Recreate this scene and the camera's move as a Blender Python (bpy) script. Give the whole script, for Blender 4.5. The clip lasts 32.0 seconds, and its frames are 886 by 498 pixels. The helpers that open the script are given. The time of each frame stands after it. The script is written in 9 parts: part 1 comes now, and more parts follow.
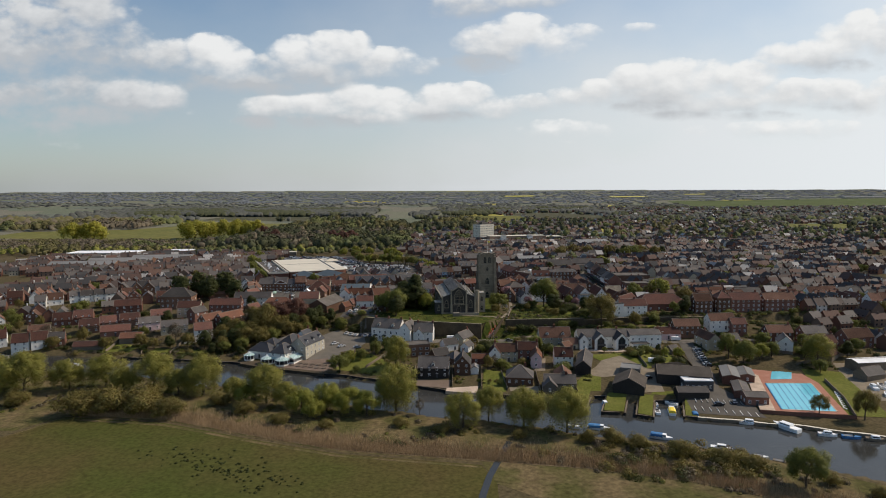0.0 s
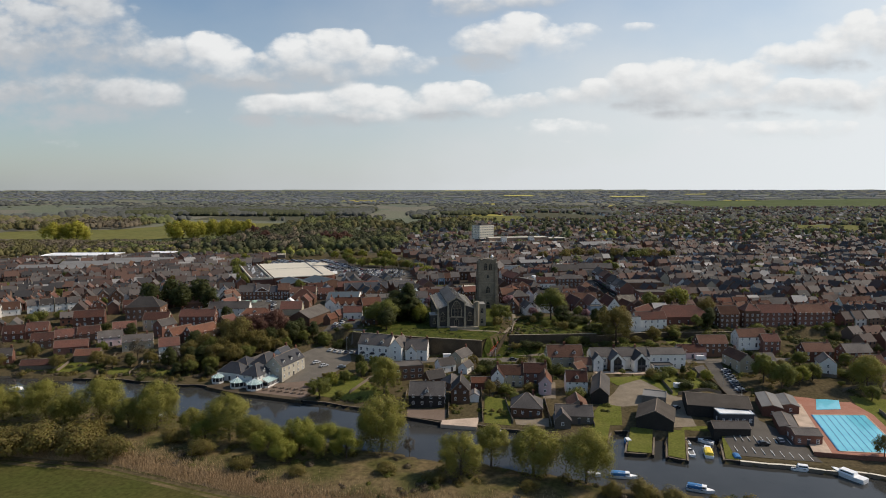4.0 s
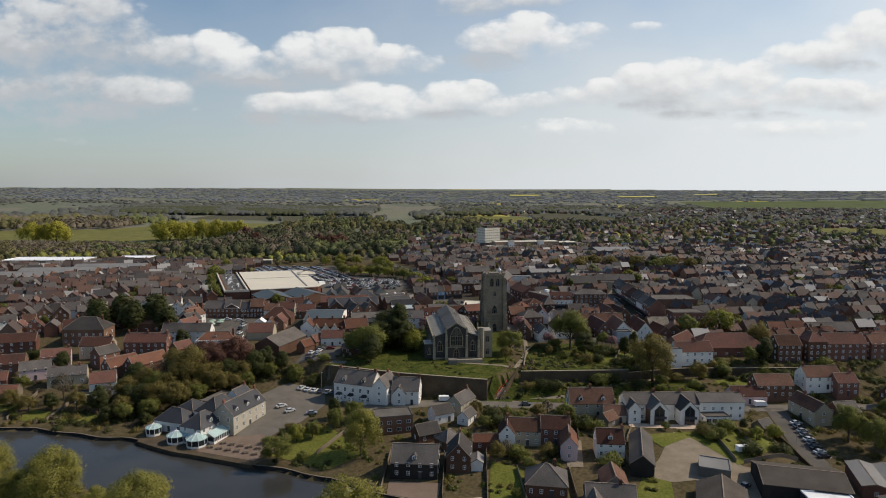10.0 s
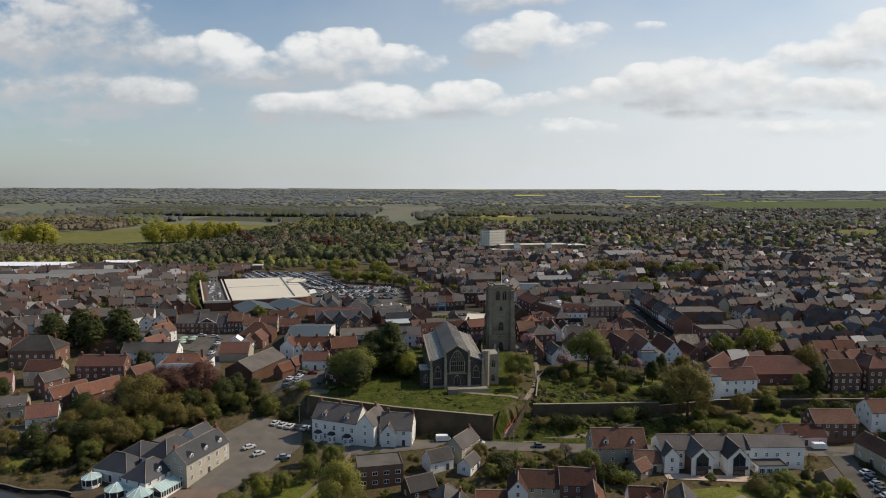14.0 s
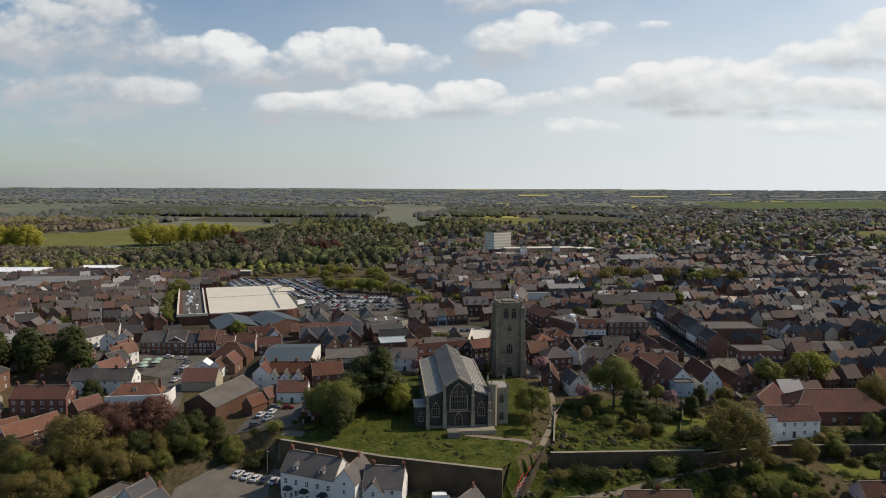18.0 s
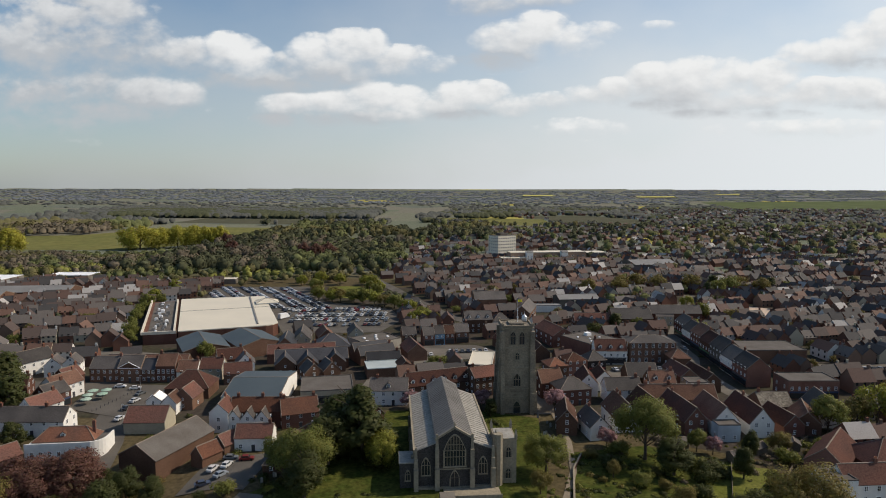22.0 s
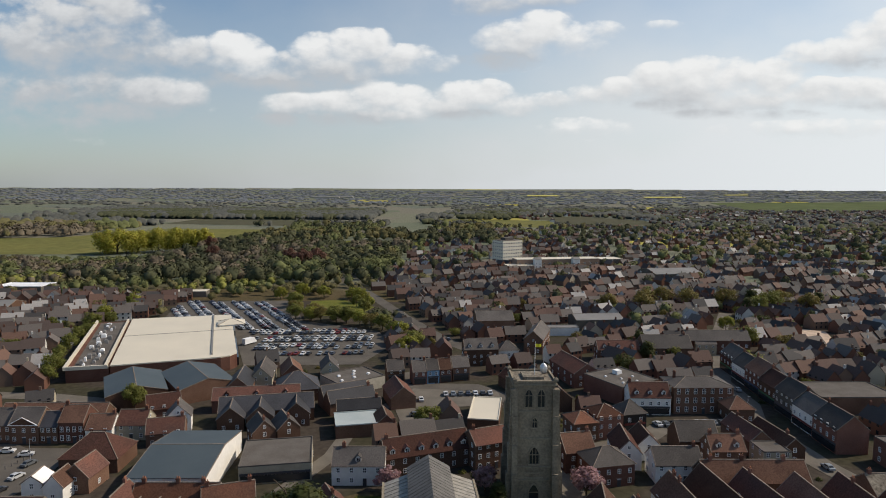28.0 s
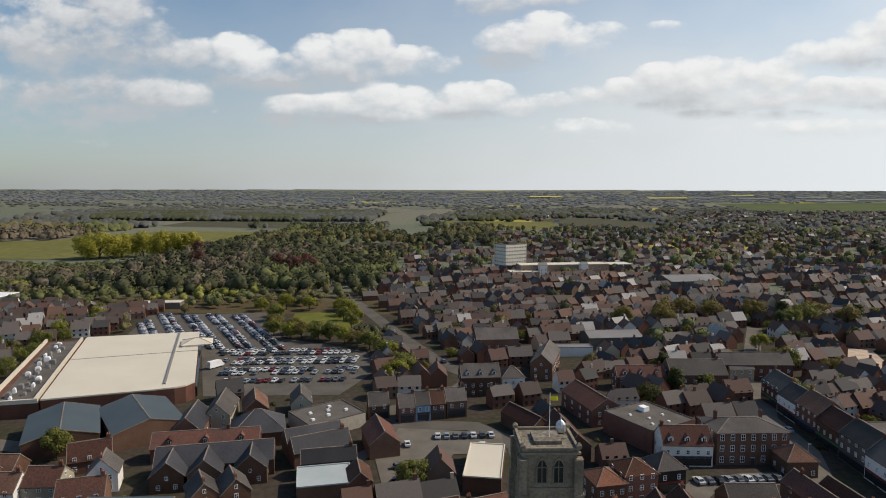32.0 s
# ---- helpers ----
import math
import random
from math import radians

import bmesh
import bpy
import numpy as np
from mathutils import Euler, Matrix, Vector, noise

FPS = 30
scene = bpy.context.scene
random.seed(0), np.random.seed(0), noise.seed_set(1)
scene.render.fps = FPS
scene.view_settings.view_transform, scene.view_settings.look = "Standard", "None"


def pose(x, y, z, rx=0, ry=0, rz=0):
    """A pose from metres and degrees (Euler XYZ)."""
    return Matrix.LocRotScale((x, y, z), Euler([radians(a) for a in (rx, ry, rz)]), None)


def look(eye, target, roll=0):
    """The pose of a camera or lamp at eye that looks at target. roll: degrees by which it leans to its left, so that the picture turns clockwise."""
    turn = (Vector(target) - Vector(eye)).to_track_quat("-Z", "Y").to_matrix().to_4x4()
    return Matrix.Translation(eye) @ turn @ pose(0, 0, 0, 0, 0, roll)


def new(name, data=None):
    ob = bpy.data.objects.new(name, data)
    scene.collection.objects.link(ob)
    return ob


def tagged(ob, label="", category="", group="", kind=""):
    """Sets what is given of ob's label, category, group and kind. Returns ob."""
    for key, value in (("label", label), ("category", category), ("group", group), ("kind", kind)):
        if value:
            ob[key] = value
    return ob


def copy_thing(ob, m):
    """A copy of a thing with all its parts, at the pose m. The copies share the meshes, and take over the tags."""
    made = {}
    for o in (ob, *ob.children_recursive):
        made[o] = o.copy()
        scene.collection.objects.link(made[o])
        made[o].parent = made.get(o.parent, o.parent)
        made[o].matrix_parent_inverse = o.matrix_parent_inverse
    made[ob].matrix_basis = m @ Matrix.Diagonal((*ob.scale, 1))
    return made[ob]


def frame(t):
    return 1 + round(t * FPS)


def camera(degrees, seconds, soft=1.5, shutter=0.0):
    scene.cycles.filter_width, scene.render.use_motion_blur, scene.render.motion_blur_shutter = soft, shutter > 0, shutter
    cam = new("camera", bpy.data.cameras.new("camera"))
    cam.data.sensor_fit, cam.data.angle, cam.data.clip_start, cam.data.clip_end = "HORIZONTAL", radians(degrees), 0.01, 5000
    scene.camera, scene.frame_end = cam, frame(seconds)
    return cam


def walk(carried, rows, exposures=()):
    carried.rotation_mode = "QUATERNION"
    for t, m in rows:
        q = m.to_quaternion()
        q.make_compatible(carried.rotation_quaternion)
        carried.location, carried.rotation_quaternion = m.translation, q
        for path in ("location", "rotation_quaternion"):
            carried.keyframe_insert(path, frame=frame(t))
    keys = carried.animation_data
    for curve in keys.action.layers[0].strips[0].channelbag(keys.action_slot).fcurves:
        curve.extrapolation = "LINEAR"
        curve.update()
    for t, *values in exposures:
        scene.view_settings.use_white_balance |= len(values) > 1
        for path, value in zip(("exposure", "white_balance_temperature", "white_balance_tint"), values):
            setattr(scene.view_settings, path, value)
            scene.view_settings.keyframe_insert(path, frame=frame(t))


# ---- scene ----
cam = camera(69.4, 32.0, soft=1.0)

PATH = [
    (0, (-7.203, 2.042, 90.843), (-7.205, 4.033, 90.652), -0.2),
    (6, (-4.981, 63.359, 91.038), (-4.978, 65.349, 90.843), 0.0),
    (9, (-3.022, 94.862, 91.973), (-3.031, 96.853, 91.776), 0.2),
    (13, (-0.774, 135.491, 92.122), (-0.798, 137.482, 91.925), 0.2),
    (19, (0.856, 196.948, 92.669), (0.816, 198.938, 92.471), 0.2),
    (23, (3.354, 238.444, 93.001), (3.302, 240.433, 92.804), 0.1),
    (28, (4.71, 289.813, 93.294), (4.651, 291.802, 93.096), 0.2),
    (32, (7.103, 331.032, 92.933), (7.036, 333.021, 92.738), 0.1),
]
walk(cam, [(t, look(eye, target, roll)) for t, eye, target, roll in PATH])

# ---- sky, sun ----
world = bpy.data.worlds.new("sky")
scene.world = world
world.use_nodes = True
SUN_AZ, SUN_EL = 74.0, 43.0        # degrees clockwise from +y, and above the horizon
SUN_POWER, SKY_POWER = 3.6, 0.095


def sky_nodes():
    nt = world.node_tree
    nt.nodes.clear()
    ln = nt.links.new

    def node(kind, **kw):
        n = nt.nodes.new(kind)
        for k, v in kw.items():
            if k == "op":
                n.operation = v
        return n

    def mth(op, a, b=None, clamp=False):
        n = node("ShaderNodeMath", op=op)
        n.use_clamp = clamp
        for i, v in enumerate((a, b)):
            if v is None:
                continue
            if isinstance(v, (int, float)):
                n.inputs[i].default_value = v
            else:
                ln(v, n.inputs[i])
        return n.outputs[0]

    sky = node("ShaderNodeTexSky")
    sky.sky_type = "NISHITA"
    sky.sun_disc = False
    sky.sun_elevation, sky.sun_rotation = radians(SUN_EL), radians(SUN_AZ)
    sky.altitude, sky.air_density, sky.dust_density, sky.ozone_density = 100, 1.0, 1.0, 0.7
    co = node("ShaderNodeTexCoord")
    sep = node("ShaderNodeSeparateXYZ")
    ln(co.outputs["Generated"], sep.inputs[0])
    X, Y, Z = sep.outputs
    yy = mth("MAXIMUM", mth("ABSOLUTE", Y), 0.05)
    u, v = mth("DIVIDE", X, yy), mth("DIVIDE", Z, yy)
    # cloud-space noise, and the same a step towards the light
    def field(du, dv):
        c = node("ShaderNodeCombineXYZ")
        ln(mth("ADD", u, du), c.inputs[0]), ln(mth("MULTIPLY", mth("ADD", v, dv), 1.6), c.inputs[1]), ln(mth("SIGN", Y), c.inputs[2])
        a = node("ShaderNodeTexNoise")
        a.inputs["Scale"].default_value, a.inputs["Detail"].default_value, a.inputs["Roughness"].default_value = 13.0, 9.0, 0.58
        ln(c.outputs[0], a.inputs["Vector"])
        b = node("ShaderNodeTexVoronoi")
        b.feature = "SMOOTH_F1"
        b.inputs["Scale"].default_value, b.inputs["Detail"].default_value, b.inputs["Roughness"].default_value, b.inputs["Smoothness"].default_value = 34.0, 2.0, 0.5, 0.7
        ln(c.outputs[0], b.inputs["Vector"])
        return c, mth("ADD", mth("MULTIPLY", mth("SUBTRACT", a.outputs["Fac"], 0.5), 2.5), mth("MULTIPLY", mth("SUBTRACT", 0.5, b.outputs["Distance"]), 0.5))
    cmb, wob = field(0.0, 0.0)
    _, wob_lit = field(0.008, 0.012)
    n2 = node("ShaderNodeTexNoise")
    n2.inputs["Scale"].default_value, n2.inputs["Detail"].default_value = 3.0, 6.0
    ln(cmb.outputs[0], n2.inputs["Vector"])
    dens, weigh, lifted, toned = None, None, None, None

    def puff(cx, cy, rx, ry, weight, tone):
        """One heap of cloud: its place and half sizes on the sky, how solid and how light it is."""
        nonlocal dens, weigh, lifted, toned
        du = mth("DIVIDE", mth("SUBTRACT", u, cx), rx)
        dv = mth("DIVIDE", mth("SUBTRACT", v, cy), ry)
        d = mth("MULTIPLY", mth("SUBTRACT", 1.0, mth("ADD", mth("MULTIPLY", du, du), mth("MULTIPLY", dv, dv))), weight)
        k = mth("MAXIMUM", mth("ADD", d, 0.45), 0.0)
        k = mth("MULTIPLY", k, k)
        lf, tn = mth("MULTIPLY", k, dv), mth("MULTIPLY", k, tone)
        if dens is None:
            dens, weigh, lifted, toned = d, k, lf, tn
        else:
            dens, weigh, lifted, toned = mth("MAXIMUM", dens, d), mth("ADD", weigh, k), mth("ADD", lifted, lf), mth("ADD", toned, tn)

    puff(-0.530, 0.264, 0.050, 0.025, 1, -0.07)
    puff(-0.600, 0.257, 0.048, 0.022, 0.9, -0.12)
    puff(-0.550, 0.286, 0.070, 0.020, 0.9, -0.12)
    puff(-0.616, 0.203, 0.114, 0.041, 0.55, -0.3)
    puff(-0.687, 0.207, 0.053, 0.036, 0.7, -0.17)
    puff(-0.542, 0.202, 0.044, 0.022, 0.5, -0.27)
    puff(-0.571, 0.156, 0.048, 0.029, 0.9, -0.12)
    puff(-0.479, 0.140, 0.077, 0.031, 1, -0.1)
    puff(-0.430, 0.142, 0.037, 0.026, 1, -0.04)
    puff(-0.660, 0.143, 0.080, 0.027, 0.8, -0.2)
    puff(-0.555, 0.116, 0.124, 0.021, 0.6, -0.34)
    puff(-0.609, 0.099, 0.062, 0.012, 0.5, -0.42)
    puff(-0.415, 0.202, 0.045, 0.025, 0.95, -0.07)
    puff(-0.356, 0.204, 0.052, 0.029, 1, 0.08)
    puff(-0.322, 0.187, 0.037, 0.030, 1, 0.1)
    puff(-0.437, 0.188, 0.087, 0.025, 0.6, -0.17)
    puff(-0.316, 0.162, 0.105, 0.017, 0.7, -0.25)
    puff(-0.226, 0.204, 0.040, 0.028, 1, 0.08)
    puff(-0.167, 0.207, 0.054, 0.030, 1, 0.05)
    puff(-0.139, 0.212, 0.033, 0.025, 1, 0.05)
    puff(-0.211, 0.177, 0.100, 0.030, 0.8, -0.12)
    puff(-0.094, 0.187, 0.065, 0.024, 0.6, -0.02)
    puff(-0.050, 0.183, 0.043, 0.017, 0.5, 0)
    puff(-0.264, 0.155, 0.105, 0.013, 0.6, -0.32)
    puff(-0.264, 0.124, 0.051, 0.021, 0.9, 0)
    puff(-0.193, 0.127, 0.054, 0.023, 1, 0.03)
    puff(-0.131, 0.134, 0.054, 0.026, 1, 0.05)
    puff(-0.079, 0.127, 0.040, 0.026, 1, 0.08)
    puff(-0.281, 0.102, 0.039, 0.013, 0.8, -0.35)
    puff(-0.177, 0.105, 0.100, 0.015, 0.7, -0.2)
    puff(-0.099, 0.107, 0.052, 0.013, 0.8, 0)
    puff(0.117, 0.231, 0.048, 0.032, 1, 0.05)
    puff(0.083, 0.215, 0.063, 0.033, 1, -0.02)
    puff(0.170, 0.219, 0.053, 0.025, 0.85, 0.05)
    puff(0.204, 0.232, 0.036, 0.015, 0.7, 0.08)
    puff(0.057, 0.191, 0.057, 0.017, 0.7, -0.42)
    puff(0.040, 0.273, 0.060, 0.018, 0.55, -0.12)
    puff(0.116, 0.281, 0.068, 0.013, 0.55, -0.1)
    puff(0.304, 0.241, 0.024, 0.006, 0.35, 0.1)
    puff(-0.003, 0.135, 0.045, 0.025, 1, 0.05)
    puff(0.033, 0.139, 0.043, 0.021, 0.95, 0.05)
    puff(-0.039, 0.122, 0.038, 0.015, 0.9, 0)
    puff(0.086, 0.122, 0.055, 0.019, 0.7, 0)
    puff(0.137, 0.127, 0.045, 0.015, 0.7, 0)
    puff(-0.003, 0.110, 0.056, 0.011, 0.6, -0.3)
    puff(0.180, 0.089, 0.056, 0.013, 0.35, 0.1)
    puff(0.196, 0.135, 0.038, 0.019, 0.8, 0)
    puff(0.237, 0.140, 0.036, 0.023, 0.9, 0)
    puff(0.298, 0.162, 0.044, 0.024, 1, 0.02)
    puff(0.354, 0.167, 0.053, 0.028, 1, 0.05)
    puff(0.411, 0.161, 0.061, 0.030, 1, 0.05)
    puff(0.464, 0.161, 0.053, 0.030, 1, 0.05)
    puff(0.325, 0.140, 0.081, 0.022, 0.8, -0.08)
    puff(0.430, 0.126, 0.081, 0.020, 0.8, -0.02)
    puff(0.531, 0.139, 0.063, 0.024, 0.95, 0)
    puff(0.598, 0.139, 0.061, 0.024, 0.95, 0)
    puff(0.641, 0.129, 0.047, 0.022, 0.9, 0.02)
    puff(0.299, 0.123, 0.073, 0.010, 0.6, -0.35)
    puff(0.420, 0.111, 0.120, 0.010, 0.6, -0.3)
    puff(0.599, 0.121, 0.053, 0.008, 0.6, -0.3)
    puff(0.518, 0.195, 0.044, 0.022, 1, 0.05)
    puff(0.495, 0.181, 0.036, 0.015, 0.8, 0)
    puff(0.569, 0.198, 0.044, 0.024, 1, 0.03)
    puff(0.611, 0.219, 0.044, 0.030, 1, 0.05)
    puff(0.644, 0.236, 0.039, 0.030, 1, 0.05)
    puff(0.685, 0.227, 0.059, 0.043, 1, 0)
    puff(0.595, 0.184, 0.072, 0.014, 0.7, -0.28)
    puff(0.532, 0.088, 0.107, 0.012, 0.3, 0.05)
    puff(0.716, 0.136, 0.068, 0.034, 0.9, 0)
    puff(-0.765, 0.156, 0.080, 0.038, 0.8, -0.17)
    puff(-0.769, 0.224, 0.079, 0.042, 0.8, -0.17)
    puff(-0.630, 0.203, 0.176, 0.085, 0.45, -0.18)
    puff(-0.656, 0.123, 0.158, 0.040, 0.4, -0.24)
    body = mth("ADD", mth("MAXIMUM", dens, -2.0), mth("ADD", wob, 0.40))
    solid = mth("MAXIMUM", weigh, 0.05)
    lift, tone = mth("DIVIDE", lifted, solid), mth("DIVIDE", toned, solid)
    # crisp crowns, soft undersides
    width = mth("SUBTRACT", 1.35, mth("MULTIPLY", lift, 0.7))
    soft = mth("DIVIDE", mth("ADD", body, 0.12), mth("MAXIMUM", width, 0.55), True)
    soft = mth("MULTIPLY", mth("MULTIPLY", soft, soft), mth("SUBTRACT", 3.0, mth("MULTIPLY", soft, 2.0)))
    mask = mth("MULTIPLY", soft, 0.92)
    relief = mth("MULTIPLY", mth("SUBTRACT", wob, wob_lit), 0.42)
    shade = mth("ADD", mth("ADD", mth("MULTIPLY", lift, 0.46), mth("MULTIPLY", tone, 3.0)), mth("ADD", 0.60, relief), True)
    cl = node("ShaderNodeMix")
    cl.data_type = "RGBA"
    cl.inputs[6].default_value, cl.inputs[7].default_value = (5.3, 5.5, 5.75, 1), (9.2, 9.2, 9.1, 1)
    ln(shade, cl.inputs[0])
    # thin high veil, thicker towards the horizon
    veil = mth("SUBTRACT", 1.0, mth("MULTIPLY", mth("ABSOLUTE", Z), 2.5), True)
    sunward = mth("ADD", mth("MULTIPLY", X, math.sin(radians(SUN_AZ))), mth("MULTIPLY", Y, math.cos(radians(SUN_AZ))))
    veil = mth("ADD", mth("MULTIPLY", veil, 0.95), mth("MULTIPLY", mth("SUBTRACT", n2.outputs["Fac"], 0.46), 0.8))
    veil = mth("ADD", veil, mth("MULTIPLY", mth("SUBTRACT", sunward, 0.30), 0.55), True)
    vm = node("ShaderNodeMix")
    vm.data_type = "RGBA"
    # the haze glows towards the sun's side
    glow = mth("ADD", 0.84, mth("MULTIPLY", sunward, 0.48))
    vs = node("ShaderNodeVectorMath", op="SCALE")
    vs.inputs[0].default_value = (6.82, 7.12, 7.30)
    ln(glow, vs.inputs["Scale"]), ln(vs.outputs[0], vm.inputs[7])
    clean = node("ShaderNodeVectorMath", op="MULTIPLY")
    clean.inputs[1].default_value = (0.90, 1.05, 1.12)
    ln(sky.outputs[0], clean.inputs[0])
    ln(veil, vm.inputs[0]), ln(clean.outputs[0], vm.inputs[6])
    mix = node("ShaderNodeMix")
    mix.data_type = "RGBA"
    ln(mask, mix.inputs[0]), ln(vm.outputs[2], mix.inputs[6]), ln(cl.outputs[2], mix.inputs[7])
    bg = node("ShaderNodeBackground")
    bg.inputs[1].default_value = SKY_POWER
    ln(mix.outputs[2], bg.inputs[0])
    out = node("ShaderNodeOutputWorld")
    ln(bg.outputs[0], out.inputs[0])


sky_nodes()
sun_data = bpy.data.lights.new("sun", "SUN")
sun_data.energy, sun_data.angle, sun_data.color = SUN_POWER, radians(0.6), (1.0, 0.865, 0.70)
sun = new("sun", sun_data)
sun_dir = Vector((math.sin(radians(SUN_AZ)) * math.cos(radians(SUN_EL)), math.cos(radians(SUN_AZ)) * math.cos(radians(SUN_EL)), math.sin(radians(SUN_EL))))
sun.matrix_world = look(sun_dir * 900, (0, 0, 0))

# ---- materials ----
def material(name, colour, rough=0.85, spread=0.25, big=0.15, small=4.0, bump=0.0, bump_scale=8.0, metal=0.0, second=None, random_by=None, hue=0.0, mottle=None):
    """A surface with grain at two scales. second: a colour that shows in patches. random_by: "object" or "island" to vary one from the next. mottle: how sharply the patches end."""
    m = bpy.data.materials.new(name)
    m.use_nodes = True
    nt = m.node_tree
    ln = nt.links.new
    b = nt.nodes["Principled BSDF"]
    b.inputs["Roughness"].default_value, b.inputs["Metallic"].default_value = rough, metal
    b.inputs["Specular IOR Level"].default_value = 0.04 if rough > 0.8 else 0.25
    co = nt.nodes.new("ShaderNodeNewGeometry")

    def noise_fac(scale, detail=4.0):
        n = nt.nodes.new("ShaderNodeTexNoise")
        n.inputs["Scale"].default_value, n.inputs["Detail"].default_value = scale, detail
        ln(co.outputs["Position"], n.inputs["Vector"])
        return n.outputs["Fac"]

    big_f, small_f = noise_fac(big, 5.0), noise_fac(small, 3.0)
    mix = nt.nodes.new("ShaderNodeMix")
    mix.data_type = "RGBA"
    mix.inputs[6].default_value = (*colour, 1)
    mix.inputs[7].default_value = (*(second or [min(1, c * 1.5) for c in colour]), 1)
    rng = nt.nodes.new("ShaderNodeMapRange")
    w = mottle or 0.22
    rng.inputs[1].default_value, rng.inputs[2].default_value = 0.5 - w, 0.5 + w
    ln(big_f, rng.inputs[0]), ln(rng.outputs[0], mix.inputs[0])
    hsv = nt.nodes.new("ShaderNodeHueSaturation")
    ln(mix.outputs[2], hsv.inputs["Color"])
    val = nt.nodes.new("ShaderNodeMapRange")
    val.inputs[1].default_value, val.inputs[2].default_value, val.inputs[3].default_value, val.inputs[4].default_value = 0.25, 0.75, 1 - spread, 1 + spread
    ln(small_f, val.inputs[0])
    last = val.outputs[0]
    if random_by:
        src = nt.nodes.new("ShaderNodeObjectInfo").outputs["Random"] if random_by == "object" else co.outputs["Random Per Island"]
        rr = nt.nodes.new("ShaderNodeMapRange")
        rr.inputs[3].default_value, rr.inputs[4].default_value = 1 - spread * 1.4, 1 + spread * 1.4
        ln(src, rr.inputs[0])
        mm = nt.nodes.new("ShaderNodeMath")
        mm.operation = "MULTIPLY"
        ln(last, mm.inputs[0]), ln(rr.outputs[0], mm.inputs[1])
        last = mm.outputs[0]
        if hue:
            hr = nt.nodes.new("ShaderNodeMapRange")
            hr.inputs[3].default_value, hr.inputs[4].default_value = 0.5 - hue, 0.5 + hue
            wn = nt.nodes.new("ShaderNodeTexWhiteNoise")
            wn.noise_dimensions = "1D"
            ln(src, wn.inputs["W"]), ln(wn.outputs["Value"], hr.inputs[0]), ln(hr.outputs[0], hsv.inputs["Hue"])
    ln(last, hsv.inputs["Value"])
    ln(hsv.outputs[0], b.inputs["Base Color"])
    if bump:
        bp = nt.nodes.new("ShaderNodeBump")
        bp.inputs["Strength"].default_value = bump
        bp.inputs["Distance"].default_value = 0.1
        ln(noise_fac(bump_scale, 6.0), bp.inputs["Height"]), ln(bp.outputs[0], b.inputs["Normal"])
    return m


def ramp_material(name, stops, rough=0.8, by="object", metal=0.0, coat=0.0, grain=0.12):
    """A surface whose colour is drawn from stops, one draw for each object or island."""
    m = material(name, (0.5, 0.5, 0.5), rough, grain, metal=metal)
    nt = m.node_tree
    b = nt.nodes["Principled BSDF"]
    hsv = [n for n in nt.nodes if n.type == "HUE_SAT"][0]
    r = nt.nodes.new("ShaderNodeValToRGB")
    r.color_ramp.interpolation = "CONSTANT"
    src = nt.nodes.new("ShaderNodeObjectInfo").outputs["Random"] if by == "object" else nt.nodes.new("ShaderNodeNewGeometry").outputs["Random Per Island"]
    while len(r.color_ramp.elements) < len(stops):
        r.color_ramp.elements.new(0.5)
    for e, (p, c) in zip(r.color_ramp.elements, stops):
        e.position, e.color = p, (*c, 1)
    nt.links.new(src, r.inputs[0])
    nt.links.new(r.outputs[0], hsv.inputs["Color"])
    b.inputs["Coat Weight"].default_value = coat
    return m


def leaf_material(name, colour, tip, through_light=0.42):
    m = material(name, colour, 0.65, 0.14, big=0.4, small=1.2, second=tip, random_by="island", hue=0.02)
    nt = m.node_tree
    b, out = nt.nodes["Principled BSDF"], nt.nodes["Material Output"]
    hsv = [n for n in nt.nodes if n.type == "HUE_SAT"][0]
    tr = nt.nodes.new("ShaderNodeBsdfTranslucent")
    nt.links.new(hsv.outputs[0], tr.inputs[0])
    mx = nt.nodes.new("ShaderNodeMixShader")
    mx.inputs[0].default_value = through_light
    nt.links.new(b.outputs[0], mx.inputs[1]), nt.links.new(tr.outputs[0], mx.inputs[2]), nt.links.new(mx.outputs[0], out.inputs[0])
    return m


M = {}
M["red_brick"] = material("red_brick", (0.148, 0.070, 0.052), 0.9, 0.25, second=(0.202, 0.108, 0.082), random_by="object", bump=0.2)
M["brown_brick"] = material("brown_brick", (0.118, 0.067, 0.046), 0.9, 0.25, second=(0.170, 0.102, 0.072), random_by="object", bump=0.2)
M["grey_brick"] = material("grey_brick", (0.132, 0.119, 0.104), 0.9, 0.2, second=(0.194, 0.176, 0.150), random_by="object")
M["white_wall"] = material("white_render", (0.74, 0.715, 0.665), 0.85, 0.06, second=(0.81, 0.79, 0.745), small=1.0)
M["cream_wall"] = material("cream_render", (0.352, 0.312, 0.233), 0.85, 0.08, second=(0.440, 0.396, 0.299), small=1.0)
M["pink_wall"] = material("pink_render", (0.48, 0.36, 0.36), 0.85, 0.08)
M["slate"] = material("slate_roof", (0.062, 0.055, 0.052), 0.78, 0.30, small=3.0, second=(0.104, 0.092, 0.084), random_by="object", bump=0.35, bump_scale=3.0)
# black hotel slate; on the slate ranges its dark tone paints in cloud shade
M["black_and_shaded_slate"] = material("black_and_shaded_slate_roof", (0.034, 0.034, 0.038), 0.6, 0.28, small=3.0, random_by="object", bump=0.3, bump_scale=3.0)
M["red_tile"] = material("red_pantile_roof", (0.140, 0.066, 0.050), 0.85, 0.34, small=2.5, second=(0.096, 0.056, 0.047), random_by="object", bump=0.5, bump_scale=3.5)
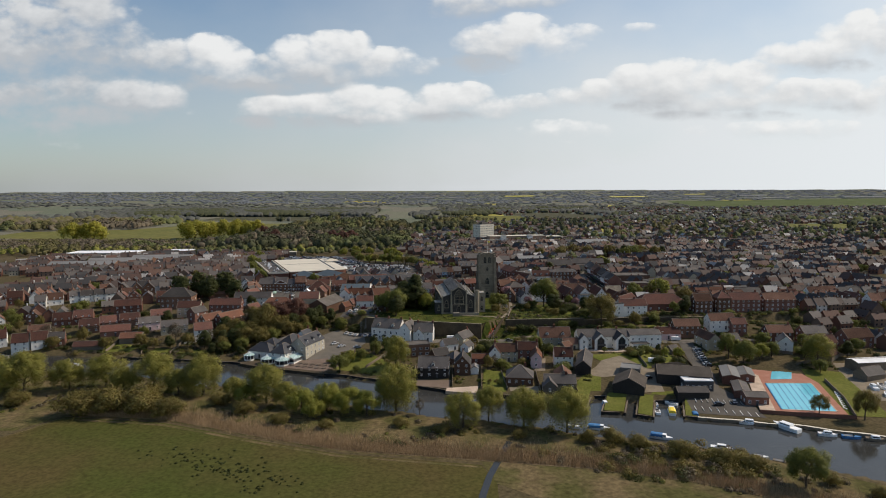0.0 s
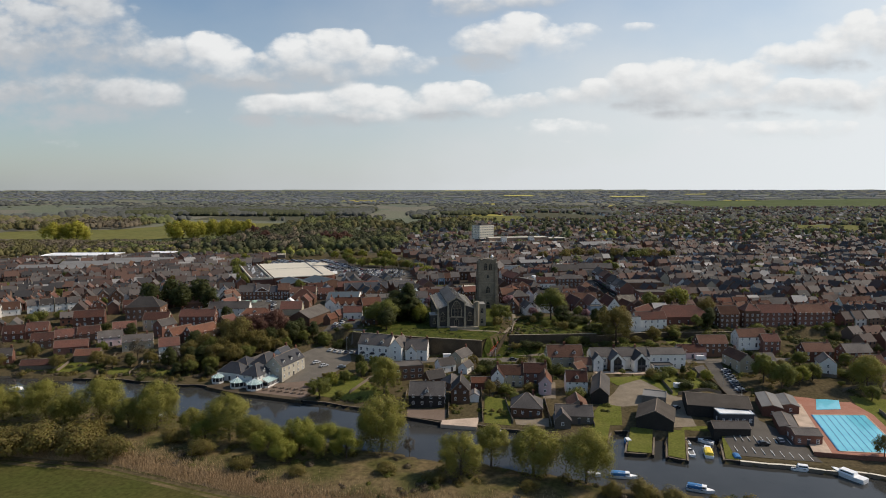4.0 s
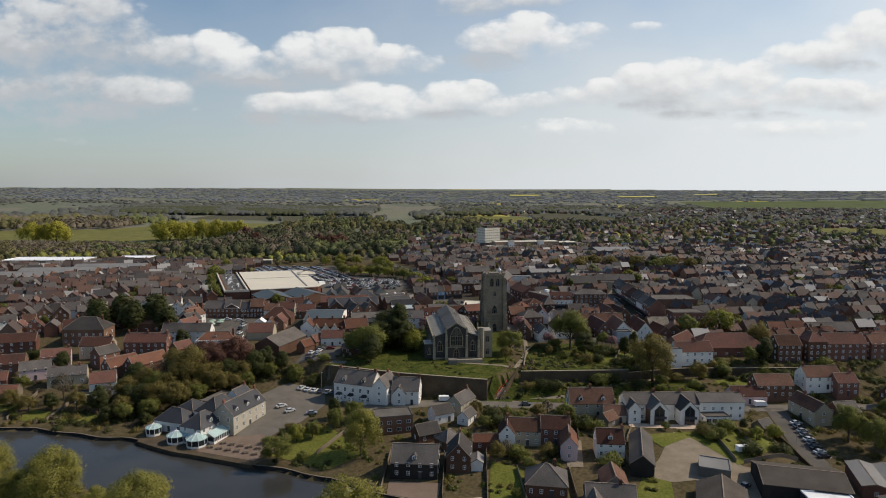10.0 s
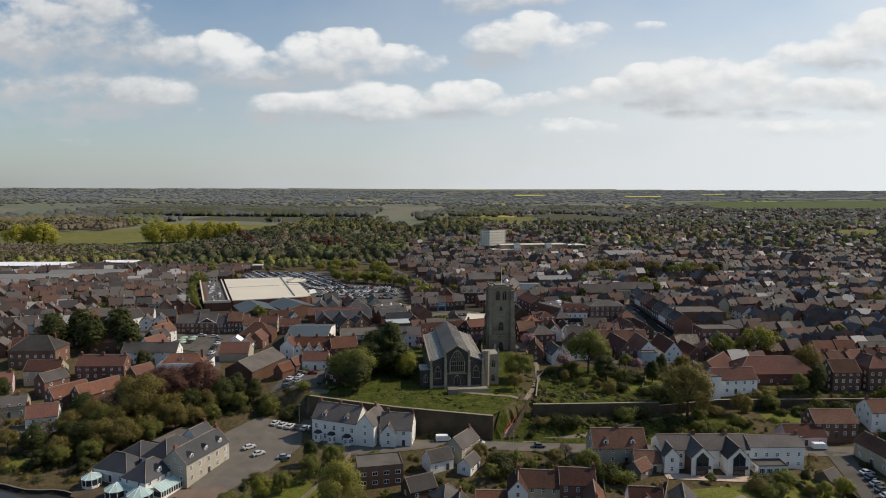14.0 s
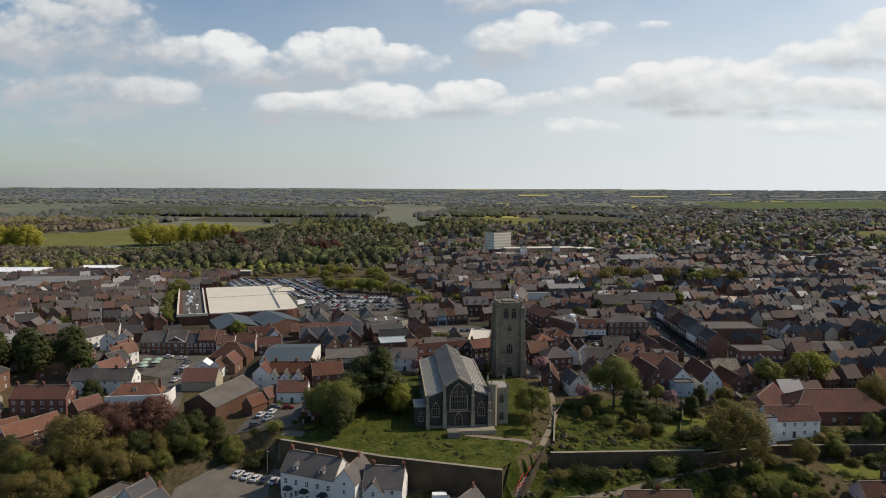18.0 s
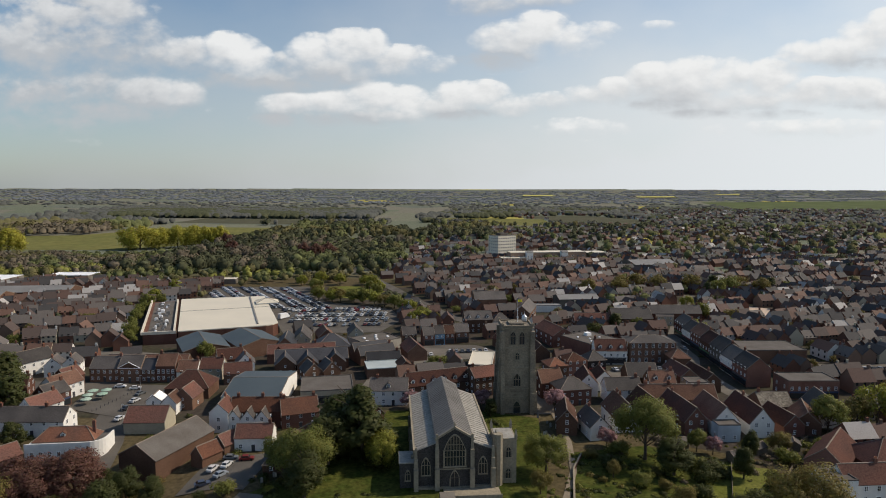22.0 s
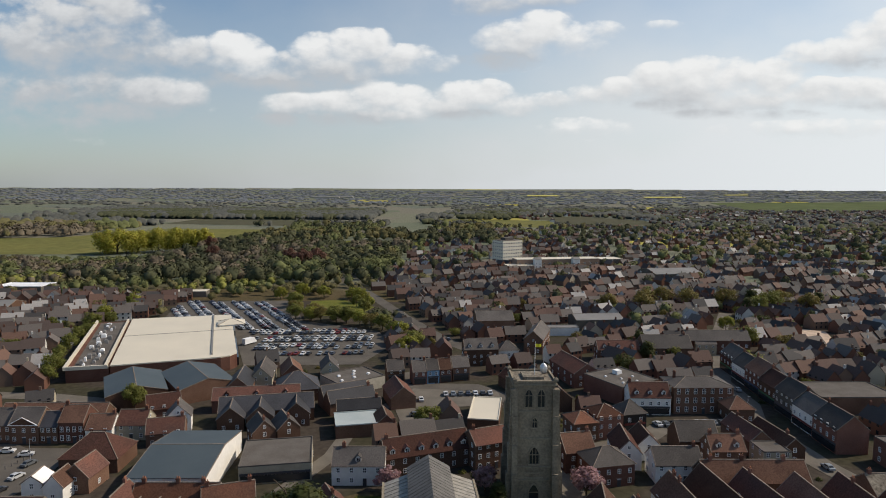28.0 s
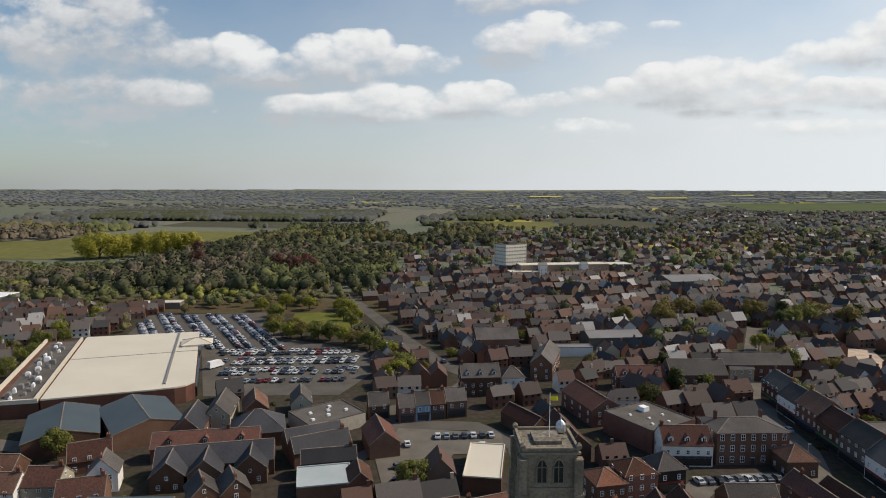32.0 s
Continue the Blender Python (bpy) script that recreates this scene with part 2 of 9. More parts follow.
M["orange_tile"] = material("orange_pantile_roof", (0.172, 0.078, 0.050), 0.85, 0.30, small=2.5, second=(0.112, 0.062, 0.046), random_by="object", bump=0.5, bump_scale=3.5)
M["brown_tile"] = material("brown_tile_roof", (0.100, 0.056, 0.042), 0.85, 0.32, small=2.5, second=(0.156, 0.089, 0.064), random_by="object", bump=0.5, bump_scale=3.5)
M["grey_sheet"] = material("grey_roof_sheet", (0.167, 0.163, 0.154), 0.7, 0.12, second=(0.238, 0.229, 0.220), big=0.08)
M["white_sheet"] = material("pale_roof_membrane", (0.60, 0.545, 0.44), 0.6, 0.05, second=(0.68, 0.615, 0.49), big=0.05)
M["felt"] = material("flat_roof_felt", (0.105, 0.092, 0.080), 0.9, 0.2, second=(0.150, 0.136, 0.123), big=0.2)
M["teal_sheet"] = material("blue_grey_steel_roof", (0.060, 0.078, 0.090), 0.6, 0.08, second=(0.075, 0.094, 0.104), big=0.1)
M["lead"] = material("lead_roof", (0.27, 0.25, 0.215), 0.6, 0.2, second=(0.334, 0.312, 0.273), big=0.3, small=1.2)
M["lead_dark"] = material("weathered_lead_roof", (0.115, 0.107, 0.098), 0.65, 0.18, second=(0.17, 0.16, 0.148), big=0.12, small=1.2)
M["flint"] = material("flint_wall", (0.048, 0.045, 0.044), 0.9, 0.45, small=3.0, second=(0.088, 0.083, 0.077), bump=0.5)
M["stone"] = material("pale_stone", (0.33, 0.285, 0.21), 0.9, 0.22, second=(0.24, 0.21, 0.16), big=0.25, small=1.6, bump=0.3)
M["tower_stone"] = material("weathered_tower_stone", (0.32, 0.27, 0.2), 0.92, 0.28, second=(0.205, 0.172, 0.13), big=0.3, small=1.8, bump=0.4)
M["wall_brick"] = material("old_boundary_brick", (0.072, 0.056, 0.040), 0.95, 0.3, second=(0.114, 0.090, 0.060), big=0.3, bump=0.4)
M["glass"] = material("window_glass", (0.020, 0.024, 0.028), 0.12, 0.1)
M["glass"].node_tree.nodes["Principled BSDF"].inputs["Specular IOR Level"].default_value = 0.6
M["pale_glass"] = material("conservatory_glass", (0.30, 0.40, 0.38), 0.15, 0.1)
M["white_frame"] = material("white_paint", (0.75, 0.75, 0.73), 0.5, 0.05)
M["dark_frame"] = material("dark_paint", (0.05, 0.05, 0.055), 0.5, 0.1)
M["pot"] = material("chimney_clay", (0.30, 0.14, 0.08), 0.9, 0.2)
M["asphalt"] = material("asphalt", (0.095, 0.086, 0.076), 0.95, 0.18, second=(0.136, 0.123, 0.107), big=0.12)
M["pale_road"] = material("worn_road", (0.132, 0.118, 0.100), 0.95, 0.14, second=(0.180, 0.162, 0.137), big=0.2)
M["gravel"] = material("gravel", (0.202, 0.167, 0.123), 0.95, 0.2, second=(0.282, 0.233, 0.172), big=0.3)
M["paving"] = material("terracotta_paving", (0.352, 0.163, 0.114), 0.9, 0.12, second=(0.405, 0.211, 0.154), big=0.3)
M["pale_paving"] = material("pale_paving", (0.405, 0.317, 0.246), 0.9, 0.12, big=0.3)
M["lawn"] = material("lawn", (0.108, 0.122, 0.024), 0.9, 0.35, small=1.3, second=(0.155, 0.152, 0.040), big=0.12, bump=0.4, bump_scale=4)
M["rough_grass"] = material("rough_grass", (0.044, 0.058, 0.012), 0.95, 0.5, small=0.9, second=(0.080, 0.084, 0.020), big=0.22, mottle=0.12, bump=0.6, bump_scale=3)
M["timber"] = material("weathered_timber", (0.16, 0.13, 0.10), 0.9, 0.25, second=(0.24, 0.20, 0.155))
M["black_timber"] = material("tarred_timber", (0.030, 0.028, 0.027), 0.85, 0.3, second=(0.05, 0.046, 0.043))
M["metal"] = material("galvanised_metal", (0.45, 0.46, 0.47), 0.4, 0.1, metal=0.7)
M["white_metal"] = material("white_metal", (0.72, 0.72, 0.71), 0.5, 0.05)
M["concrete"] = material("concrete_panel", (0.68, 0.63, 0.52), 0.9, 0.1, second=(0.76, 0.70, 0.58), big=0.15)
M["bark"] = material("bark", (0.075, 0.060, 0.045), 0.95, 0.3, small=6)
M["water"] = material("river_water", (0.036, 0.036, 0.034), 0.09, 0.1, big=0.05, bump=0.05, bump_scale=1.2)
M["water"].node_tree.nodes["Principled BSDF"].inputs["Specular IOR Level"].default_value = 0.22
M["pool_water"] = material("pool_water", (0.16, 0.54, 0.68), 0.08, 0.05, second=(0.20, 0.60, 0.72), bump=0.04, bump_scale=1.5)
M["pool_tile"] = material("pool_blue", (0.02, 0.13, 0.28), 0.4, 0.1)
M["boat_white"] = material("boat_gelcoat", (0.78, 0.78, 0.77), 0.3, 0.04)
M["boat_blue"] = material("boat_blue_canvas", (0.05, 0.16, 0.34), 0.6, 0.1)
M["boat_yellow"] = material("boat_yellow_canvas", (0.70, 0.50, 0.06), 0.6, 0.1)
M["tyre"] = material("tyre_rubber", (0.02, 0.02, 0.02), 0.9, 0.1)
M["green_cloth"] = material("green_canvas", (0.16, 0.30, 0.21), 0.8, 0.1, second=(0.5, 0.58, 0.5))
M["headstone"] = material("headstone", (0.30, 0.29, 0.26), 0.95, 0.25, random_by="object")
M["sign_blue"] = material("blue_shop_paint", (0.03, 0.045, 0.09), 0.6, 0.2)
M["sign_red"] = material("red_shop_paint", (0.13, 0.03, 0.028), 0.6, 0.2)
M["sign_green"] = material("green_shop_paint", (0.045, 0.12, 0.055), 0.6, 0.2)
M["flag"] = material("yellow_flag", (0.70, 0.60, 0.04), 0.8, 0.1)
M["lichen_roof"] = material("lichen_covered_roof", (0.27, 0.24, 0.19), 0.9, 0.5, small=1.5, second=(0.13, 0.11, 0.09), big=0.5, bump=0.4)
M["pale_blue_wall"] = material("pale_blue_render", (0.42, 0.45, 0.47), 0.85, 0.08)
M["field_green"] = material("arable_field", (0.085, 0.105, 0.042), 0.95, 0.2, small=0.02, second=(0.10, 0.12, 0.05), big=0.004)
M["road_line"] = material("white_road_paint", (0.62, 0.61, 0.58), 0.8, 0.15, small=2.0)
M["pale_brick"] = material("pale_gault_brick", (0.40, 0.365, 0.30), 0.9, 0.12, second=(0.48, 0.44, 0.36), small=1.0)
M["cyan_roof"] = material("pale_blue_sheet_roof", (0.36, 0.41, 0.41), 0.7, 0.1, second=(0.44, 0.48, 0.47), big=0.2)
M["blue_wall"] = material("blue_shop_render", (0.16, 0.27, 0.38), 0.85, 0.08)
M["tan_brick"] = material("tan_brick", (0.27, 0.185, 0.135), 0.9, 0.2, second=(0.33, 0.235, 0.175))
M["ridge"] = material("pale_ridge_mortar", (0.19, 0.155, 0.125), 0.95, 0.3, small=1.5)
M["tracery"] = material("weathered_tracery_stone", (0.24, 0.205, 0.155), 0.92, 0.2, second=(0.17, 0.148, 0.115), big=0.4)
M["car"] = ramp_material("car_paint", [(0.0, (0.55, 0.56, 0.57)), (0.2, (0.62, 0.62, 0.62)), (0.40, (0.03, 0.03, 0.035)), (0.55, (0.13, 0.14, 0.15)), (0.70, (0.045, 0.055, 0.085)), (0.84, (0.27, 0.30, 0.33)), (0.95, (0.17, 0.025, 0.025))], 0.3, coat=0.6, grain=0.03)
M["far_roof"] = ramp_material("mixed_roofs", [(0.0, (0.084, 0.062, 0.054)), (0.24, (0.110, 0.066, 0.053)), (0.38, (0.060, 0.056, 0.055)), (0.62, (0.130, 0.113, 0.102)), (0.86, (0.140, 0.082, 0.061)), (0.94, (0.36, 0.34, 0.32))], 0.8, by="island", grain=0.25)
M["far_wall"] = ramp_material("mixed_walls", [(0.0, (0.155, 0.080, 0.058)), (0.5, (0.18, 0.122, 0.092)), (0.80, (0.58, 0.56, 0.52)), (0.92, (0.42, 0.37, 0.28))], 0.9, by="island")
M["willow"] = leaf_material("willow_leaves", (0.225, 0.215, 0.046), (0.3, 0.28, 0.066))
M["green"] = leaf_material("green_leaves", (0.15, 0.162, 0.036), (0.205, 0.208, 0.05))
M["dark_green"] = leaf_material("dark_leaves", (0.060, 0.070, 0.020), (0.092, 0.100, 0.030))
M["olive"] = leaf_material("olive_leaves", (0.165, 0.136, 0.036), (0.218, 0.178, 0.056))
M["copper"] = leaf_material("copper_leaves", (0.135, 0.066, 0.048), (0.18, 0.094, 0.068))
M["blossom"] = leaf_material("pink_blossom", (0.30, 0.17, 0.18), (0.40, 0.25, 0.25))
M["lime"] = leaf_material("lime_leaves", (0.225, 0.232, 0.034), (0.29, 0.285, 0.052))
M["poplar"] = leaf_material("poplar_leaves", (0.34, 0.32, 0.045), (0.42, 0.385, 0.065))
M["brown_twig"] = leaf_material("bare_twigs", (0.105, 0.082, 0.052), (0.14, 0.11, 0.07), 0.1)
M["reed_bed"] = material("reed_bed", (0.215, 0.15, 0.085), 0.95, 0.35, small=1.4, second=(0.25, 0.185, 0.11), big=0.1, bump=0.8, bump_scale=3)
M["reed"] = material("reed_stalks", (0.33, 0.235, 0.135), 0.95, 0.35, small=2.0, second=(0.42, 0.305, 0.18), big=0.1, random_by="island")
# the last two have distance haze painted into their blue-grey colour
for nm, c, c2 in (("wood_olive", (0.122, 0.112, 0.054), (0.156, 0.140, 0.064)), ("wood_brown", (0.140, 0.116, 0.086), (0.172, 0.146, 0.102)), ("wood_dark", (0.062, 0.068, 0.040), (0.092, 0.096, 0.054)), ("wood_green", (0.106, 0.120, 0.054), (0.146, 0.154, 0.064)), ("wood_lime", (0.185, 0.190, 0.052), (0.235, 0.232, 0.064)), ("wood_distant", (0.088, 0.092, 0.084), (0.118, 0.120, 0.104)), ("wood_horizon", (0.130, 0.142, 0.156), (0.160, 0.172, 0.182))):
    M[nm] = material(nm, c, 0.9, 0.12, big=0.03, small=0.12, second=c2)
M["brown_paving"] = material("worn_brown_paving", (0.17, 0.125, 0.095), 0.9, 0.2, second=(0.22, 0.165, 0.13), big=0.3)
M["dark_sheet"] = material("dark_roof_sheet", (0.072, 0.062, 0.053), 0.85, 0.25, second=(0.110, 0.095, 0.081), big=0.15, bump=0.3)
M["yard"] = material("yards_and_paving", (0.064, 0.053, 0.043), 0.95, 0.3, small=0.5, second=(0.054, 0.050, 0.032), big=0.06, mottle=0.08)


def ground_material():
    """Grass, marsh, gardens and far fields in one sheet, by where they lie."""
    m = material("earth_and_grass", (0.080, 0.066, 0.032), 0.97, 0.4, small=0.8, second=(0.112, 0.086, 0.050), big=0.05, bump=0.5, bump_scale=2)
    nt = m.node_tree
    ln = nt.links.new
    hsv = [n for n in nt.nodes if n.type == "HUE_SAT"][0]
    pos = nt.nodes.new("ShaderNodeNewGeometry")
    sep = nt.nodes.new("ShaderNodeSeparateXYZ")
    ln(pos.outputs["Position"], sep.inputs[0])
    base = hsv.inputs["Color"].links[0].from_socket

    def blend(low, high, socket, colour_socket, base_socket):
        r = nt.nodes.new("ShaderNodeMapRange")
        r.inputs[1].default_value, r.inputs[2].default_value = low, high
        ln(socket, r.inputs[0])
        x = nt.nodes.new("ShaderNodeMix")
        x.data_type = "RGBA"
        ln(r.outputs[0], x.inputs[0]), ln(base_socket, x.inputs[6]), ln(colour_socket, x.inputs[7])
        return x.outputs[2]

    # far fields: a patchwork of cells, haze painted into their paled, greyed colours
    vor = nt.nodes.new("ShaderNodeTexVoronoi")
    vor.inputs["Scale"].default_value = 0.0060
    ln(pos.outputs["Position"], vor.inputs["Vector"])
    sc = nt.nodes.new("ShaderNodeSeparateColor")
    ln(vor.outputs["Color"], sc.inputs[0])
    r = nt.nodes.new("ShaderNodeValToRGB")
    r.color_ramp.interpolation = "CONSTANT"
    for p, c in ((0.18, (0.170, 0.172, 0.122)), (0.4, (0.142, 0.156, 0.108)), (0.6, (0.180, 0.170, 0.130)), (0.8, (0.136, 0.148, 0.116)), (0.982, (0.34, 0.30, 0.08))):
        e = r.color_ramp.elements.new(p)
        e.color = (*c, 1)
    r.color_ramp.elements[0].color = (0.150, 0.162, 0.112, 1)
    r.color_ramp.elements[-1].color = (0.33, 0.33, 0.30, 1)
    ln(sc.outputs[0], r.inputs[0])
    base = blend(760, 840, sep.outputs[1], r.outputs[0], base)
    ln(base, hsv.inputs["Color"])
    return m


M["ground"] = ground_material()
# ---- lie of the land ----
FAR_X = (-700, -420, -219, -162, -120, -70, -14, 30, 48, 73, 95, 141, 260, 700)
FAR_Y = (470, 395, 343, 335, 328, 309, 284, 268, 256, 245, 246, 229, 190, 60)
NEAR_W = (30, 28, 26, 27, 34, 33, 34, 30, 25, 23, 34, 40, 40, 45)


def step01(a, b, v):
    k = min(1.0, max(0.0, (v - a) / (b - a)))
    return k * k * (3 - 2 * k)


def far_bank(x):
    return float(np.interp(x, FAR_X, FAR_Y)) + 1.2 * math.sin(x * 0.11) + 0.7 * math.sin(x * 0.31)


def near_bank(x):
    return float(np.interp(x, FAR_X, FAR_Y)) - float(np.interp(x, FAR_X, NEAR_W)) + 1.5 * math.sin(x * 0.07 + 2) + 0.8 * math.sin(x * 0.23)


def in_basin(x, y):
    """The boat basins cut into the far bank."""
    k = x - (y - 250) * 0.35
    return (49 < k < 55.5 and y < 271) or (65 < k < 69.5 and y < 266) or (76.5 < k < 88.5 and y < 265)


def scarp(x):
    """The line of the churchyard wall."""
    return float(np.interp(x, (-60, -20, 14, 17, 28, 75, 100, 200), (379, 365, 357, 360, 369, 372, 379, 383)))


def ground(x, y):
    yf, yn = far_bank(x), near_bank(x)
    r = math.hypot(x, y - 200)
    rise = 61 * max(0.0, (r - 1500) / 3100) ** 1.5
    if y < yn:
        return 0.7 + 0.25 * math.sin(x * 0.05) * math.sin(y * 0.06) + rise - 1.9 * step01(-1.8, 0, y - yn)
    if y < yf or (in_basin(x, y) and y < yf + 40):
        return -1.2
    d = y - yf
    low = 1.2 + 2.3 * step01(0, 40, d) + 2.0 * step01(35, 75, d)
    k = step01(104, 116, x) * (1 - step01(345, 352, y))
    low += k * (1.35 + 0.6 * step01(0, 60, d) + 3.6 * step01(72, 118, d) - low)
    if x < -60:
        z = low + (14 - low) * step01(345, float(np.interp(x, (-400, -60), (470, 425))), y)
        if x > -75:
            k = (x + 75) / 15
            z = z * (1 - k) + k * (low + (14 - low) * step01(scarp(-60) + 0.2, scarp(-60) + 3.2, y))
    else:
        mid = low + (9.5 - low) * step01(355, 367, y) * step01(14, 30, x)
        z = mid + (14 - mid) * step01(scarp(x) + 0.2, scarp(x) + 3.2, y)
    fall = 6.5 * step01(680, 1150, y)
    return z - fall + rise

# ---- building kit ----
class Solid:
    """Vertices, faces and their material slots, gathered for one mesh."""

    def __init__(self):
        self.v, self.f, self.m = [], [], []

    def face(self, pts, slot=0):
        n = len(self.v)
        self.v.extend(pts)
        self.f.append(tuple(range(n, n + len(pts))))
        self.m.append(slot)

    def box(self, x0, x1, y0, y1, z0, z1, slot=0, taper=0.0):
        n = len(self.v)
        t = taper
        self.v += [(x0, y0, z0), (x1, y0, z0), (x1, y1, z0), (x0, y1, z0), (x0 + t, y0 + t, z1), (x1 - t, y0 + t, z1), (x1 - t, y1 - t, z1), (x0 + t, y1 - t, z1)]
        self.f += [(n + 3, n + 2, n + 1, n), (n + 4, n + 5, n + 6, n + 7), (n, n + 1, n + 5, n + 4), (n + 1, n + 2, n + 6, n + 5), (n + 2, n + 3, n + 7, n + 6), (n + 3, n, n + 4, n + 7)]
        self.m += [slot] * 6
        return self

    def prism(self, outline, z0, z1, slot=0, top=None):
        """An upright prism over a flat outline (counter-clockwise)."""
        n, k = len(self.v), len(outline)
        self.v += [(x, y, z0) for x, y in outline] + [(x, y, z1) for x, y in outline]
        self.f += [tuple(range(n + k - 1, n - 1, -1)), tuple(range(n + k, n + 2 * k))]
        self.m += [slot, slot if top is None else top]
        for i in range(k):
            j = (i + 1) % k
            self.f.append((n + i, n + j, n + k + j, n + k + i))
            self.m.append(slot)
        return self

    def extrude(self, profile, a, b, axis="x", slot=0):
        """A profile (counter-clockwise, in the plane across axis) drawn out from a to b."""
        n, k = len(self.v), len(profile)
        for s in (a, b):
            self.v += [(s, p, q) if axis == "x" else (p, s, q) for p, q in profile]
        fl = axis == "x"
        first, last = tuple(range(n, n + k)), tuple(range(n + k, n + 2 * k))
        self.f += [first[::-1], last] if fl else [first, last[::-1]]
        self.m += [slot, slot]
        for i in range(k):
            j = (i + 1) % k
            q = (n + i, n + j, n + k + j, n + k + i)
            self.f.append(q if fl else q[::-1])
            self.m.append(slot)
        return self

    def tube(self, p, q, r0, r1, sides=7, slot=0):
        p, q = Vector(p), Vector(q)
        d = (q - p).normalized()
        a = d.orthogonal().normalized()
        b = d.cross(a)
        n = len(self.v)
        for c, r in ((p, r0), (q, r1)):
            for i in range(sides):
                w = 2 * math.pi * i / sides
                self.v.append(tuple(c + a * (r * math.cos(w)) + b * (r * math.sin(w))))
        for i in range(sides):
            j = (i + 1) % sides
            self.f.append((n + i, n + j, n + sides + j, n + sides + i))
            self.m.append(slot)
        self.f += [tuple(range(n + sides - 1, n - 1, -1)), tuple(range(n + sides, n + 2 * sides))]
        self.m += [slot, slot]
        return self

    def mesh(self, name, *mats):
        me = bpy.data.meshes.new(name)
        me.from_pydata(self.v, [], self.f)
        for m in mats:
            me.materials.append(m)
        if len(mats) > 1:
            me.polygons.foreach_set("material_index", self.m)
        me.update()
        return me


def part(name, me, parent=None, at=None, label=""):
    """A mesh as one object, under a thing or a part."""
    ob = new(name, me)
    if parent is not None:
        ob.parent = parent
    if at is not None:
        ob.matrix_basis = at
    if label:
        tagged(ob, label)
    return ob


def shift(x, y, z=0, rz=0):
    return pose(x, y, z, 0, 0, rz)


TAKEN = []                # circles of ground already built on: x, y, radius


def take(x, y, rot, L, W, gap=1.5):
    c, s = math.cos(radians(rot)), math.sin(radians(rot))
    n = max(1, int(round(L / max(W, 1))) * 2)
    for i in range(n):
        k = (i + 0.5) / n * L - L / 2
        TAKEN.append((x + c * k, y + s * k, W / 2 + gap))


PAVED = []                # outlines of hard ground, where nothing grows
ZONES = []                # outlines on the plan that stay clear of houses


def inside(x, y, outline):
    hit, n = False, len(outline)
    for i in range(n):
        (x0, y0), (x1, y1) = outline[i - 1], outline[i]
        if (y0 > y) != (y1 > y) and x < (x1 - x0) * (y - y0) / (y1 - y0) + x0:
            hit = not hit
    return hit


def free(x, y, r):
    return not any(inside(x, y, o) for o in ZONES) and all((x - a) ** 2 + (y - b) ** 2 > (r + c) ** 2 for a, b, c in TAKEN)


MESHES = {}


def kept(key, make):
    if key not in MESHES:
        MESHES[key] = make()
    return MESHES[key]


def window_mesh(w, h, bars=(1, 1), frame_mat="white_frame", sill=True):
    """A framed window: bars stand proud of the recessed panes, all in one piece."""
    def make():
        t = 0.09
        def lines(size, n):
            c = [0, t]
            for i in range(n):
                k = size * (i + 1) / (n + 1)
                c += [k - 0.035, k + 0.035]
            return c + [size - t, size]
        xs, zs = lines(w, bars[0]), lines(h, bars[1])
        s, seen = Solid(), {}

        def vid(x, y, z):
            k = (round(x, 3), round(y, 3), round(z, 3))
            if k not in seen:
                seen[k] = len(s.v)
                s.v.append((x - w / 2, y, z))
            return seen[k]

        def quad(pts, slot):
            s.f.append(tuple(vid(*p) for p in pts))
            s.m.append(slot)
        for i in range(len(xs) - 1):
            for j in range(len(zs) - 1):
                pane = i % 2 == 1 and j % 2 == 1
                x0, x1, z0, z1 = xs[i], xs[i + 1], zs[j], zs[j + 1]
                y = -0.02 if pane else -0.09
                quad([(x0, y, z0), (x1, y, z0), (x1, y, z1), (x0, y, z1)], 1 if pane else 0)
                if pane:
                    for (a, b), (c, d) in (((x0, z0), (x1, z0)), ((x1, z0), (x1, z1)), ((x1, z1), (x0, z1)), ((x0, z1), (x0, z0))):
                        quad([(a, -0.09, b), (c, -0.09, d), (c, -0.02, d), (a, -0.02, b)], 0)
        for a, b, c, d in ((0, 0, w, 0), (w, 0, w, h), (w, h, 0, h), (0, h, 0, 0)):
            quad([(a, 0.02, b), (c, 0.02, d), (c, -0.09, d), (a, -0.09, b)], 0)
        return s.mesh("window", M[frame_mat], M["glass"])
    return kept(("window", w, h, bars, frame_mat, sill), make)


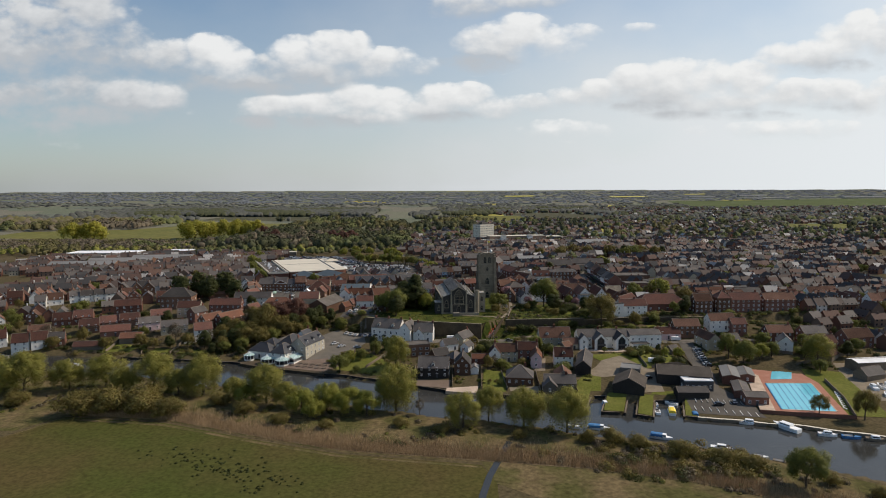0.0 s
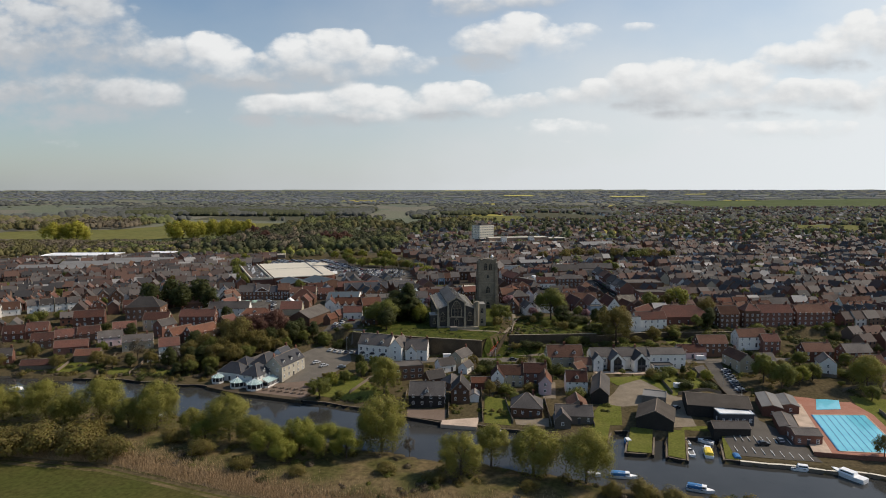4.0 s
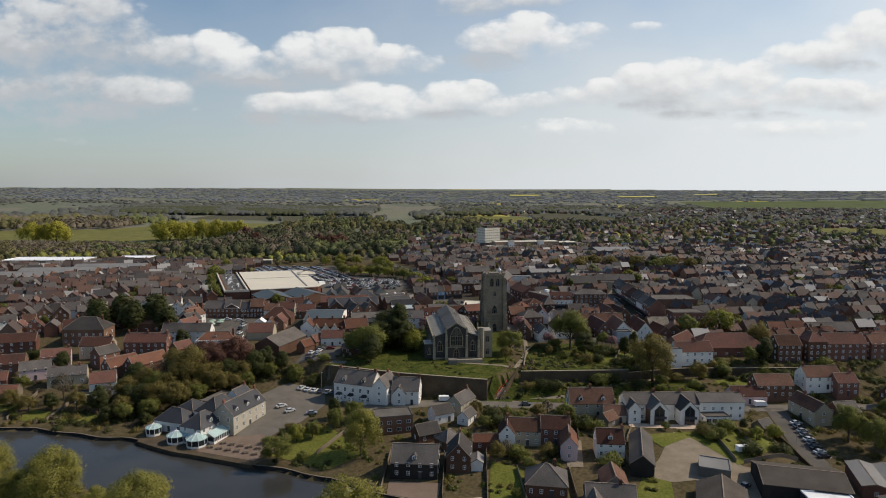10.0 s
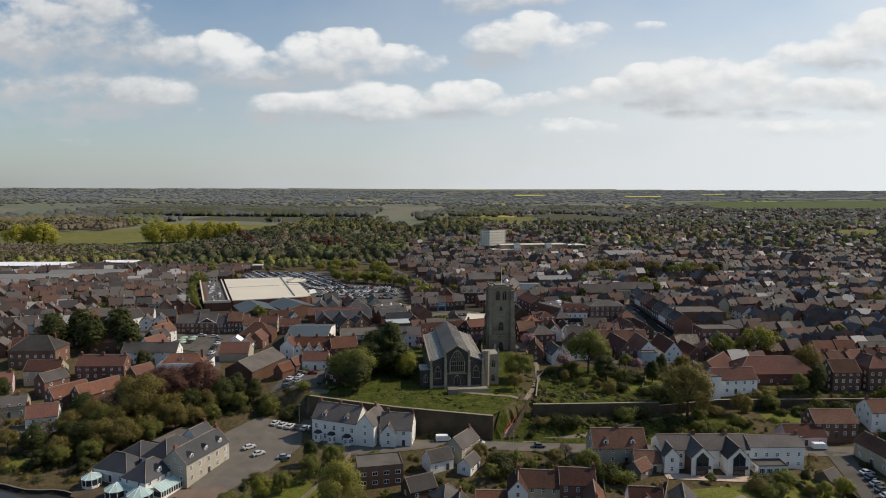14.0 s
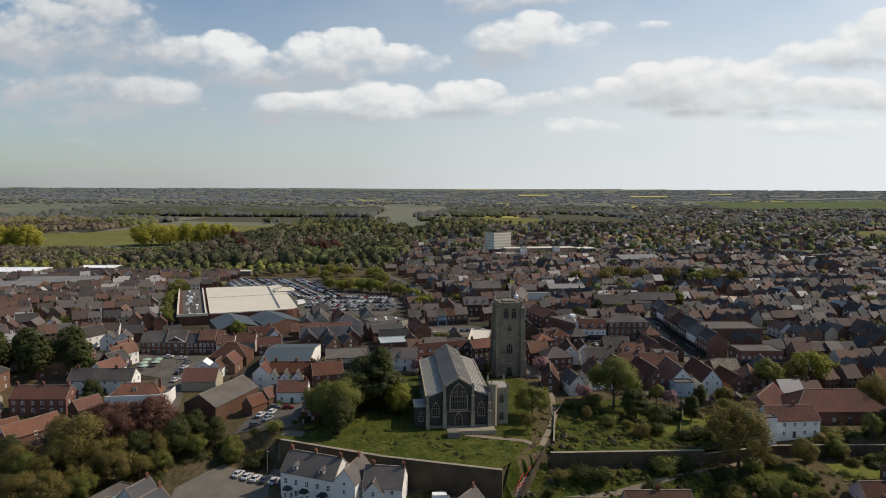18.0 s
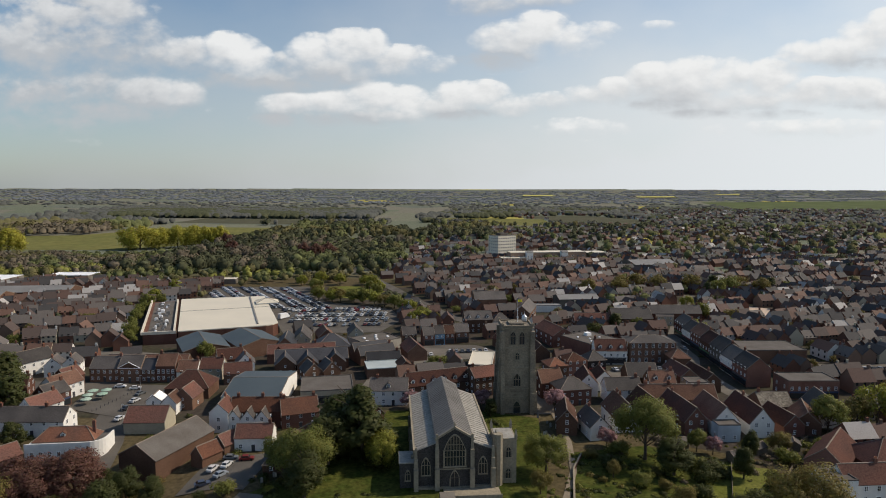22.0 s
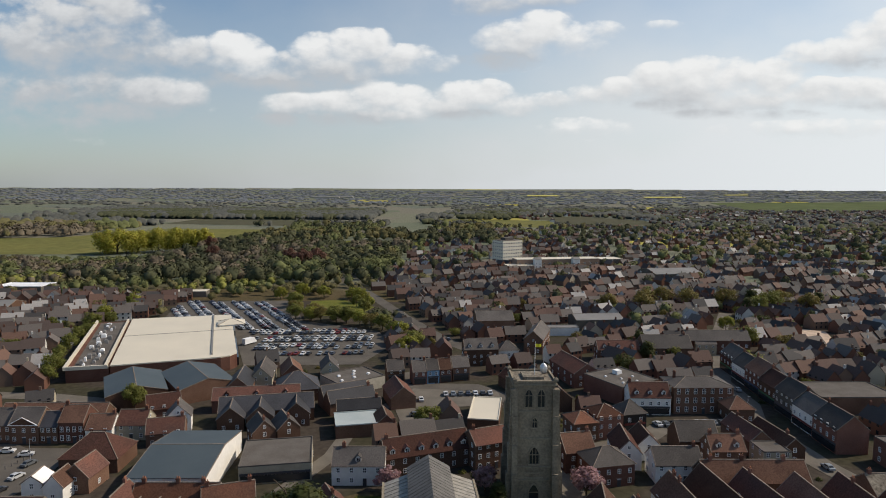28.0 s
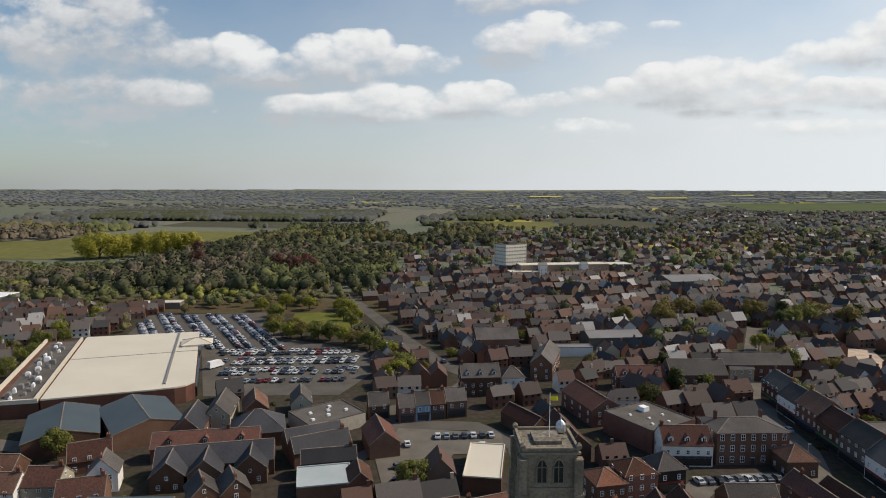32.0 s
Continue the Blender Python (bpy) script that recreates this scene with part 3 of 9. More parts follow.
def arch_window(name, w, h, lights, root, at):
    """A pointed church window: glass, with its mullions, transom, sill and hood as pieces."""
    spring = h - w * 0.75
    arch = lambda x: spring + (h - spring) * (1 - (abs(x) / (w / 2)) ** 1.9)
    xs = [-w / 2 + w * i / 12 for i in range(13)]
    key = (w, h, lights)
    win = part(name, kept(("arch_glass", key), lambda: Solid().extrude([(-w / 2, 0), (w / 2, 0)] + [(x, arch(x)) for x in xs[::-1]], -0.06, 0.02, "y").mesh("glazing", M["glass"])), root, at)
    for i in range(lights + 1):
        x = -w / 2 + w * i / lights
        t = 0.16 if i in (0, lights) else 0.08
        part("jamb" if t > 0.1 else "mullion", kept(("mullion", key, i), lambda: Solid().box(x - t, x + t, -0.2, -0.06, 0, max(spring * 0.98, arch(x) - 0.1)).mesh("mullion", M["tracery"])), win)
    part("transom", kept(("transom", key), lambda: Solid().box(-w / 2, w / 2, -0.18, -0.06, spring - 0.12, spring + 0.08).mesh("transom", M["tracery"])), win)
    part("sill", kept(("sill", key), lambda: Solid().box(-w / 2 - 0.2, w / 2 + 0.2, -0.3, 0.02, -0.25, 0.05).mesh("sill", M["stone"])), win)

    def hood():
        s = Solid()
        s.v = [(x, y, arch(x) + d) for x in xs for y, d in ((0.0, -0.05), (-0.24, -0.05), (-0.24, 0.38), (0.0, 0.38))]
        for i in range(12):
            for j in range(4):
                a, b = 4 * i + j, 4 * i + (j + 1) % 4
                s.f.append((a, b, b + 4, a + 4))
                s.m.append(0)
        return s.mesh("hood_mould", M["stone"])
    part("hood_mould", kept(("hood", key), hood), win)
    return win


def door_mesh(w=1.0, h=2.1, mat="dark_frame"):
    return kept(("door", w, h, mat), lambda: Solid().box(-w / 2, w / 2, -0.08, 0.02, 0, h, 0).box(-w / 2 - 0.1, w / 2 + 0.1, -0.12, 0, h, h + 0.12, 1).mesh("door", M[mat], M["white_frame"]))


def chimney_mesh(h=2.2, w=0.9, d=0.6, pots=2, mat="red_brick"):
    def make():
        s = Solid().box(-w / 2, w / 2, -d / 2, d / 2, -2.0, h - 0.35).box(-w / 2 - 0.08, w / 2 + 0.08, -d / 2 - 0.08, d / 2 + 0.08, h - 0.35, h - 0.1)
        s.box(-w / 2, w / 2, -d / 2, d / 2, h - 0.1, h)
        for i in range(pots):
            x = (i - (pots - 1) / 2) * w / max(pots, 1)
            s.tube((x, 0, h - 0.02), (x, 0, h + 0.45), 0.15, 0.12, 6, 1)
        return s.mesh("chimney", M[mat], M["pot"])
    return kept(("chimney", h, w, d, pots, mat), make)


def wall_mesh(L, W, h, rise, roof, mat, deep=2.0):
    def make():
        s = Solid()
        if roof == "gable":
            s.extrude([(-W / 2, -deep), (W / 2, -deep), (W / 2, h), (0, h + rise), (-W / 2, h)], -L / 2, L / 2)
        else:
            s.box(-L / 2, L / 2, -W / 2, W / 2, -deep, h)
        return s.mesh("wall", M[mat])
    return kept(("wall", L, W, h, rise, roof, mat, deep), make)


def roof_mesh(L, W, h, rise, roof, mat, over=0.35):
    def make():
        s = Solid()
        t = 0.16
        if roof == "gable":
            k = rise / (W / 2)
            y, z = W / 2 + over, h - over * k
            a, b = -L / 2 - 0.12, L / 2 + 0.12
            s.extrude([(-y, z), (0, h + rise), (y, z), (y, z + t), (0, h + rise + t + 0.05), (-y, z + t)], a, b)
            s.box(a, b, -0.16, 0.16, h + rise + t - 0.08, h + rise + t + 0.12, 1)
            for e in (a - 0.02, b - 0.14):                # mortared verges
                s.extrude([(-y, z - 0.05), (0, h + rise - 0.05), (y, z - 0.05), (y, z + t + 0.04), (0, h + rise + t + 0.09), (-y, z + t + 0.04)], e, e + 0.16, slot=1)
        elif roof == "hip":
            k = rise / (W / 2)
            y, z, x = W / 2 + over, h - over * k, L / 2 + over
            q = max(0.05, L / 2 - W / 2)
            n = len(s.v)
            s.v += [(-x, -y, z), (x, -y, z), (x, y, z), (-x, y, z), (-q, 0, h + rise), (q, 0, h + rise)]
            s.f += [(n, n + 1, n + 5, n + 4), (n + 1, n + 2, n + 5), (n + 2, n + 3, n + 4, n + 5), (n + 3, n, n + 4), (n + 3, n + 2, n + 1, n)]
            s.m += [0] * 5
            s.box(-q, q, -0.14, 0.14, h + rise - 0.06, h + rise + 0.1, 1)
            for sx in (-1, 1):
                for sy in (-1, 1):
                    s.tube((sx * x, sy * y, z + 0.02), (sx * q, 0, h + rise + 0.02), 0.12, 0.12, 4, 1)
        else:                                     # flat, behind a low parapet
            s.box(-L / 2 + 0.25, L / 2 - 0.25, -W / 2 + 0.25, W / 2 - 0.25, h, h + 0.06)
            for x0, x1, y0, y1 in ((-L / 2, L / 2, -W / 2 - 0.02, -W / 2 + 0.25), (-L / 2, L / 2, W / 2 - 0.25, W / 2 + 0.02), (-L / 2 - 0.02, -L / 2 + 0.25, -W / 2, W / 2), (L / 2 - 0.25, L / 2 + 0.02, -W / 2, W / 2)):
                s.box(x0, x1, y0, y1, h, h + 0.35)
        return s.mesh("roof", M[mat], M["ridge"]) if roof != "flat" else s.mesh("roof", M[mat])
    return kept(("roof", L, W, h, rise, roof, mat, over), make)


def dormer_mesh(wall, tile):
    def make():
        s = Solid()
        s.extrude([(-0.75, -0.6), (0.75, -0.6), (0.75, 1.15), (0, 1.75), (-0.75, 1.15)], -0.1, 2.4, "y", 0)
        s.extrude([(-0.95, 1.02), (0, 1.78), (0.95, 1.02), (0.95, 1.15), (0, 1.95), (-0.95, 1.15)][::-1], -0.3, 2.6, "y", 1)
        s.box(-0.45, 0.45, -0.16, -0.1, 0.05, 1.1, 2)
        for x in (-0.5, -0.04, 0.42):
            s.box(x, x + 0.08, -0.2, -0.1, 0.0, 1.15, 3)
        s.box(-0.5, 0.5, -0.2, -0.1, 0.0, 0.08, 3), s.box(-0.5, 0.5, -0.2, -0.1, 1.08, 1.16, 3)
        return s.mesh("dormer", M[wall], M[tile], M["glass"], M["white_frame"])
    return kept(("dormer", wall, tile), make)


def house(x, y, rot, L, W, h, roof="gable", rise=None, wall="red_brick", tile="slate", chimneys=(0.42,), win=(3, 2), gable_win=True, label="", name="house",
          category="house", group="", z=None, dormers=0, door=True, win_size=(1.0, 1.35), bars=(1, 1), base_win=0.9, storey=2.7, over=0.35, pots=2, all_round=False, stack="red_brick"):
    """A building: length L along its own x, ridge along it. Only walls that the place shows get windows."""
    rise = (W / 2 * 0.85 if rise is None else rise) if roof != "flat" else 0.0
    z = ground(x, y) if z is None else z
    root = new(name)
    root.matrix_basis = pose(x, y, z, 0, 0, rot)
    root.empty_display_size = 1
    colour = {"red_brick": "red brick", "brown_brick": "brown brick", "grey_brick": "grey brick", "white_wall": "white rendered", "cream_wall": "cream rendered", "pink_wall": "pink rendered", "black_timber": "black timber", "pale_brick": "pale brick", "blue_wall": "blue rendered", "pale_blue_wall": "pale blue rendered", "timber": "timber", "flint": "flint", "concrete": "pale concrete"}.get(wall, "plain")
    cover = {"slate": "grey slate roof", "black_and_shaded_slate": "dark slate roof", "red_tile": "red pantile roof", "orange_tile": "orange pantile roof", "brown_tile": "brown tiled roof", "grey_sheet": "grey sheet roof", "felt": "flat felt roof", "white_sheet": "pale flat roof", "teal_sheet": "blue-grey steel roof", "lead": "lead roof", "white_metal": "white metal roof"}.get(tile, "tiled roof")
    tagged(root, label or f"{colour} house with a {cover} in the town", category, group)
    part("wall", wall_mesh(L, W, h, rise, roof, wall), root)
    part("roof", roof_mesh(L, W, h, rise, roof, tile, over), root)
    for c in chimneys:
        if roof == "gable":
            part("chimney", chimney_mesh(2.0, 0.9, 0.6, pots, stack), root, shift(c * L, 0, h + rise - 0.7))
        else:
            part("chimney", chimney_mesh(2.2, 0.9, 0.6, pots, stack), root, shift(c * L, W * 0.15, h + (rise * 0.6 if roof == "hip" else 0.2)))
    n, storeys = win
    wm = window_mesh(win_size[0], win_size[1], bars)
    a = radians(rot)
    for side in (-1, 1):
        ny = side * math.cos(a)                  # which way this long wall faces
        if n and (ny < 0.3 or all_round):
            for k in range(storeys):
                for i in range(n):
                    px = (i + 0.5) / n * L - L / 2
                    if door and k == 0 and i == n // 2 and n > 1:
                        part("door", door_mesh(), root, shift(px, side * W / 2, 0, 0 if side < 0 else 180))
                        continue
                    part("window", wm, root, shift(px, side * W / 2, base_win + k * storey, 0 if side < 0 else 180))
        if name == "shop" and n and ny < 0.3:
            paint = ("sign_blue", "sign_red", "dark_frame", "sign_green", "dark_frame")[int(abs(x * 7 + y * 3)) % 5]
            fm = kept(("fascia", L, paint), lambda: Solid().box(-L / 2 + 0.3, L / 2 - 0.3, -0.14, 0, 2.55, 3.2).mesh("fascia", M[paint]))
            gm = kept(("shop_window", L), lambda: Solid().box(-L / 2 + 0.5, L / 2 - 0.5, -0.1, 0, 0.5, 2.5).mesh("shop_window", M["glass"]))
            part("fascia", fm, root, shift(0, side * W / 2, 0, 0 if side < 0 else 180), "painted shop fascia board")
            part("shop_window", gm, root, shift(0, side * (W / 2 + 0.09), 0, 0 if side < 0 else 180))
        if dormers and ny < 0.3:
            k = rise / (W / 2)
            for i in range(dormers):
                px = (i + 0.5) / dormers * L - L / 2
                part("dormer", dormer_mesh("white_wall" if wall != "red_brick" else wall, tile), root, shift(px, side * (W / 2 - 0.9), h + 0.9 * k - 0.1, 0 if side < 0 else 180))
        gy = side * math.sin(a)                  # and this end wall
        if gable_win and n and (gy < 0.3 or all_round) and W > 4:
            m = 2 if W > 7 else 1
            for k in range(storeys):
                for i in range(m):
                    part("window", wm, root, shift(side * L / 2, (i + 0.5) / m * W - W / 2, base_win + k * storey, 90 * side))
            if roof == "gable" and rise > 3:
                part("window", window_mesh(0.8, 1.0, (1, 0)), root, shift(side * L / 2, 0, base_win + storeys * storey - 0.2, 90 * side))
    take(x, y, rot, L, W)
    return root


def drape(name, outline, mat, off=0.08, cell=4.0, label="", kind="structure", flat=None, clear=False, zmin=None):
    """A thin sheet of ground cover over an outline of plan points."""
    if clear:
        ZONES.append(outline)
    if mat in ("asphalt", "pale_road", "gravel", "brown_paving", "pale_paving"):
        PAVED.append(outline)
    bm = bmesh.new()
    vs = [bm.verts.new((x, y, 0)) for x, y in outline]
    bm.faces.new(vs)
    if flat is None:
        xs, ys = [p[0] for p in outline], [p[1] for p in outline]
        for lo, hi, axis in ((min(xs), max(xs), 0), (min(ys), max(ys), 1)):
            k = lo + cell
            while k < hi:
                co, no = ((k, 0, 0), (1, 0, 0)) if axis == 0 else ((0, k, 0), (0, 1, 0))
                bmesh.ops.bisect_plane(bm, geom=bm.verts[:] + bm.edges[:] + bm.faces[:], plane_co=co, plane_no=no)
                k += cell
    for v in bm.verts:
        z = ground(v.co.x, v.co.y) if flat is None else flat
        v.co.z = (z if zmin is None else max(z, zmin)) + off
    bm.normal_update()
    if sum(f.normal.z for f in bm.faces) < 0:
        bmesh.ops.reverse_faces(bm, faces=bm.faces[:])
    me = bpy.data.meshes.new(name)
    bm.to_mesh(me)
    bm.free()
    me.materials.append(M[mat])
    return tagged(new(name, me), label, "ground", kind=kind)


def strip(name, line, width, mat, off=0.1, label="", step=4.0):
    """A road or path along a line of plan points."""
    pts = []
    for (x0, y0), (x1, y1) in zip(line, line[1:]):
        n = max(1, int(math.hypot(x1 - x0, y1 - y0) / step))
        pts += [(x0 + (x1 - x0) * i / n, y0 + (y1 - y0) * i / n) for i in range(n)]
    pts.append(line[-1])
    s = Solid()
    for i, (x, y) in enumerate(pts):
        a, b = pts[max(0, i - 1)], pts[min(len(pts) - 1, i + 1)]
        d = math.hypot(b[0] - a[0], b[1] - a[1]) or 1
        nx, ny = -(b[1] - a[1]) / d, (b[0] - a[0]) / d
        for k in (-0.5, 0, 0.5):
            px, py = x + nx * width * k, y + ny * width * k
            s.v.append((px, py, ground(px, py) + off))
        TAKEN.append((x, y, width / 2 + 0.5))
    for i in range(len(pts) - 1):
        for k in (0, 1):
            s.f.append((3 * i + k + 1, 3 * i + k, 3 * i + 3 + k, 3 * i + 4 + k))
            s.m.append(0)
    return tagged(new(name, s.mesh(name, M[mat])), label, "road", kind="structure")


def bank_wall(name, line, height, thick, mat, label, coping=None, base=None, category="wall", kind="structure", drop=1.5):
    """A wall along plan points, on the ground or on a given level."""
    s = Solid()
    for (x0, y0), (x1, y1) in zip(line, line[1:]):
        n = max(1, int(math.hypot(x1 - x0, y1 - y0) / 6))
        for i in range(n):
            a = (x0 + (x1 - x0) * i / n, y0 + (y1 - y0) * i / n)
            b = (x0 + (x1 - x0) * (i + 1) / n, y0 + (y1 - y0) * (i + 1) / n)
            d = math.hypot(b[0] - a[0], b[1] - a[1])
            nx, ny = -(b[1] - a[1]) / d * thick / 2, (b[0] - a[0]) / d * thick / 2
            za, zb = (base, base) if base is not None else (ground(*a), ground(*b))
            k = len(s.v)
            for (px, py), z in ((a, za), (b, zb)):
                s.v += [(px - nx, py - ny, z - drop), (px + nx, py + ny, z - drop), (px + nx, py + ny, z + height), (px - nx, py - ny, z + height)]
            s.f += [(k, k + 4, k + 7, k + 3), (k + 1, k + 2, k + 6, k + 5), (k + 3, k + 7, k + 6, k + 2), (k, k + 3, k + 2, k + 1), (k + 4, k + 5, k + 6, k + 7)]
            s.m += [0, 0, 1, 0, 0]
    return tagged(new(name, s.mesh(name, M[mat], M[coping or mat])), label, category, kind=kind)


# ---- trees ----
RNG = np.random.default_rng(7)


def crown_mesh(key, mat, shape, leaves=2600, size=0.5, seed=1, droop=0.0, lobes=None):
    """A crown of many small leaf clumps, gathered in lobes with gaps between. Height about 1, on top of a trunk, in units of the tree's height."""
    def make():
        rg = np.random.default_rng(seed)
        blobs = []
        nl = lobes or 44
        for i in range(nl):
            if shape == "round":
                th, ph = rg.uniform(0, 2 * np.pi), np.arccos(rg.uniform(-0.75, 1))
                c = np.array([0.33 * np.cos(th) * np.sin(ph), 0.33 * np.sin(th) * np.sin(ph), 0.60 + 0.27 * np.cos(ph)])
                c = np.array([0, 0, 0.58]) + (c - np.array([0, 0, 0.58])) * rg.uniform(0.72, 1.22)
                blobs.append((c, rg.uniform(0.05, 0.15)))
            elif shape == "tall":
                th, h = rg.uniform(0, 2 * np.pi), rg.uniform(0.22, 0.95)
                w = 0.22 * (1 - abs(h - 0.5) * 1.3)
                blobs.append((np.array([w * np.cos(th), w * np.sin(th), h]), rg.uniform(0.07, 0.14)))
            elif shape == "cone":
                th, h = rg.uniform(0, 2 * np.pi), rg.uniform(0.1, 0.97)
                w = 0.30 * (1 - h) + 0.01
                blobs.append((np.array([w * np.cos(th), w * np.sin(th), h]), 0.05 + 0.08 * (1 - h)))
            else:                                 # bush: wide, down to the ground
                th, rr = rg.uniform(0, 2 * np.pi), rg.uniform(0.1, 0.55)
                blobs.append((np.array([rr * np.cos(th), rr * np.sin(th), rg.uniform(0.25, 0.72)]), rg.uniform(0.16, 0.28)))
        wts = np.array([b[1] ** 2 for b in blobs])
        pick = rg.choice(len(blobs), leaves, p=wts / wts.sum())
        cen = np.array([blobs[i][0] for i in pick])
        rad = np.array([blobs[i][1] for i in pick])
        d = rg.normal(size=(leaves, 3))
        d /= np.linalg.norm(d, axis=1)[:, None]
        rr = rad * np.where(rg.random(leaves) < 0.2, rg.uniform(0.9, 1.45, leaves), rg.uniform(0.6, 1.05, leaves))
        p = cen + d * rr[:, None] * np.array([1, 1, 0.85])
        if droop:
            low = rg.random(leaves) < 0.45
            p[low, 2] -= rg.uniform(0, droop, low.sum())
            p[:, 2] = np.maximum(p[:, 2], 0.06)
        p[:, 2] = np.maximum(p[:, 2], 0.02)
        nrm = d + rg.normal(scale=0.42, size=d.shape) + np.array([0, 0, 0.5])
        nrm /= np.linalg.norm(nrm, axis=1)[:, None]
        a = np.cross(nrm, rg.normal(size=d.shape))
        a /= np.linalg.norm(a, axis=1)[:, None]
        b = np.cross(nrm, a)
        s = size * rg.uniform(0.6, 1.4, leaves)[:, None]
        q = rg.uniform(0.6, 1.0, (leaves, 1))
        verts = np.stack([p - a * s - b * s * q, p + a * s - b * s * q * 0.7, p + b * s * 1.2], 1).reshape(-1, 3)
        faces = np.arange(leaves * 3).reshape(-1, 3)
        me = bpy.data.meshes.new("crown")
        me.from_pydata(verts.tolist(), [], faces.tolist())
        me.materials.append(M[mat])
        # leaves shade with the roundness of their bough
        out = p - np.array([0, 0, 0.5])
        out /= np.linalg.norm(out, axis=1)[:, None] + 1e-6
        soft = d * 0.8 + out * 0.45 + nrm * 0.3 + np.array([0, 0, 0.15])
        soft /= np.linalg.norm(soft, axis=1)[:, None]
        me.normals_split_custom_set_from_vertices(np.repeat(soft, 3, 0).tolist())
        return me
    return kept(("crown", key), make)


def trunk_mesh(key, shape, seed, width=0.022):
    def make():
        rg = random.Random(seed)
        s = Solid()
        top = 0.45 if shape in ("round", "bush") else 0.85
        s.tube((0, 0, -0.06), (0, 0, top * 0.5), width * 1.4, width, 8)
        s.tube((0, 0, top * 0.5), (0.01, 0.01, top), width, width * 0.5, 7)
        for i in range(9 if shape != "cone" else 3):
            a = rg.uniform(0, 6.28)
            h0 = rg.uniform(0.4, 1.0) * top
            h1 = h0 + rg.uniform(0.12, 0.36)
            r = rg.uniform(0.12, 0.32) * (1 if shape != "tall" else 0.6)
            mid = (r * 0.45 * math.cos(a), r * 0.45 * math.sin(a), h0 + (h1 - h0) * 0.6)
            s.tube((0, 0, h0), mid, width * 0.55, width * 0.35, 5)
            s.tube(mid, (r * math.cos(a + 0.3), r * math.sin(a + 0.3), h1), width * 0.35, width * 0.1, 5)
        return s.mesh("trunk", M["bark"])
    return kept(("trunk", key), make)


TREES = {}
KINDS = dict(
    willow=("round", "willow", 26000, 0.0088, 0.34, "broad willow with fresh yellow-green leaves by the river"),
    green=("round", "green", 17000, 0.0108, 0.12, "broadleaf tree in fresh green leaf"),
    olive=("round", "olive", 14000, 0.0102, 0.12, "broadleaf tree just coming into olive leaf"),
    lime=("round", "lime", 16000, 0.011, 0.2, "tree in bright lime-green spring leaf"),
    poplar=("round", "poplar", 9000, 0.016, 0.2, "big poplar in bright yellow-green spring leaf"),
    dark=("tall", "dark_green", 10000, 0.0145, 0.0, "dark evergreen tree with dense foliage"),
    cedar=("cone", "dark_green", 10000, 0.019, 0.0, "dark cedar with layered boughs in the churchyard"),
    copper=("round", "copper", 18000, 0.0115, 0.15, "copper beech with dark red leaves"),
    blossom=("round", "blossom", 4500, 0.022, 0.0, "cherry tree in pale pink blossom"),
    bare=("round", "brown_twig", 2800, 0.014, 0.0, "tree with bare brown branches, hardly in leaf"),
    bush=("bush", "green", 2400, 0.034, 0.0, "rounded green garden shrub"),
    dark_bush=("bush", "dark_green", 2400, 0.034, 0.0, "dense dark evergreen shrub"),
    olive_bush=("bush", "olive", 4200, 0.026, 0.0, "low olive-brown thicket on the bank"),
)


def tree(kind, x, y, height, width=1.0, z=None, group=""):
    """A tree or shrub of that height; width spreads the crown."""
    shape, mat, n, size, droop, label = KINDS[kind]
    pick = RNG.integers(0, 3)
    z = ground(x, y) if z is None else z
    m = pose(x, y, z, 0, 0, float(RNG.uniform(0, 360))) @ Matrix.Diagonal((height * width, height * width, height, 1))
    key = (kind, int(pick))
    if y > 425 and shape != "bush" and kind != "poplar":
        key, n, size = (kind, int(pick), "far"), n // 4, size * 1.9
    if shape == "bush":
        ob = new("shrub", crown_mesh(key, mat, shape, n, size, 11 * int(pick) + len(kind), droop))
        ob.matrix_basis = m
        return tagged(ob, label, "shrub", group)
    if key not in TREES:
        root = new("tree")
        tagged(root, label, "tree", group)
        part("trunk", trunk_mesh(key, shape, len(shape) + int(pick), 0.02 if shape != "bush" else 0.03), root)
        part("crown", crown_mesh(key, mat, shape, n, size, 11 * int(pick) + len(kind), droop), root)
        root.matrix_basis = m
        TREES[key] = root
        return root
    ob = copy_thing(TREES[key], Matrix.Identity(4))
    ob.matrix_basis = m
    return ob

# ---- ground and river ----
def land():
    def steps(*runs):
        out = []
        for a, b, s in runs:
            n = max(1, int(round((b - a) / s)))
            out += [a + (b - a) * i / n for i in range(n)]
        return out
    xs = steps((-4700, -1200, 250), (-1200, -420, 40), (-420, 44, 4), (44, 116, 2), (116, 300, 4), (300, 420, 8), (420, 1200, 40), (1200, 4700, 250)) + [4700]
    ys = steps((-900, -100, 80), (-100, 170, 10), (170, 360, 2.0), (360, 440, 3.0), (440, 700, 10), (700, 1400, 35), (1400, 4750, 110)) + [4750]
    nx, ny = len(xs), len(ys)
    v = [(x, y, ground(x, y)) for y in ys for x in xs]
    f = []
    for j in range(ny - 1):
        for i in range(nx - 1):
            cx, cy = (xs[i] + xs[i + 1]) / 2, (ys[j] + ys[j + 1]) / 2
            if math.hypot(cx, cy - 200) < 4640:
                a = j * nx + i
                f.append((a, a + 1, a + nx + 1, a + nx))
    me = bpy.data.meshes.new("ground")
    me.from_pydata(v, [], f)
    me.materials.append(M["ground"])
    me.polygons.foreach_set("use_smooth", [True] * len(f))
    tagged(new("ground", me), "grass, marsh and garden ground rolling away to distant fields", "ground", kind="structure")


land()


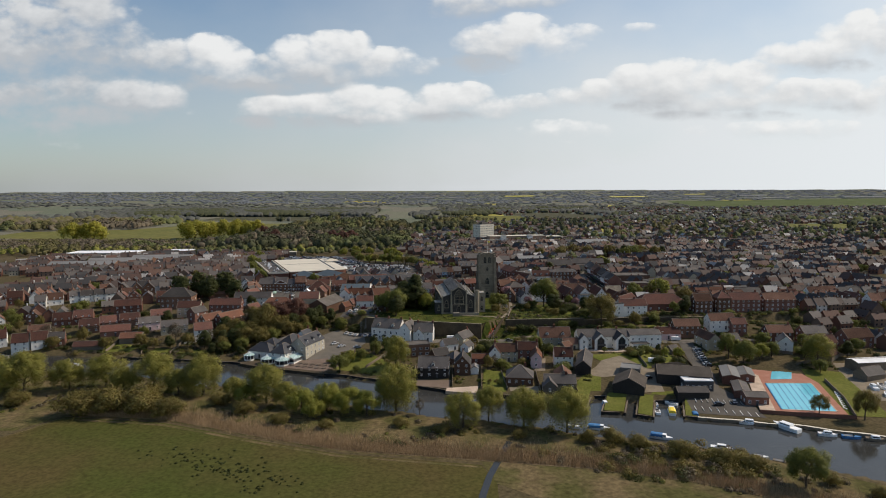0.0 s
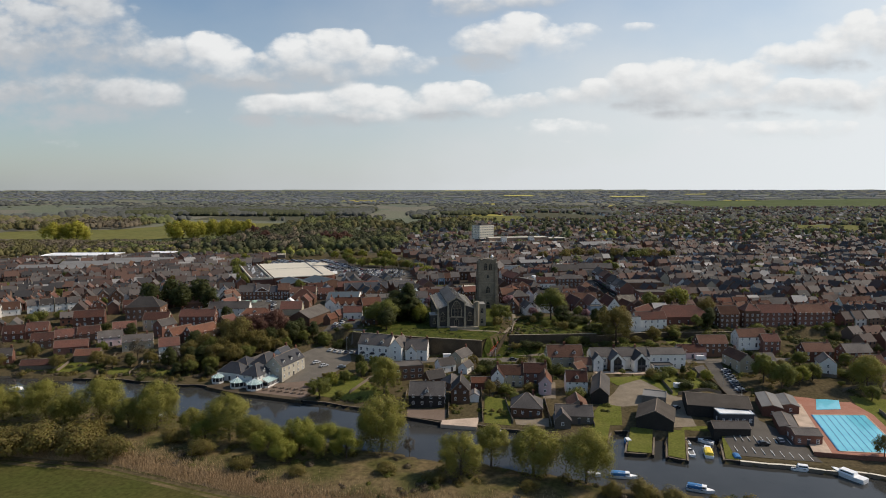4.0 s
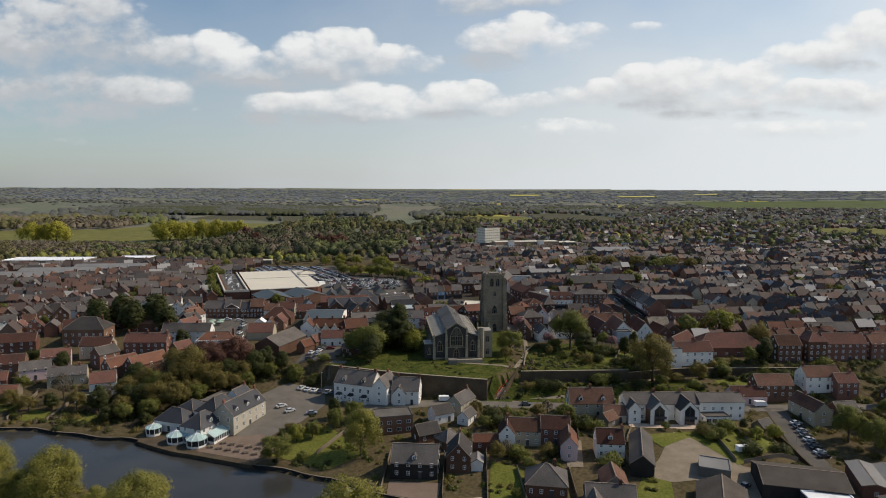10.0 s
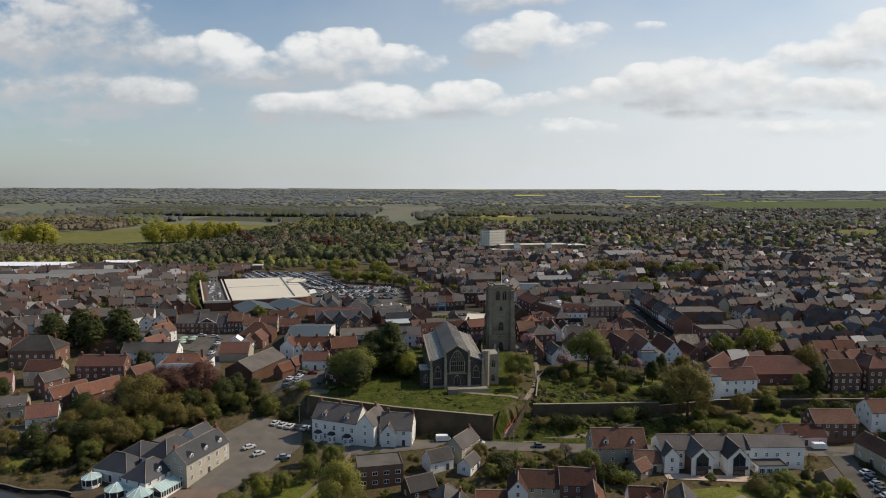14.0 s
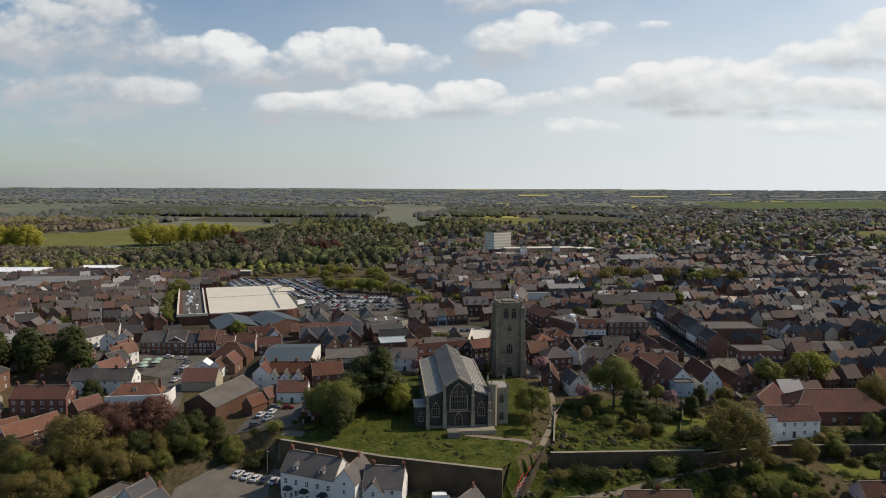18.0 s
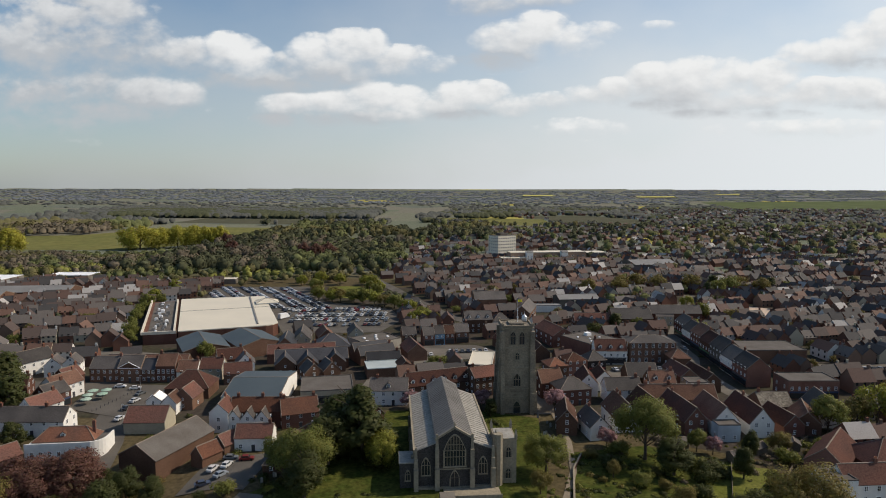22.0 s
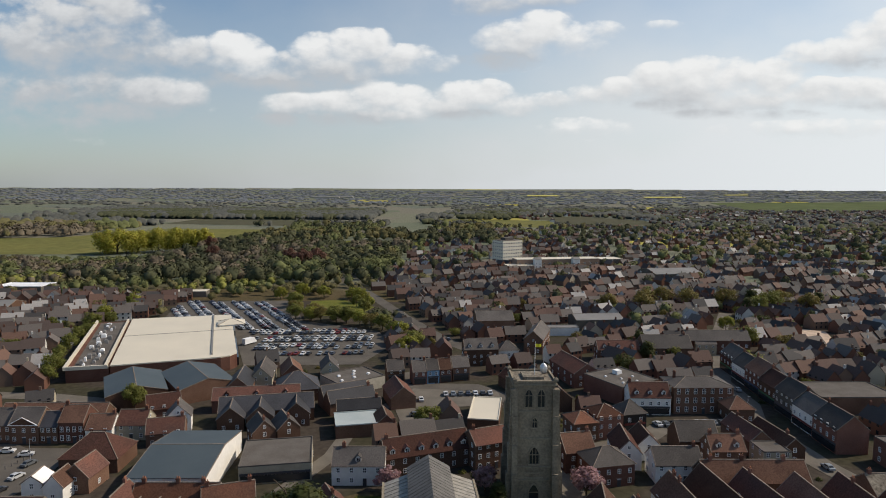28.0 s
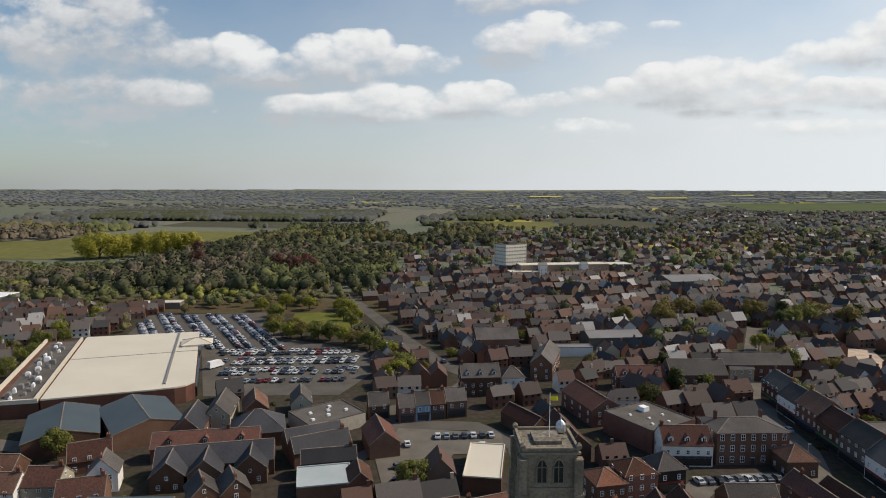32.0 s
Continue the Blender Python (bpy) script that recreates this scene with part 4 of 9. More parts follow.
def river():
    s = Solid()
    xs = [-700 + 20 * i for i in range(71)]
    for x in xs:
        s.v += [(x, near_bank(x) - 4, 0.0), (x, far_bank(x) + 42, 0.0)]
    for i in range(len(xs) - 1):
        s.f.append((2 * i, 2 * i + 2, 2 * i + 3, 2 * i + 1))
        s.m.append(0)
    tagged(new("river_water", s.mesh("river_water", M["water"])), "calm dark river water reflecting the sky", "river", kind="structure")


river()


def quay():
    """Timber piling along the town bank and round the basins."""
    def run(a, b):
        n = max(2, int((b - a) / 4))
        return [(a + (b - a) * i / n, far_bank(a + (b - a) * i / n) + 0.1) for i in range(n + 1)]

    def slot(k0, k1, yb, name):
        pts = []
        for k, ys in ((k0, (0, 1)), (k1, (1, 0))):
            for s in ys:
                y = yb if s else far_bank(k) - 0.3
                pts.append((k + (y - 250) * 0.35, y))
        bank_wall(name, pts, 0.0, 0.6, "black_timber", "dark timber edge of a boat basin", "timber", base=1.25, drop=2.0)
    for a, b in ((-180, 50), (56, 63), (69, 74.5), (87, 92)):
        bank_wall("quay_edge", run(a, b), 0.0, 0.5, "black_timber", "dark timber piling along the town bank of the river", "timber", base=1.25, drop=2.0)
    bank_wall("quay_edge", run(92, 260), 0.0, 1.1, "timber", "pale timber quay heading beside the moorings", "concrete", base=1.25, drop=2.0)
    slot(49, 55.5, 271, "basin_edge"), slot(65, 69.5, 266, "basin_edge"), slot(76.5, 88.5, 265, "basin_edge")


quay()

# near-side meadow and its reed bed
def meadow():
    edge = [(-420, 268), (-250, 240), (-169, 228), (-158, 249), (-115, 241), (-80, 226), (-43, 212), (5, 203), (9, 190), (6, 100), (-420, 60)]
    drape("meadow", edge, "meadow", 0.06, 8.0, "green and straw-coloured grazing meadow beside the river")


M["meadow"] = material("grazing_meadow", (0.094, 0.068, 0.028), 0.95, 0.3, small=0.8, second=(0.064, 0.074, 0.018), big=0.014, mottle=0.13, bump=0.5, bump_scale=2)
M["marsh"] = material("marsh_scrub", (0.150, 0.112, 0.058), 0.95, 0.42, small=0.7, second=(0.088, 0.082, 0.030), big=0.08, mottle=0.1, bump=0.6, bump_scale=2)
meadow()
strip("ditch", [(16, 222), (11, 207), (7, 195), (4, 182), (2, 160)], 2.2, "water", 0.13, "narrow dark drainage ditch across the meadow", 3)
drape("meadow_edge", [(-169, 227), (-158, 248), (-115, 240), (-80, 225), (-43, 211), (5, 202), (5, 200.8), (-43, 209.6), (-80, 223.4), (-115, 238.2), (-157, 246)], "marsh", 0.1, 6, "thin pale line of dead grass along the meadow edge")

# ---- church ----
def church():
    root = new("church")
    root.matrix_basis = pose(1.95, 388.6, ground(1, 392) - 0.2, 0, 0, 6)
    tagged(root, "large flint church with lead roofs and pale stone tracery", "church")
    N, A, Lg = 4.7, 10.3, 46.0                 # nave half width, aisle half width, length
    ev, rg, av, ao = 13.5, 16.3, 12.3, 10.2      # nave eaves, ridge, aisle top, aisle eaves
    part("nave_wall", Solid().extrude([(-N, -2), (N, -2), (N, ev), (0, rg), (-N, ev)], 0, Lg, "y").mesh("nave_wall", M["flint"]), root)
    for s in (-1, 1):
        prof = [(N * s, -2), (A * s, -2), (A * s, ao), (N * s, av)]
        part("aisle_wall", Solid().extrude(prof if s > 0 else prof[::-1], 0.6, Lg - 1, "y").mesh("aisle_wall", M["flint"]), root)
        rf = Solid()
        pr = [(N * s, av), ((A + 0.3) * s, ao - 0.1), ((A + 0.3) * s, ao + 0.15), (N * s, av + 0.25)]
        rf.extrude(pr if s > 0 else pr[::-1], 0.7, Lg - 1.1, "y")
        aisle = part("aisle_roof", rf.mesh("aisle_roof", M["lead"]), root, label="pale lead aisle roof")
        q = [(N * s, av + 0.25), ((A + 0.3) * s, ao + 0.15), ((A + 0.3) * s, ao + 0.27), (N * s, av + 0.37)]
        roll = Solid().extrude(q if s > 0 else q[::-1], 0, 0.16, "y").mesh("lead_roll", M["lead"])
        for i in range(26):
            part("lead_roll", roll, aisle, shift(0, 1.2 + i * (Lg - 2.6) / 26))
        part("parapet", Solid().box(min(A * s, (A + 0.5) * s), max(A * s, (A + 0.5) * s), 0.6, Lg - 1, ao - 0.6, ao + 0.5).mesh("parapet", M["stone"]), root)
        nr = Solid()
        k = (rg - ev) / N
        pr = [(0, rg), ((N + 0.3) * s, ev - 0.3 * k), ((N + 0.3) * s, ev - 0.3 * k + 0.25), (0, rg + 0.25)]
        nr.extrude(pr if s > 0 else pr[::-1], 0.5, Lg + 0.1, "y")
        nave = part("nave_roof", nr.mesh("nave_roof", M["lead_dark"]), root, label="weathered grey lead nave roof")
        q = [(0, rg + 0.25), ((N + 0.3) * s, ev - 0.3 * k + 0.25), ((N + 0.3) * s, ev - 0.3 * k + 0.35), (0, rg + 0.35)]
        roll = Solid().extrude(q if s > 0 else q[::-1], 0, 0.16, "y").mesh("lead_roll", M["lead_dark"])
        for i in range(30):
            part("lead_roll", roll, nave, shift(0, 1.0 + i * (Lg - 1.6) / 30))
        cop = Solid()
        pr = [(0, rg + 0.1), ((N + 0.5) * s, ev - 0.5 * k + 0.1), ((N + 0.5) * s, ev - 0.5 * k + 0.6), (0, rg + 0.75)]
        cop.extrude(pr if s > 0 else pr[::-1], -0.2, 0.5, "y")
        part("gable_coping", cop.mesh("gable_coping", M["stone"]), root)
        for y in range(4):
            arch_window("aisle_window", 2.6, 5.2, 3, root, shift((A + 0.02) * s, 8 + y * 9.5, 2.6, 90 * s))
            b = Solid()
            x0, x1 = sorted((A * s, (A + 1.0) * s))
            b.box(x0, x1, 3.2 + y * 9.5, 4.1 + y * 9.5, -1, 8.2)
            part("buttress", b.mesh("buttress", M["stone"]), root)
        # the front of the aisle, and stepped buttresses with pinnacles
        arch_window("aisle_window", 2.3, 4.4, 3, root, shift(7.5 * s, 0.58, 3.9))
        for x in (N - 0.1, A - 0.2):
            b = Solid().box(-0.6, 0.6, -1.3, 0.4, -1, 6).box(-0.5, 0.5, -0.8, 0.4, 6, 11 if x < 8 else 8.5).box(-0.4, 0.4, -0.4, 0.4, 11 if x < 8 else 8.5, 15 if x < 8 else 11.6, 0, 0.12)
            part("buttress", b.mesh("buttress", M["stone"]), root, shift(x * s, 0, 0))
    part("cross", Solid().box(-0.12, 0.12, -0.1, 0.1, rg + 0.6, rg + 1.9).box(-0.45, 0.45, -0.1, 0.1, rg + 1.2, rg + 1.42).mesh("cross", M["stone"]), root)
    # the great window: glass with a stone frame, six mullions, a transom and tracery
    gw, gh, gs = 5.6, 8.2, 4.2
    arch = lambda x: gs + (gh - gs) * (1 - (abs(x) / (gw / 2)) ** 1.9)
    xs = [-gw / 2 + gw * i / 16 for i in range(17)]
    win = part("great_window", Solid().extrude([(-gw / 2, 0), (gw / 2, 0)] + [(x, arch(x)) for x in xs[::-1]], -0.08, 0.02, "y").mesh("great_window", M["glass"]), root, shift(0, -0.02, 6.4))
    for i in range(1, 7):
        x = -gw / 2 + gw * i / 7
        part("mullion", Solid().box(x - 0.08, x + 0.08, -0.22, -0.08, 0, arch(x) - 0.05).mesh("mullion", M["tracery"]), win)
    for i in range(7):
        x = -gw / 2 + gw * (i + 0.5) / 7
        part("tracery_bar", Solid().box(x - 0.05, x + 0.05, -0.2, -0.08, gs, arch(x) - 0.1).mesh("tracery_bar", M["tracery"]), win)
    for z in (2.4, gs - 0.1, gs + 1.5):
        hw = gw / 2 if z < gs else gw / 2 * (1 - (z - gs) / (gh - gs)) ** (1 / 1.9)
        part("transom", Solid().box(-hw, hw, -0.21, -0.08, z, z + 0.16).mesh("transom", M["tracery"]), win)
    hood = Solid()
    for a, b in zip(xs, xs[1:]):
        for y0, d0, d1 in ((-0.28, -0.02, 0.42),):
            hood.face([(a, y0, arch(a) + d0), (b, y0, arch(b) + d0), (b, y0, arch(b) + d1), (a, y0, arch(a) + d1)])
            hood.face([(a, y0, arch(a) + d0), (a, 0, arch(a) + d0), (b, 0, arch(b) + d0), (b, y0, arch(b) + d0)])
            hood.face([(a, y0, arch(a) + d1), (b, y0, arch(b) + d1), (b, 0, arch(b) + d1), (a, 0, arch(a) + d1)])
    part("hood_mould", hood.mesh("hood_mould", M["stone"]), win)
    part("sill", Solid().box(-gw / 2 - 0.3, gw / 2 + 0.3, -0.4, 0.02, -0.3, 0.05).mesh("sill", M["stone"]), win)
    for sx in (-1, 1):
        part("jamb", Solid().box(sx * gw / 2 - 0.2, sx * gw / 2 + 0.2, -0.28, 0.02, 0.05, gs + 0.1).mesh("jamb", M["stone"]), win)
    arch_window("door_surround", 2.4, 4.6, 2, root, shift(0, -0.1, 0.4))
    part("door_leaf", Solid().box(-1.0, 1.0, -0.2, 0.0, 0.4, 3.2).mesh("door_leaf", M["black_timber"]), root, shift(0, -0.1, 0))
    part("string_course", Solid().box(-N, N, -0.25, 0, 5.5, 5.8).mesh("string_course", M["stone"]), root)
    part("plinth", Solid().box(-A - 0.3, A + 0.3, -0.35, 0.6, -2, 0.9).mesh("plinth", M["stone"]), root)
    # low annexe at the shaded end of the front
    part("annexe", Solid().box(-A - 4.0, -A + 0.2, 1.0, 8.0, -2, 7.0).mesh("annexe", M["flint"]), root)
    part("annexe_roof", Solid().box(-A - 4.2, -A + 0.3, 0.8, 8.2, 7.0, 7.3).mesh("annexe_roof", M["lead"]), root)
    arch_window("annexe_window", 1.3, 2.6, 2, root, shift(-A - 1.9, 0.98, 2.4))
    # two-storey stone porch with a stair turret
    part("porch", Solid().box(A + 0.6, A + 6.4, 2.0, 10.0, -2, 12.4).mesh("porch", M["stone"]), root, label="pale stone two-storey porch")
    part("porch_roof", Solid().box(A + 1.0, A + 6.0, 2.4, 9.6, 12.4, 12.5).mesh("porch_roof", M["lead"]), root)
    for k in range(4):
        x, y = (A + 0.8, A + 6.2)[k % 2], (2.2, 9.8)[k // 2]
        part("pinnacle", Solid().box(x - 0.35, x + 0.35, y - 0.35, y + 0.35, 12.2, 13.6).box(x - 0.35, x + 0.35, y - 0.35, y + 0.35, 13.6, 15.2, 0, 0.33).mesh("pinnacle", M["stone"]), root)
    for z in (1.6, 7.4):
        arch_window("porch_window", 1.5, 2.9, 2, root, shift(A + 4.2, 1.98, z))
    out = [(A + 1.3 + 1.3 * math.cos(i * math.pi / 4 + 0.39), 1.4 + 1.3 * math.sin(i * math.pi / 4 + 0.39)) for i in range(8)]
    part("stair_turret", Solid().prism(out, -2, 14.2).mesh("stair_turret", M["stone"]), root)
    # terrace before the great door
    part("terrace_wall", Solid().box(-3.0, 11.5, -7.0, -1.0, -2.5, 0.75).box(-3.0, 11.5, -7.0, -6.6, 0.75, 1.7).mesh("terrace_wall", M["stone"]), root, label="pale stone terrace before the great door")
    part("terrace_pier", Solid().box(-4.4, -0.6, -9.2, -5.6, -2.5, 2.2).mesh("terrace_pier", M["grey_brick"]), root)
    take(0, 412, 96, 50, 28)
    TAKEN.append((17, 396, 5))


church()


def bell_tower():
    root = new("bell_tower")
    root.matrix_basis = pose(22.9, 450.6, ground(23, 451), 0, 0, 3)
    tagged(root, "detached weathered stone bell tower with paired belfry openings", "tower")
    H, w = 30.4, 5.3
    part("shaft", Solid().box(-w, w, -w, w, -2, H, 0, 0.25).mesh("shaft", M["tower_stone"]), root)
    part("parapet", Solid().box(-w - 0.1, w + 0.1, -w - 0.1, -w + 0.4, H, H + 0.6).box(-w - 0.1, w + 0.1, w - 0.4, w + 0.1, H, H + 0.6).box(-w - 0.1, -w + 0.4, -w + 0.4, w - 0.4, H, H + 0.6).box(w - 0.4, w + 0.1, -w + 0.4, w - 0.4, H, H + 0.6).mesh("parapet", M["tower_stone"]), root)
    stub = kept("stub", lambda: Solid().box(-0.5, 0.5, -0.5, 0.5, 0, 0.5).box(-0.5, 0.5, -0.5, 0.5, 0.5, 1.0, 0, 0.42).mesh("pinnacle_stub", M["tower_stone"]))
    for sx in (-1, 1):
        for sy in (-1, 1):
            part("pinnacle_stub", stub, root, shift(sx * (w - 0.1), sy * (w - 0.1), H + 0.6))
    part("roof_deck", Solid().box(-w + 0.6, w - 0.6, -w + 0.6, w - 0.6, H, H + 0.15).box(-2.6, 2.6, -2.6, 2.6, H + 0.15, H + 0.8).mesh("roof_deck", M["lichen_roof"]), root, label="lichen-stained lead roof deck")
    for z, d in ((5.2, 0.35), (8.6, 0.32), (16.0, 0.3), (23.0, 0.25), (29.8, 0.35)):
        part("string_course", Solid().box(-w - d + 0.05, w + d - 0.05, -w - d + 0.05, w + d - 0.05, z, z + 0.4).mesh("string_course", M["stone"]), root)
    for sx in (-1, 1):
        for sy in (-1, 1):
            for z0, z1, r in ((-1, 7.6, 2.0), (7.6, 15, 1.6), (15, 22.3, 1.25), (22.3, 29.0, 0.95)):
                cx, cy = sx * (w - 0.2), sy * (w - 0.2)
                a, b = sorted((cx - 0.8 * sx, cx + r * sx))
                part("buttress", Solid().box(a, b, cy - 0.7, cy + 0.7, z0, z1).mesh("buttress", M["tower_stone"]), root)
                a, b = sorted((cy - 0.82 * sy, cy + r * sy))
                part("buttress", Solid().box(cx - 0.72, cx + 0.72, a, b, z0, z1 - 0.05).mesh("buttress", M["tower_stone"]), root)
    for rot in (0, 90, -90):
        m = Matrix.Rotation(radians(rot), 4, "Z")
        for x in (-1.55, 1.55):
            arch_window("belfry_opening", 2.0, 4.5, 2, root, m @ shift(x, -w + 0.14, 24.3))
        arch_window("niche_window", 1.4, 2.6, 2, root, m @ shift(0, -w + 0.1, 19.0))
        arch_window("middle_window", 2.6, 4.4, 3, root, m @ shift(0, -w + 0.04, 9.6))
        part("panelling", Solid().box(-2.4, 2.4, -w - 0.12, -w + 0.1, 5.8, 6.1).box(-2.4, 2.4, -w - 0.12, -w + 0.1, 7.0, 7.3).mesh("panelling", M["stone"]), root, m)
    arch_window("doorway", 2.6, 4.2, 1, root, shift(0, -w - 0.02, 0))
    part("flagpole", Solid().tube((0.6, -0.5, H), (0.6, -0.5, H + 9.5), 0.09, 0.05, 6).mesh("flagpole", M["white_metal"]), root)
    fl = Solid()
    for i in range(5):
        x0, x1 = 0.65 + i * 0.3, 0.95 + i * 0.3
        y0, y1 = -0.5 + 0.1 * math.sin(i * 1.4), -0.5 + 0.1 * math.sin((i + 1) * 1.4)
        fl.face([(x0, y0, H + 8.0), (x1, y1, H + 7.95), (x1, y1, H + 8.8), (x0, y0, H + 8.85)])
    part("flag", fl.mesh("flag", M["flag"]), root, label="yellow flag on the pole")
    dome = Solid()
    rings = [(1.0, 0.0), (1.05, 0.9), (0.95, 1.5), (0.6, 2.0), (0.12, 2.35), (0.05, 3.4)]
    for (r0, z0), (r1, z1) in zip(rings, rings[1:]):
        dome.tube((0, 0, z0), (0, 0, z1), r0, r1, 10)
    part("stair_cupola", dome.mesh("stair_cupola", M["metal"]), root, shift(3.6, 3.4, H + 0.4), label="small grey domed stair cupola")
    take(22.9, 450.6, 0, 13, 13)


bell_tower()


# ---- supermarket and its sheds ----
def supermarket():
    root = new("supermarket")
    z = 14.0
    root.matrix_basis = Matrix.Translation((0, 0, z))
    tagged(root, "large flat-roofed supermarket with a pale roof and red brick walls", "supermarket")
    # outline on the plan: near corner rounded
    a, b, c, d = (-137, 538), (-174, 627), (-125, 641), (-93, 560)
    corner = [(-93.5, 559), (-94.5, 555.5), (-97.5, 553), (-102, 551)]
    out = [a, (-104, 550)] + corner[::-1] + [d, c, b]
    part("wall", Solid().prism(out, -2, 6.0).mesh("wall", M["red_brick"]), root)
    roof = part("roof", Solid().prism(out, 6.0, 6.5).mesh("roof", M["white_sheet"]), root)
    part("glazed_front", Solid().prism([(-92.6, 561), (-93.6, 561), (-124.6, 640.5), (-123.6, 641)], 0.5, 4.2).mesh("glazed_front", M["glass"]), root)
    ex, ey = (c[0] - b[0]) / math.hypot(c[0] - b[0], c[1] - b[1]), (c[1] - b[1]) / math.hypot(c[0] - b[0], c[1] - b[1])
    for k in (0.55,):
        p = (a[0] + (b[0] - a[0]) * k, a[1] + (b[1] - a[1]) * k)
        q = (d[0] + (c[0] - d[0]) * k, d[1] + (c[1] - d[1]) * k)
        part("roof_seam", Solid().prism([(p[0], p[1]), (q[0], q[1]), (q[0] - 0.1, q[1] + 0.35), (p[0] - 0.1, p[1] + 0.35)], 6.5, 6.62).mesh("roof_seam", M["grey_sheet"]), roof)
    part("roof_upstand", Solid().prism([(-103, 556), (-102.2, 556.2), (-133, 637.4), (-133.8, 637.2)], 6.5, 6.95).mesh("roof_upstand", M["grey_sheet"]), root)
    part("entrance_canopy", roof_mesh(13, 11, 7.4, 1.8, "hip", "white_sheet"), root, shift(-116, 617, 0, 20))
    part("entrance_wall", Solid().box(-6, 6, -5, 5, 6.5, 7.4).mesh("entrance_wall", M["white_metal"]), root, shift(-116, 617, 0, 20))
    # service strip with plant along the far side
    s1 = [(-137.6, 538), (-153, 534), (-190, 622), (-174.6, 627)]
    part("service_wing", Solid().prism(s1, -2, 5.2).mesh("service_wing", M["red_brick"]), root)
    service = part("service_roof", Solid().prism([(-139.5, 539), (-151.5, 536), (-187.5, 620), (-175.5, 624.5)], 5.2, 5.3).mesh("service_roof", M["felt"]), root)
    for w0, w1 in (((-153, 534), (-190, 622)), ((-138.6, 538.2), (-175.6, 626.6)), ((-153, 534), (-138, 538))):
        dx, dy = w1[0] - w0[0], w1[1] - w0[1]
        k = 0.9 / math.hypot(dx, dy)
        n = (-dy * k, dx * k)
        part("parapet", Solid().prism([w0, w1, (w1[0] + n[0], w1[1] + n[1]), (w0[0] + n[0], w0[1] + n[1])][::1], 5.2, 6.6).mesh("parapet", M["white_sheet"]), root)
    rg = random.Random(4)
    for i in range(34):
        k = 0.05 + 0.026 * i
        x, y = -146 - 37 * k + rg.uniform(-3.5, 3.5), 536.5 + 89 * k
        w, l, h = rg.uniform(0.9, 2.4), rg.uniform(1.0, 3.0), rg.uniform(0.6, 1.7)
        part("roof_plant", Solid().box(-w / 2, w / 2, -l / 2, l / 2, 0, h, 0, 0.08).box(-w / 2 + 0.3, w / 2 - 0.3, -l / 2 + 0.3, l / 2 - 0.3, h, h + 0.25).mesh("roof_plant", M["white_metal" if i % 3 == 0 else "grey_sheet"]), service, shift(x, y, 5.3, 22))
    for i in range(12):
        TAKEN.append((-115 - 3.2 * i, 552 + 7 * i, 26))
        TAKEN.append((-140 - 3.2 * i, 545 + 7 * i, 22))


supermarket()


def block():
    root = new("office_block")
    root.matrix_basis = pose(53, 968, ground(53, 968), 0, 0, 35)
    tagged(root, "pale concrete office block of seven storeys with a flat roof", "office block")
    part("wall", Solid().box(-13, 13, -9, 9, -2, 26).mesh("wall", M["concrete"]), root)
    part("roof", Solid().box(-12.6, 12.6, -8.6, 8.6, 26, 26.4).box(-6, 5, -4, 4, 26.4, 29).mesh("roof", M["felt"]), root)
    wm = kept("office_window", lambda: window_mesh(1.9, 1.5, (1, 0), sill=False))
    for k in range(7):
        for i in range(8):
            part("window", wm, root, shift(-11.4 + i * 3.25, -9, 1.4 + k * 3.55))
        for i in range(5):
            part("window", wm, root, shift(-13, -7 + i * 3.5, 1.4 + k * 3.55, -90))
    take(53, 968, 35, 30, 20, 6)


block()

# ---- churchyard, walls, roads ----
CH = [(x, scarp(x)) for x in (-53, -46, -40, -30, -20, -10, 0, 8, 14)]
bank_wall("churchyard_wall", CH, 14.4 - 5.5, 1.1, "wall_brick", "tall old brick wall holding up the churchyard", "stone", base=5.5, drop=2.5)
bank_wall("churchyard_wall", [(x, scarp(x)) for x in (29, 40, 52, 64, 75)], 4.75, 1.0, "wall_brick", "old brick retaining wall above a grassy bank", "stone", base=9.6, drop=2.0)
bank_wall("terrace_wall", [(x, scarp(x)) for x in (75, 88, 100, 120, 140, 160)], 3.6, 0.8, "wall_brick", "brick retaining wall below the upper gardens", "stone", base=9.6, drop=2.5)
bank_wall("path_wall", [(31, 376), (33, 388), (35, 400), (39, 410)], 1.0, 0.5, "red_brick", "red brick wall beside the churchyard path", "stone")


M["red_rail"] = material("red_painted_rail", (0.45, 0.03, 0.025), 0.5, 0.1)


